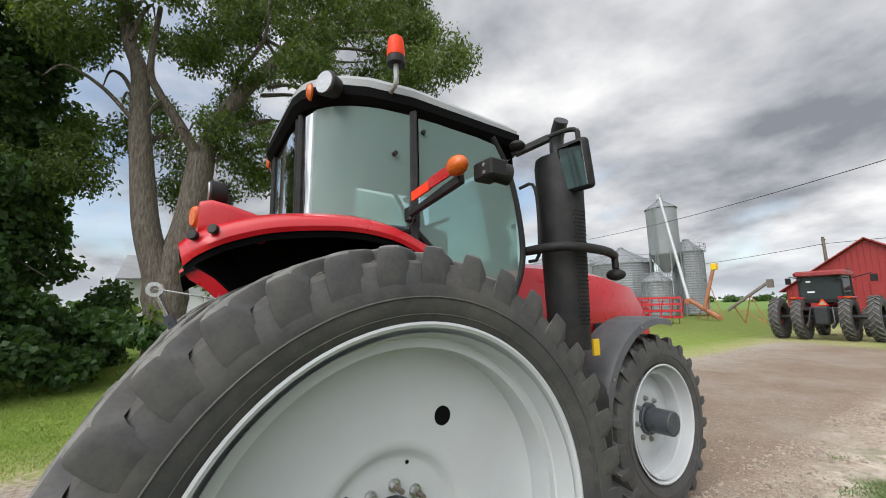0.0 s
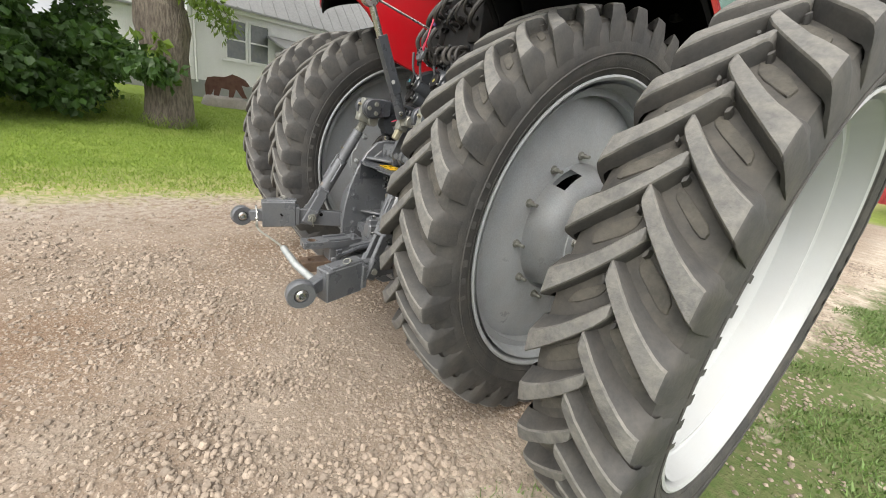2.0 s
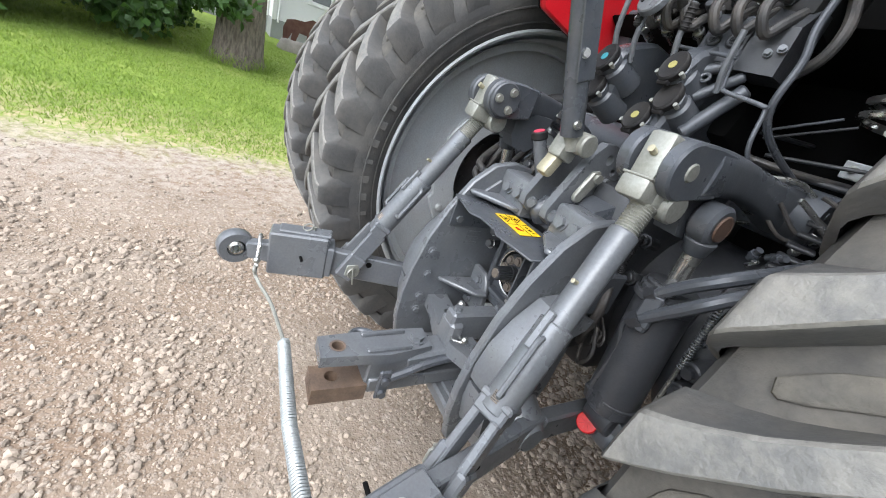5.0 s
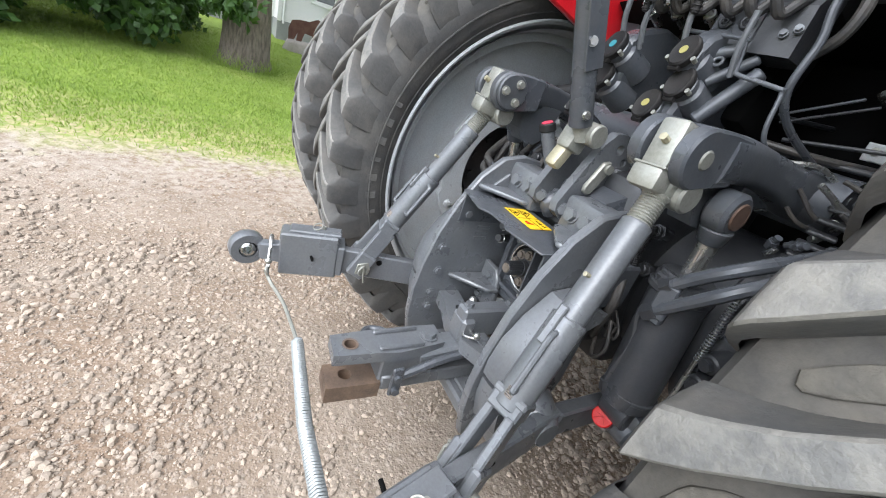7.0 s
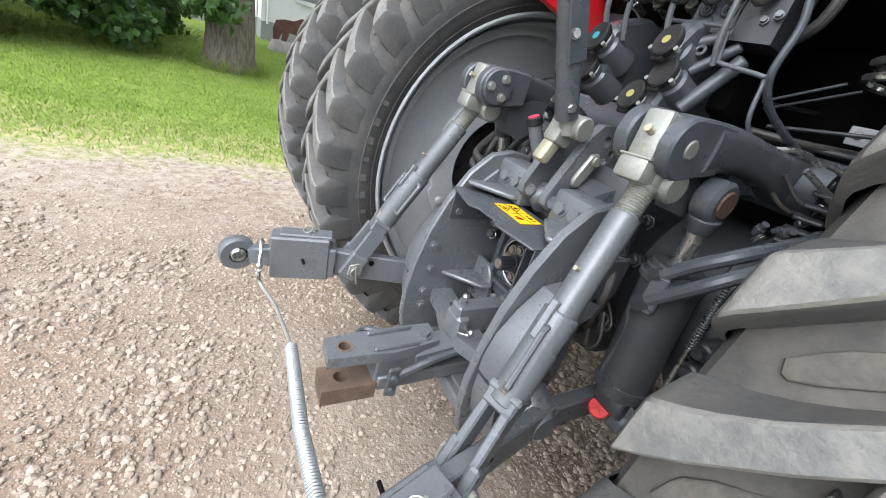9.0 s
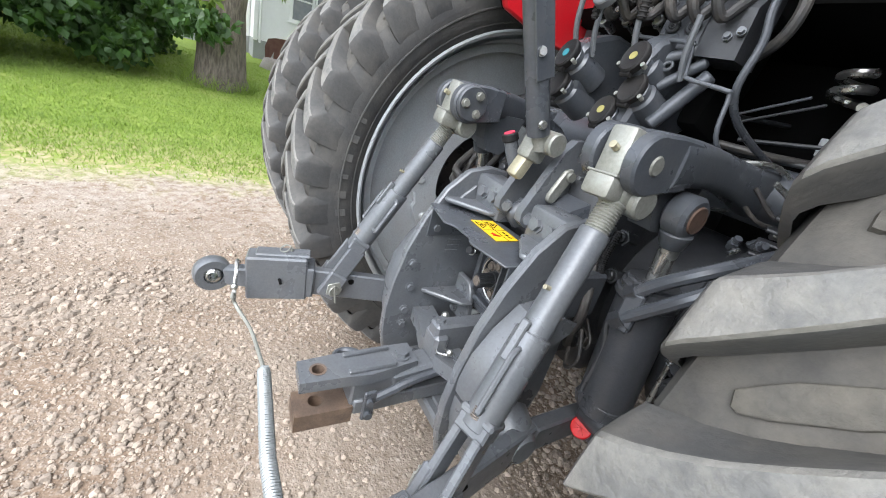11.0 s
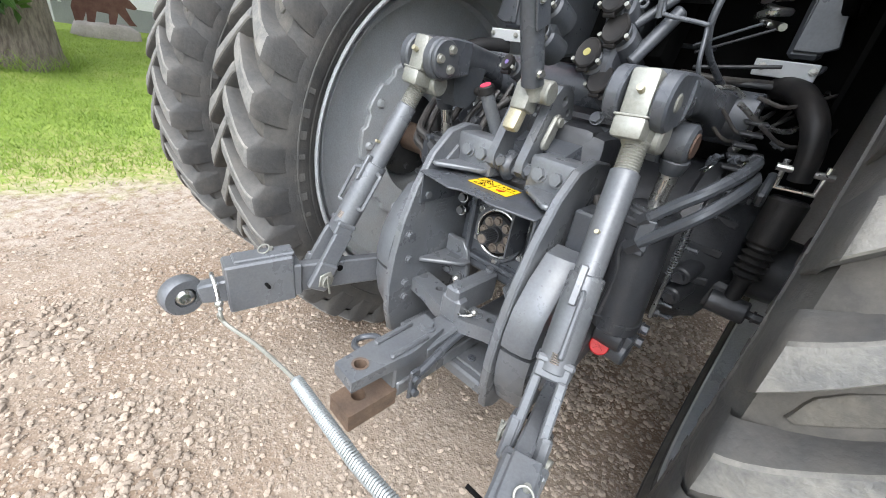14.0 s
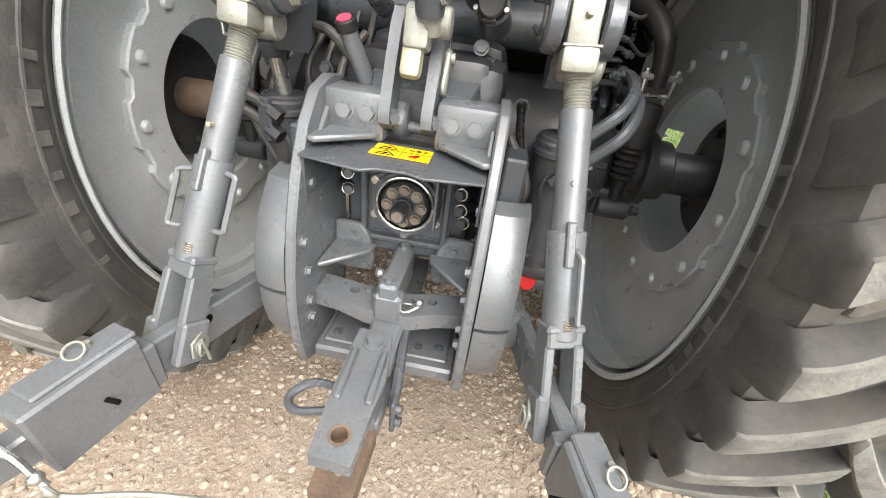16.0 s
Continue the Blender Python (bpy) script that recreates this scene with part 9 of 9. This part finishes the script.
# cab mount: black damper hung from a curved arm
for s in (1, -1):
    bm = bmesh.new()
    T, B = Vector((s * 0.616, -0.245, 1.208)), Vector((s * 0.612, -0.267, 0.895))
    d_ = B - T
    cyl(bm, T, T + d_ * 0.42, 0.045, 0.043, 26, 0.008)
    m_, ln = along(T + d_ * 0.40, B)
    prof = [(0.0, 0.0), (0.030, 0.0)]
    for i in range(5):
        prof += [(0.038, 0.014 + i * 0.020), (0.025, 0.024 + i * 0.020)]
    t = bmesh.new()
    turn(t, prof + [(0.021, 0.12), (0.021, ln), (0.0, ln)], 24)
    join(bm, t, m_)
    damper = tp("cab_damper", bm, "black_plastic", "black rubber-sleeved cab damper")
    bm = bmesh.new()
    cyl(bm, B + Vector((-0.05, 0, -0.01)), B + Vector((0.05, 0, -0.01)), 0.034, seg=20, bevel=0.005)
    cyl(bm, B + Vector((0.05, 0, -0.01)), B + Vector((0.065, 0, -0.01)), 0.012, seg=6)
    box(bm, B + Vector((-s * 0.035, 0.08, 0.0)), (0.07, 0.16, 0.09), bevel=0.012)
    bolt(bm, B + Vector((s * 0.065, 0, -0.01)), (s, 0, 0), 0.014, 0.02)
    tp("damper_foot", bm, "cast_dark", "", damper)
    bm = bmesh.new()
    tube(bm, [(s * 0.47, -0.06, 1.455), (s * 0.53, -0.17, 1.442), (s * 0.580, -0.255, 1.392), (s * 0.605, -0.272, 1.325), (s * 0.612, -0.268, 1.255)], 0.032, 14, smooth=5, r_end=0.024)
    tp("curved_arm", bm, "black_plastic", "glossy black curved arm", damper)
    bm = bmesh.new()
    tube(bm, [(s * 0.572, -0.282, 1.30), (s * 0.575, -0.280, 1.232), (s * 0.652, -0.268, 1.232), (s * 0.655, -0.268, 1.30)], 0.007, 8, smooth=0)
    cyl(bm, (s * 0.558, -0.284, 1.279), (s * 0.67, -0.266, 1.279), 0.009, seg=8)
    tp("stirrup", bm, "steel", "", damper)
    bm = bmesh.new()
    box(bm, (s * 0.482, -0.02, 1.68), (0.075, 0.06, 0.30), bevel=0.01)
    plate(bm, [(s * 0.455, 1.545), (s * 0.515, 1.545), (s * 0.55, 1.56), (s * 0.52, 1.70), (s * 0.46, 1.70)], 0.012, at_y(-0.058), bevel=0.003)
    tp("cab_post", bm, "grey_paint")
    bm = bmesh.new()
    n_ = 14 * 2
    tube(bm, [(s * (0.376 + 0.034 * math.cos(2 * math.pi * q / 14)), -0.045 + 0.034 * math.sin(2 * math.pi * q / 14), 1.600 + 0.036 * q / 14) for q in range(n_)], 0.0105, 8, smooth=0)
    tp("coil_spring", bm, "steel", "pale coil spring under the cab")

for s in (1, -1):
    bm = bmesh.new()
    box(bm, (s * 0.463, -0.094, 1.497), (0.143, 0.006, 0.042), (14, 0, 0), bevel=0.002)
    mp = tp("mount_plate", bm, "wheel_paint", "pale grey bolted plate")
    bm = bmesh.new()
    plate(bm, [(s * 0.40, -0.092), (s * 0.54, -0.092), (s * 0.545, -0.03), (s * 0.395, -0.03)], 0.012, Matrix.Translation((0, 0, 1.524)) @ Matrix.Rotation(radians(16), 4, "X"), bevel=0.003)
    tp("mount_flange", bm, "grey_paint", "", mp)
    for k in (-1, 1):
        bm = bmesh.new()
        bolt(bm, (s * 0.468 + k * 0.056, -0.098, 1.500), (0, -1, 0.3), 0.008, 0.008)
        tp("bolt", bm, "zinc", "", mp)
rng_ = random.Random(77)
for i in range(12):
    p = Vector((0.40 + rng_.uniform(0, 0.14), -0.30 + rng_.uniform(-0.05, 0.12), 1.22 + rng_.uniform(0, 0.14)))
    d_ = Vector((rng_.uniform(-1, 1), rng_.uniform(-1, 1), rng_.uniform(-0.6, 0.6))).normalized()
    bm = bmesh.new()
    if i % 3 == 0:
        ring(bm, p, d_, 0.013, 0.003, 16, 6, arc=(0, 250))
    else:
        cyl(bm, p, p + d_ * 0.035, 0.008, seg=12)
        cyl(bm, p + d_ * 0.012, p + d_ * 0.022, 0.012, seg=6)
    tp("hose_clip" if i % 3 == 0 else "pipe_fitting", bm, "steel" if i % 2 else "grey_paint")
for i in range(5):
    bm = bmesh.new()
    z = 1.25 + i * 0.028
    box(bm, (0.475, -0.29 + 0.012 * i, z), (0.055, 0.030, 0.009), (10, 0, 20), bevel=0.003)
    tp("valve_fin", bm, "cast_dark")

# black sheets added to close the space behind the hitch as deep shade
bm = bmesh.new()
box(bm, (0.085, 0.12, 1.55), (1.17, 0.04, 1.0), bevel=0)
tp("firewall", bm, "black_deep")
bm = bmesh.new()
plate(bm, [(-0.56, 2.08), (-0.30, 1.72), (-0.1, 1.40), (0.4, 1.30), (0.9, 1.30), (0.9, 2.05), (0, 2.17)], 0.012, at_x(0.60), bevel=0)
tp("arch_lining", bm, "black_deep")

# check spring and hook rod between the lower links
bm = bmesh.new()
A, C, E = Vector((-0.465, -1.235, 0.668)), Vector((-0.095, -1.198, 0.601)), Vector((0.478, -1.226, 0.66))
mid = Vector((0.20, -1.222, 0.625))
n_turn = 74
axis_pts = [C.lerp(mid, k / 0.5) if k < 0.5 else mid.lerp(E, (k - 0.5) / 0.5) for k in np.linspace(0, 1, n_turn * 6)]
coil = []
for i, p in enumerate(axis_pts):
    dv = (E - C).normalized()
    u = dv.orthogonal().normalized()
    w = dv.cross(u)
    a = 2 * math.pi * i / 6
    coil.append(p + (u * math.cos(a) + w * math.sin(a)) * 0.0155)
tube(bm, coil, 0.0038, 5, smooth=0)
spring = tp("check_spring", bm, "spring_zinc", "zinc-plated coil check spring", None, 60)
bm = bmesh.new()
tube(bm, [C.lerp(mid, 0.02), C.lerp(mid, 0.5), mid, E], 0.0115, 8, smooth=2)
tp("spring_core", bm, "cast_dark", "", spring)
bm = bmesh.new()
tube(bm, [C, C + Vector((-0.07, -0.005, -0.002)), Vector((-0.30, -1.215, 0.590)), Vector((-0.40, -1.245, 0.600)), Vector((-0.425, -1.26, 0.628)), Vector((-0.41, -1.262, 0.645))], 0.006, 8, smooth=5)
ring(bm, (-0.415, -1.258, 0.640), (0.2, 1, 0.2), 0.014, 0.0045, 18, 6)
tp("hook_rod", bm, "zinc", "", spring)
bm = bmesh.new()
tube(bm, [(-0.535, -1.235, 0.70), (-0.50, -1.245, 0.725), (-0.455, -1.25, 0.70), (-0.43, -1.255, 0.665), (-0.415, -1.256, 0.650)], 0.0065, 8, smooth=5)
tp("shackle_hook", bm, "steel", "bright steel hook", spring)
bm = bmesh.new()
ring(bm, (0.485, -1.225, 0.67), (0.3, 1, 0.5), 0.020, 0.005, 20, 6)
tp("end_ring", bm, "steel", "", spring)
bm = bmesh.new()
t = bmesh.new()
bmesh.ops.create_uvsphere(t, u_segments=12, v_segments=8, radius=0.012)
join(bm, t, Matrix.Translation((-0.428, -1.256, 0.668)))
tp("hook_ball", bm, "steel", "", spring)
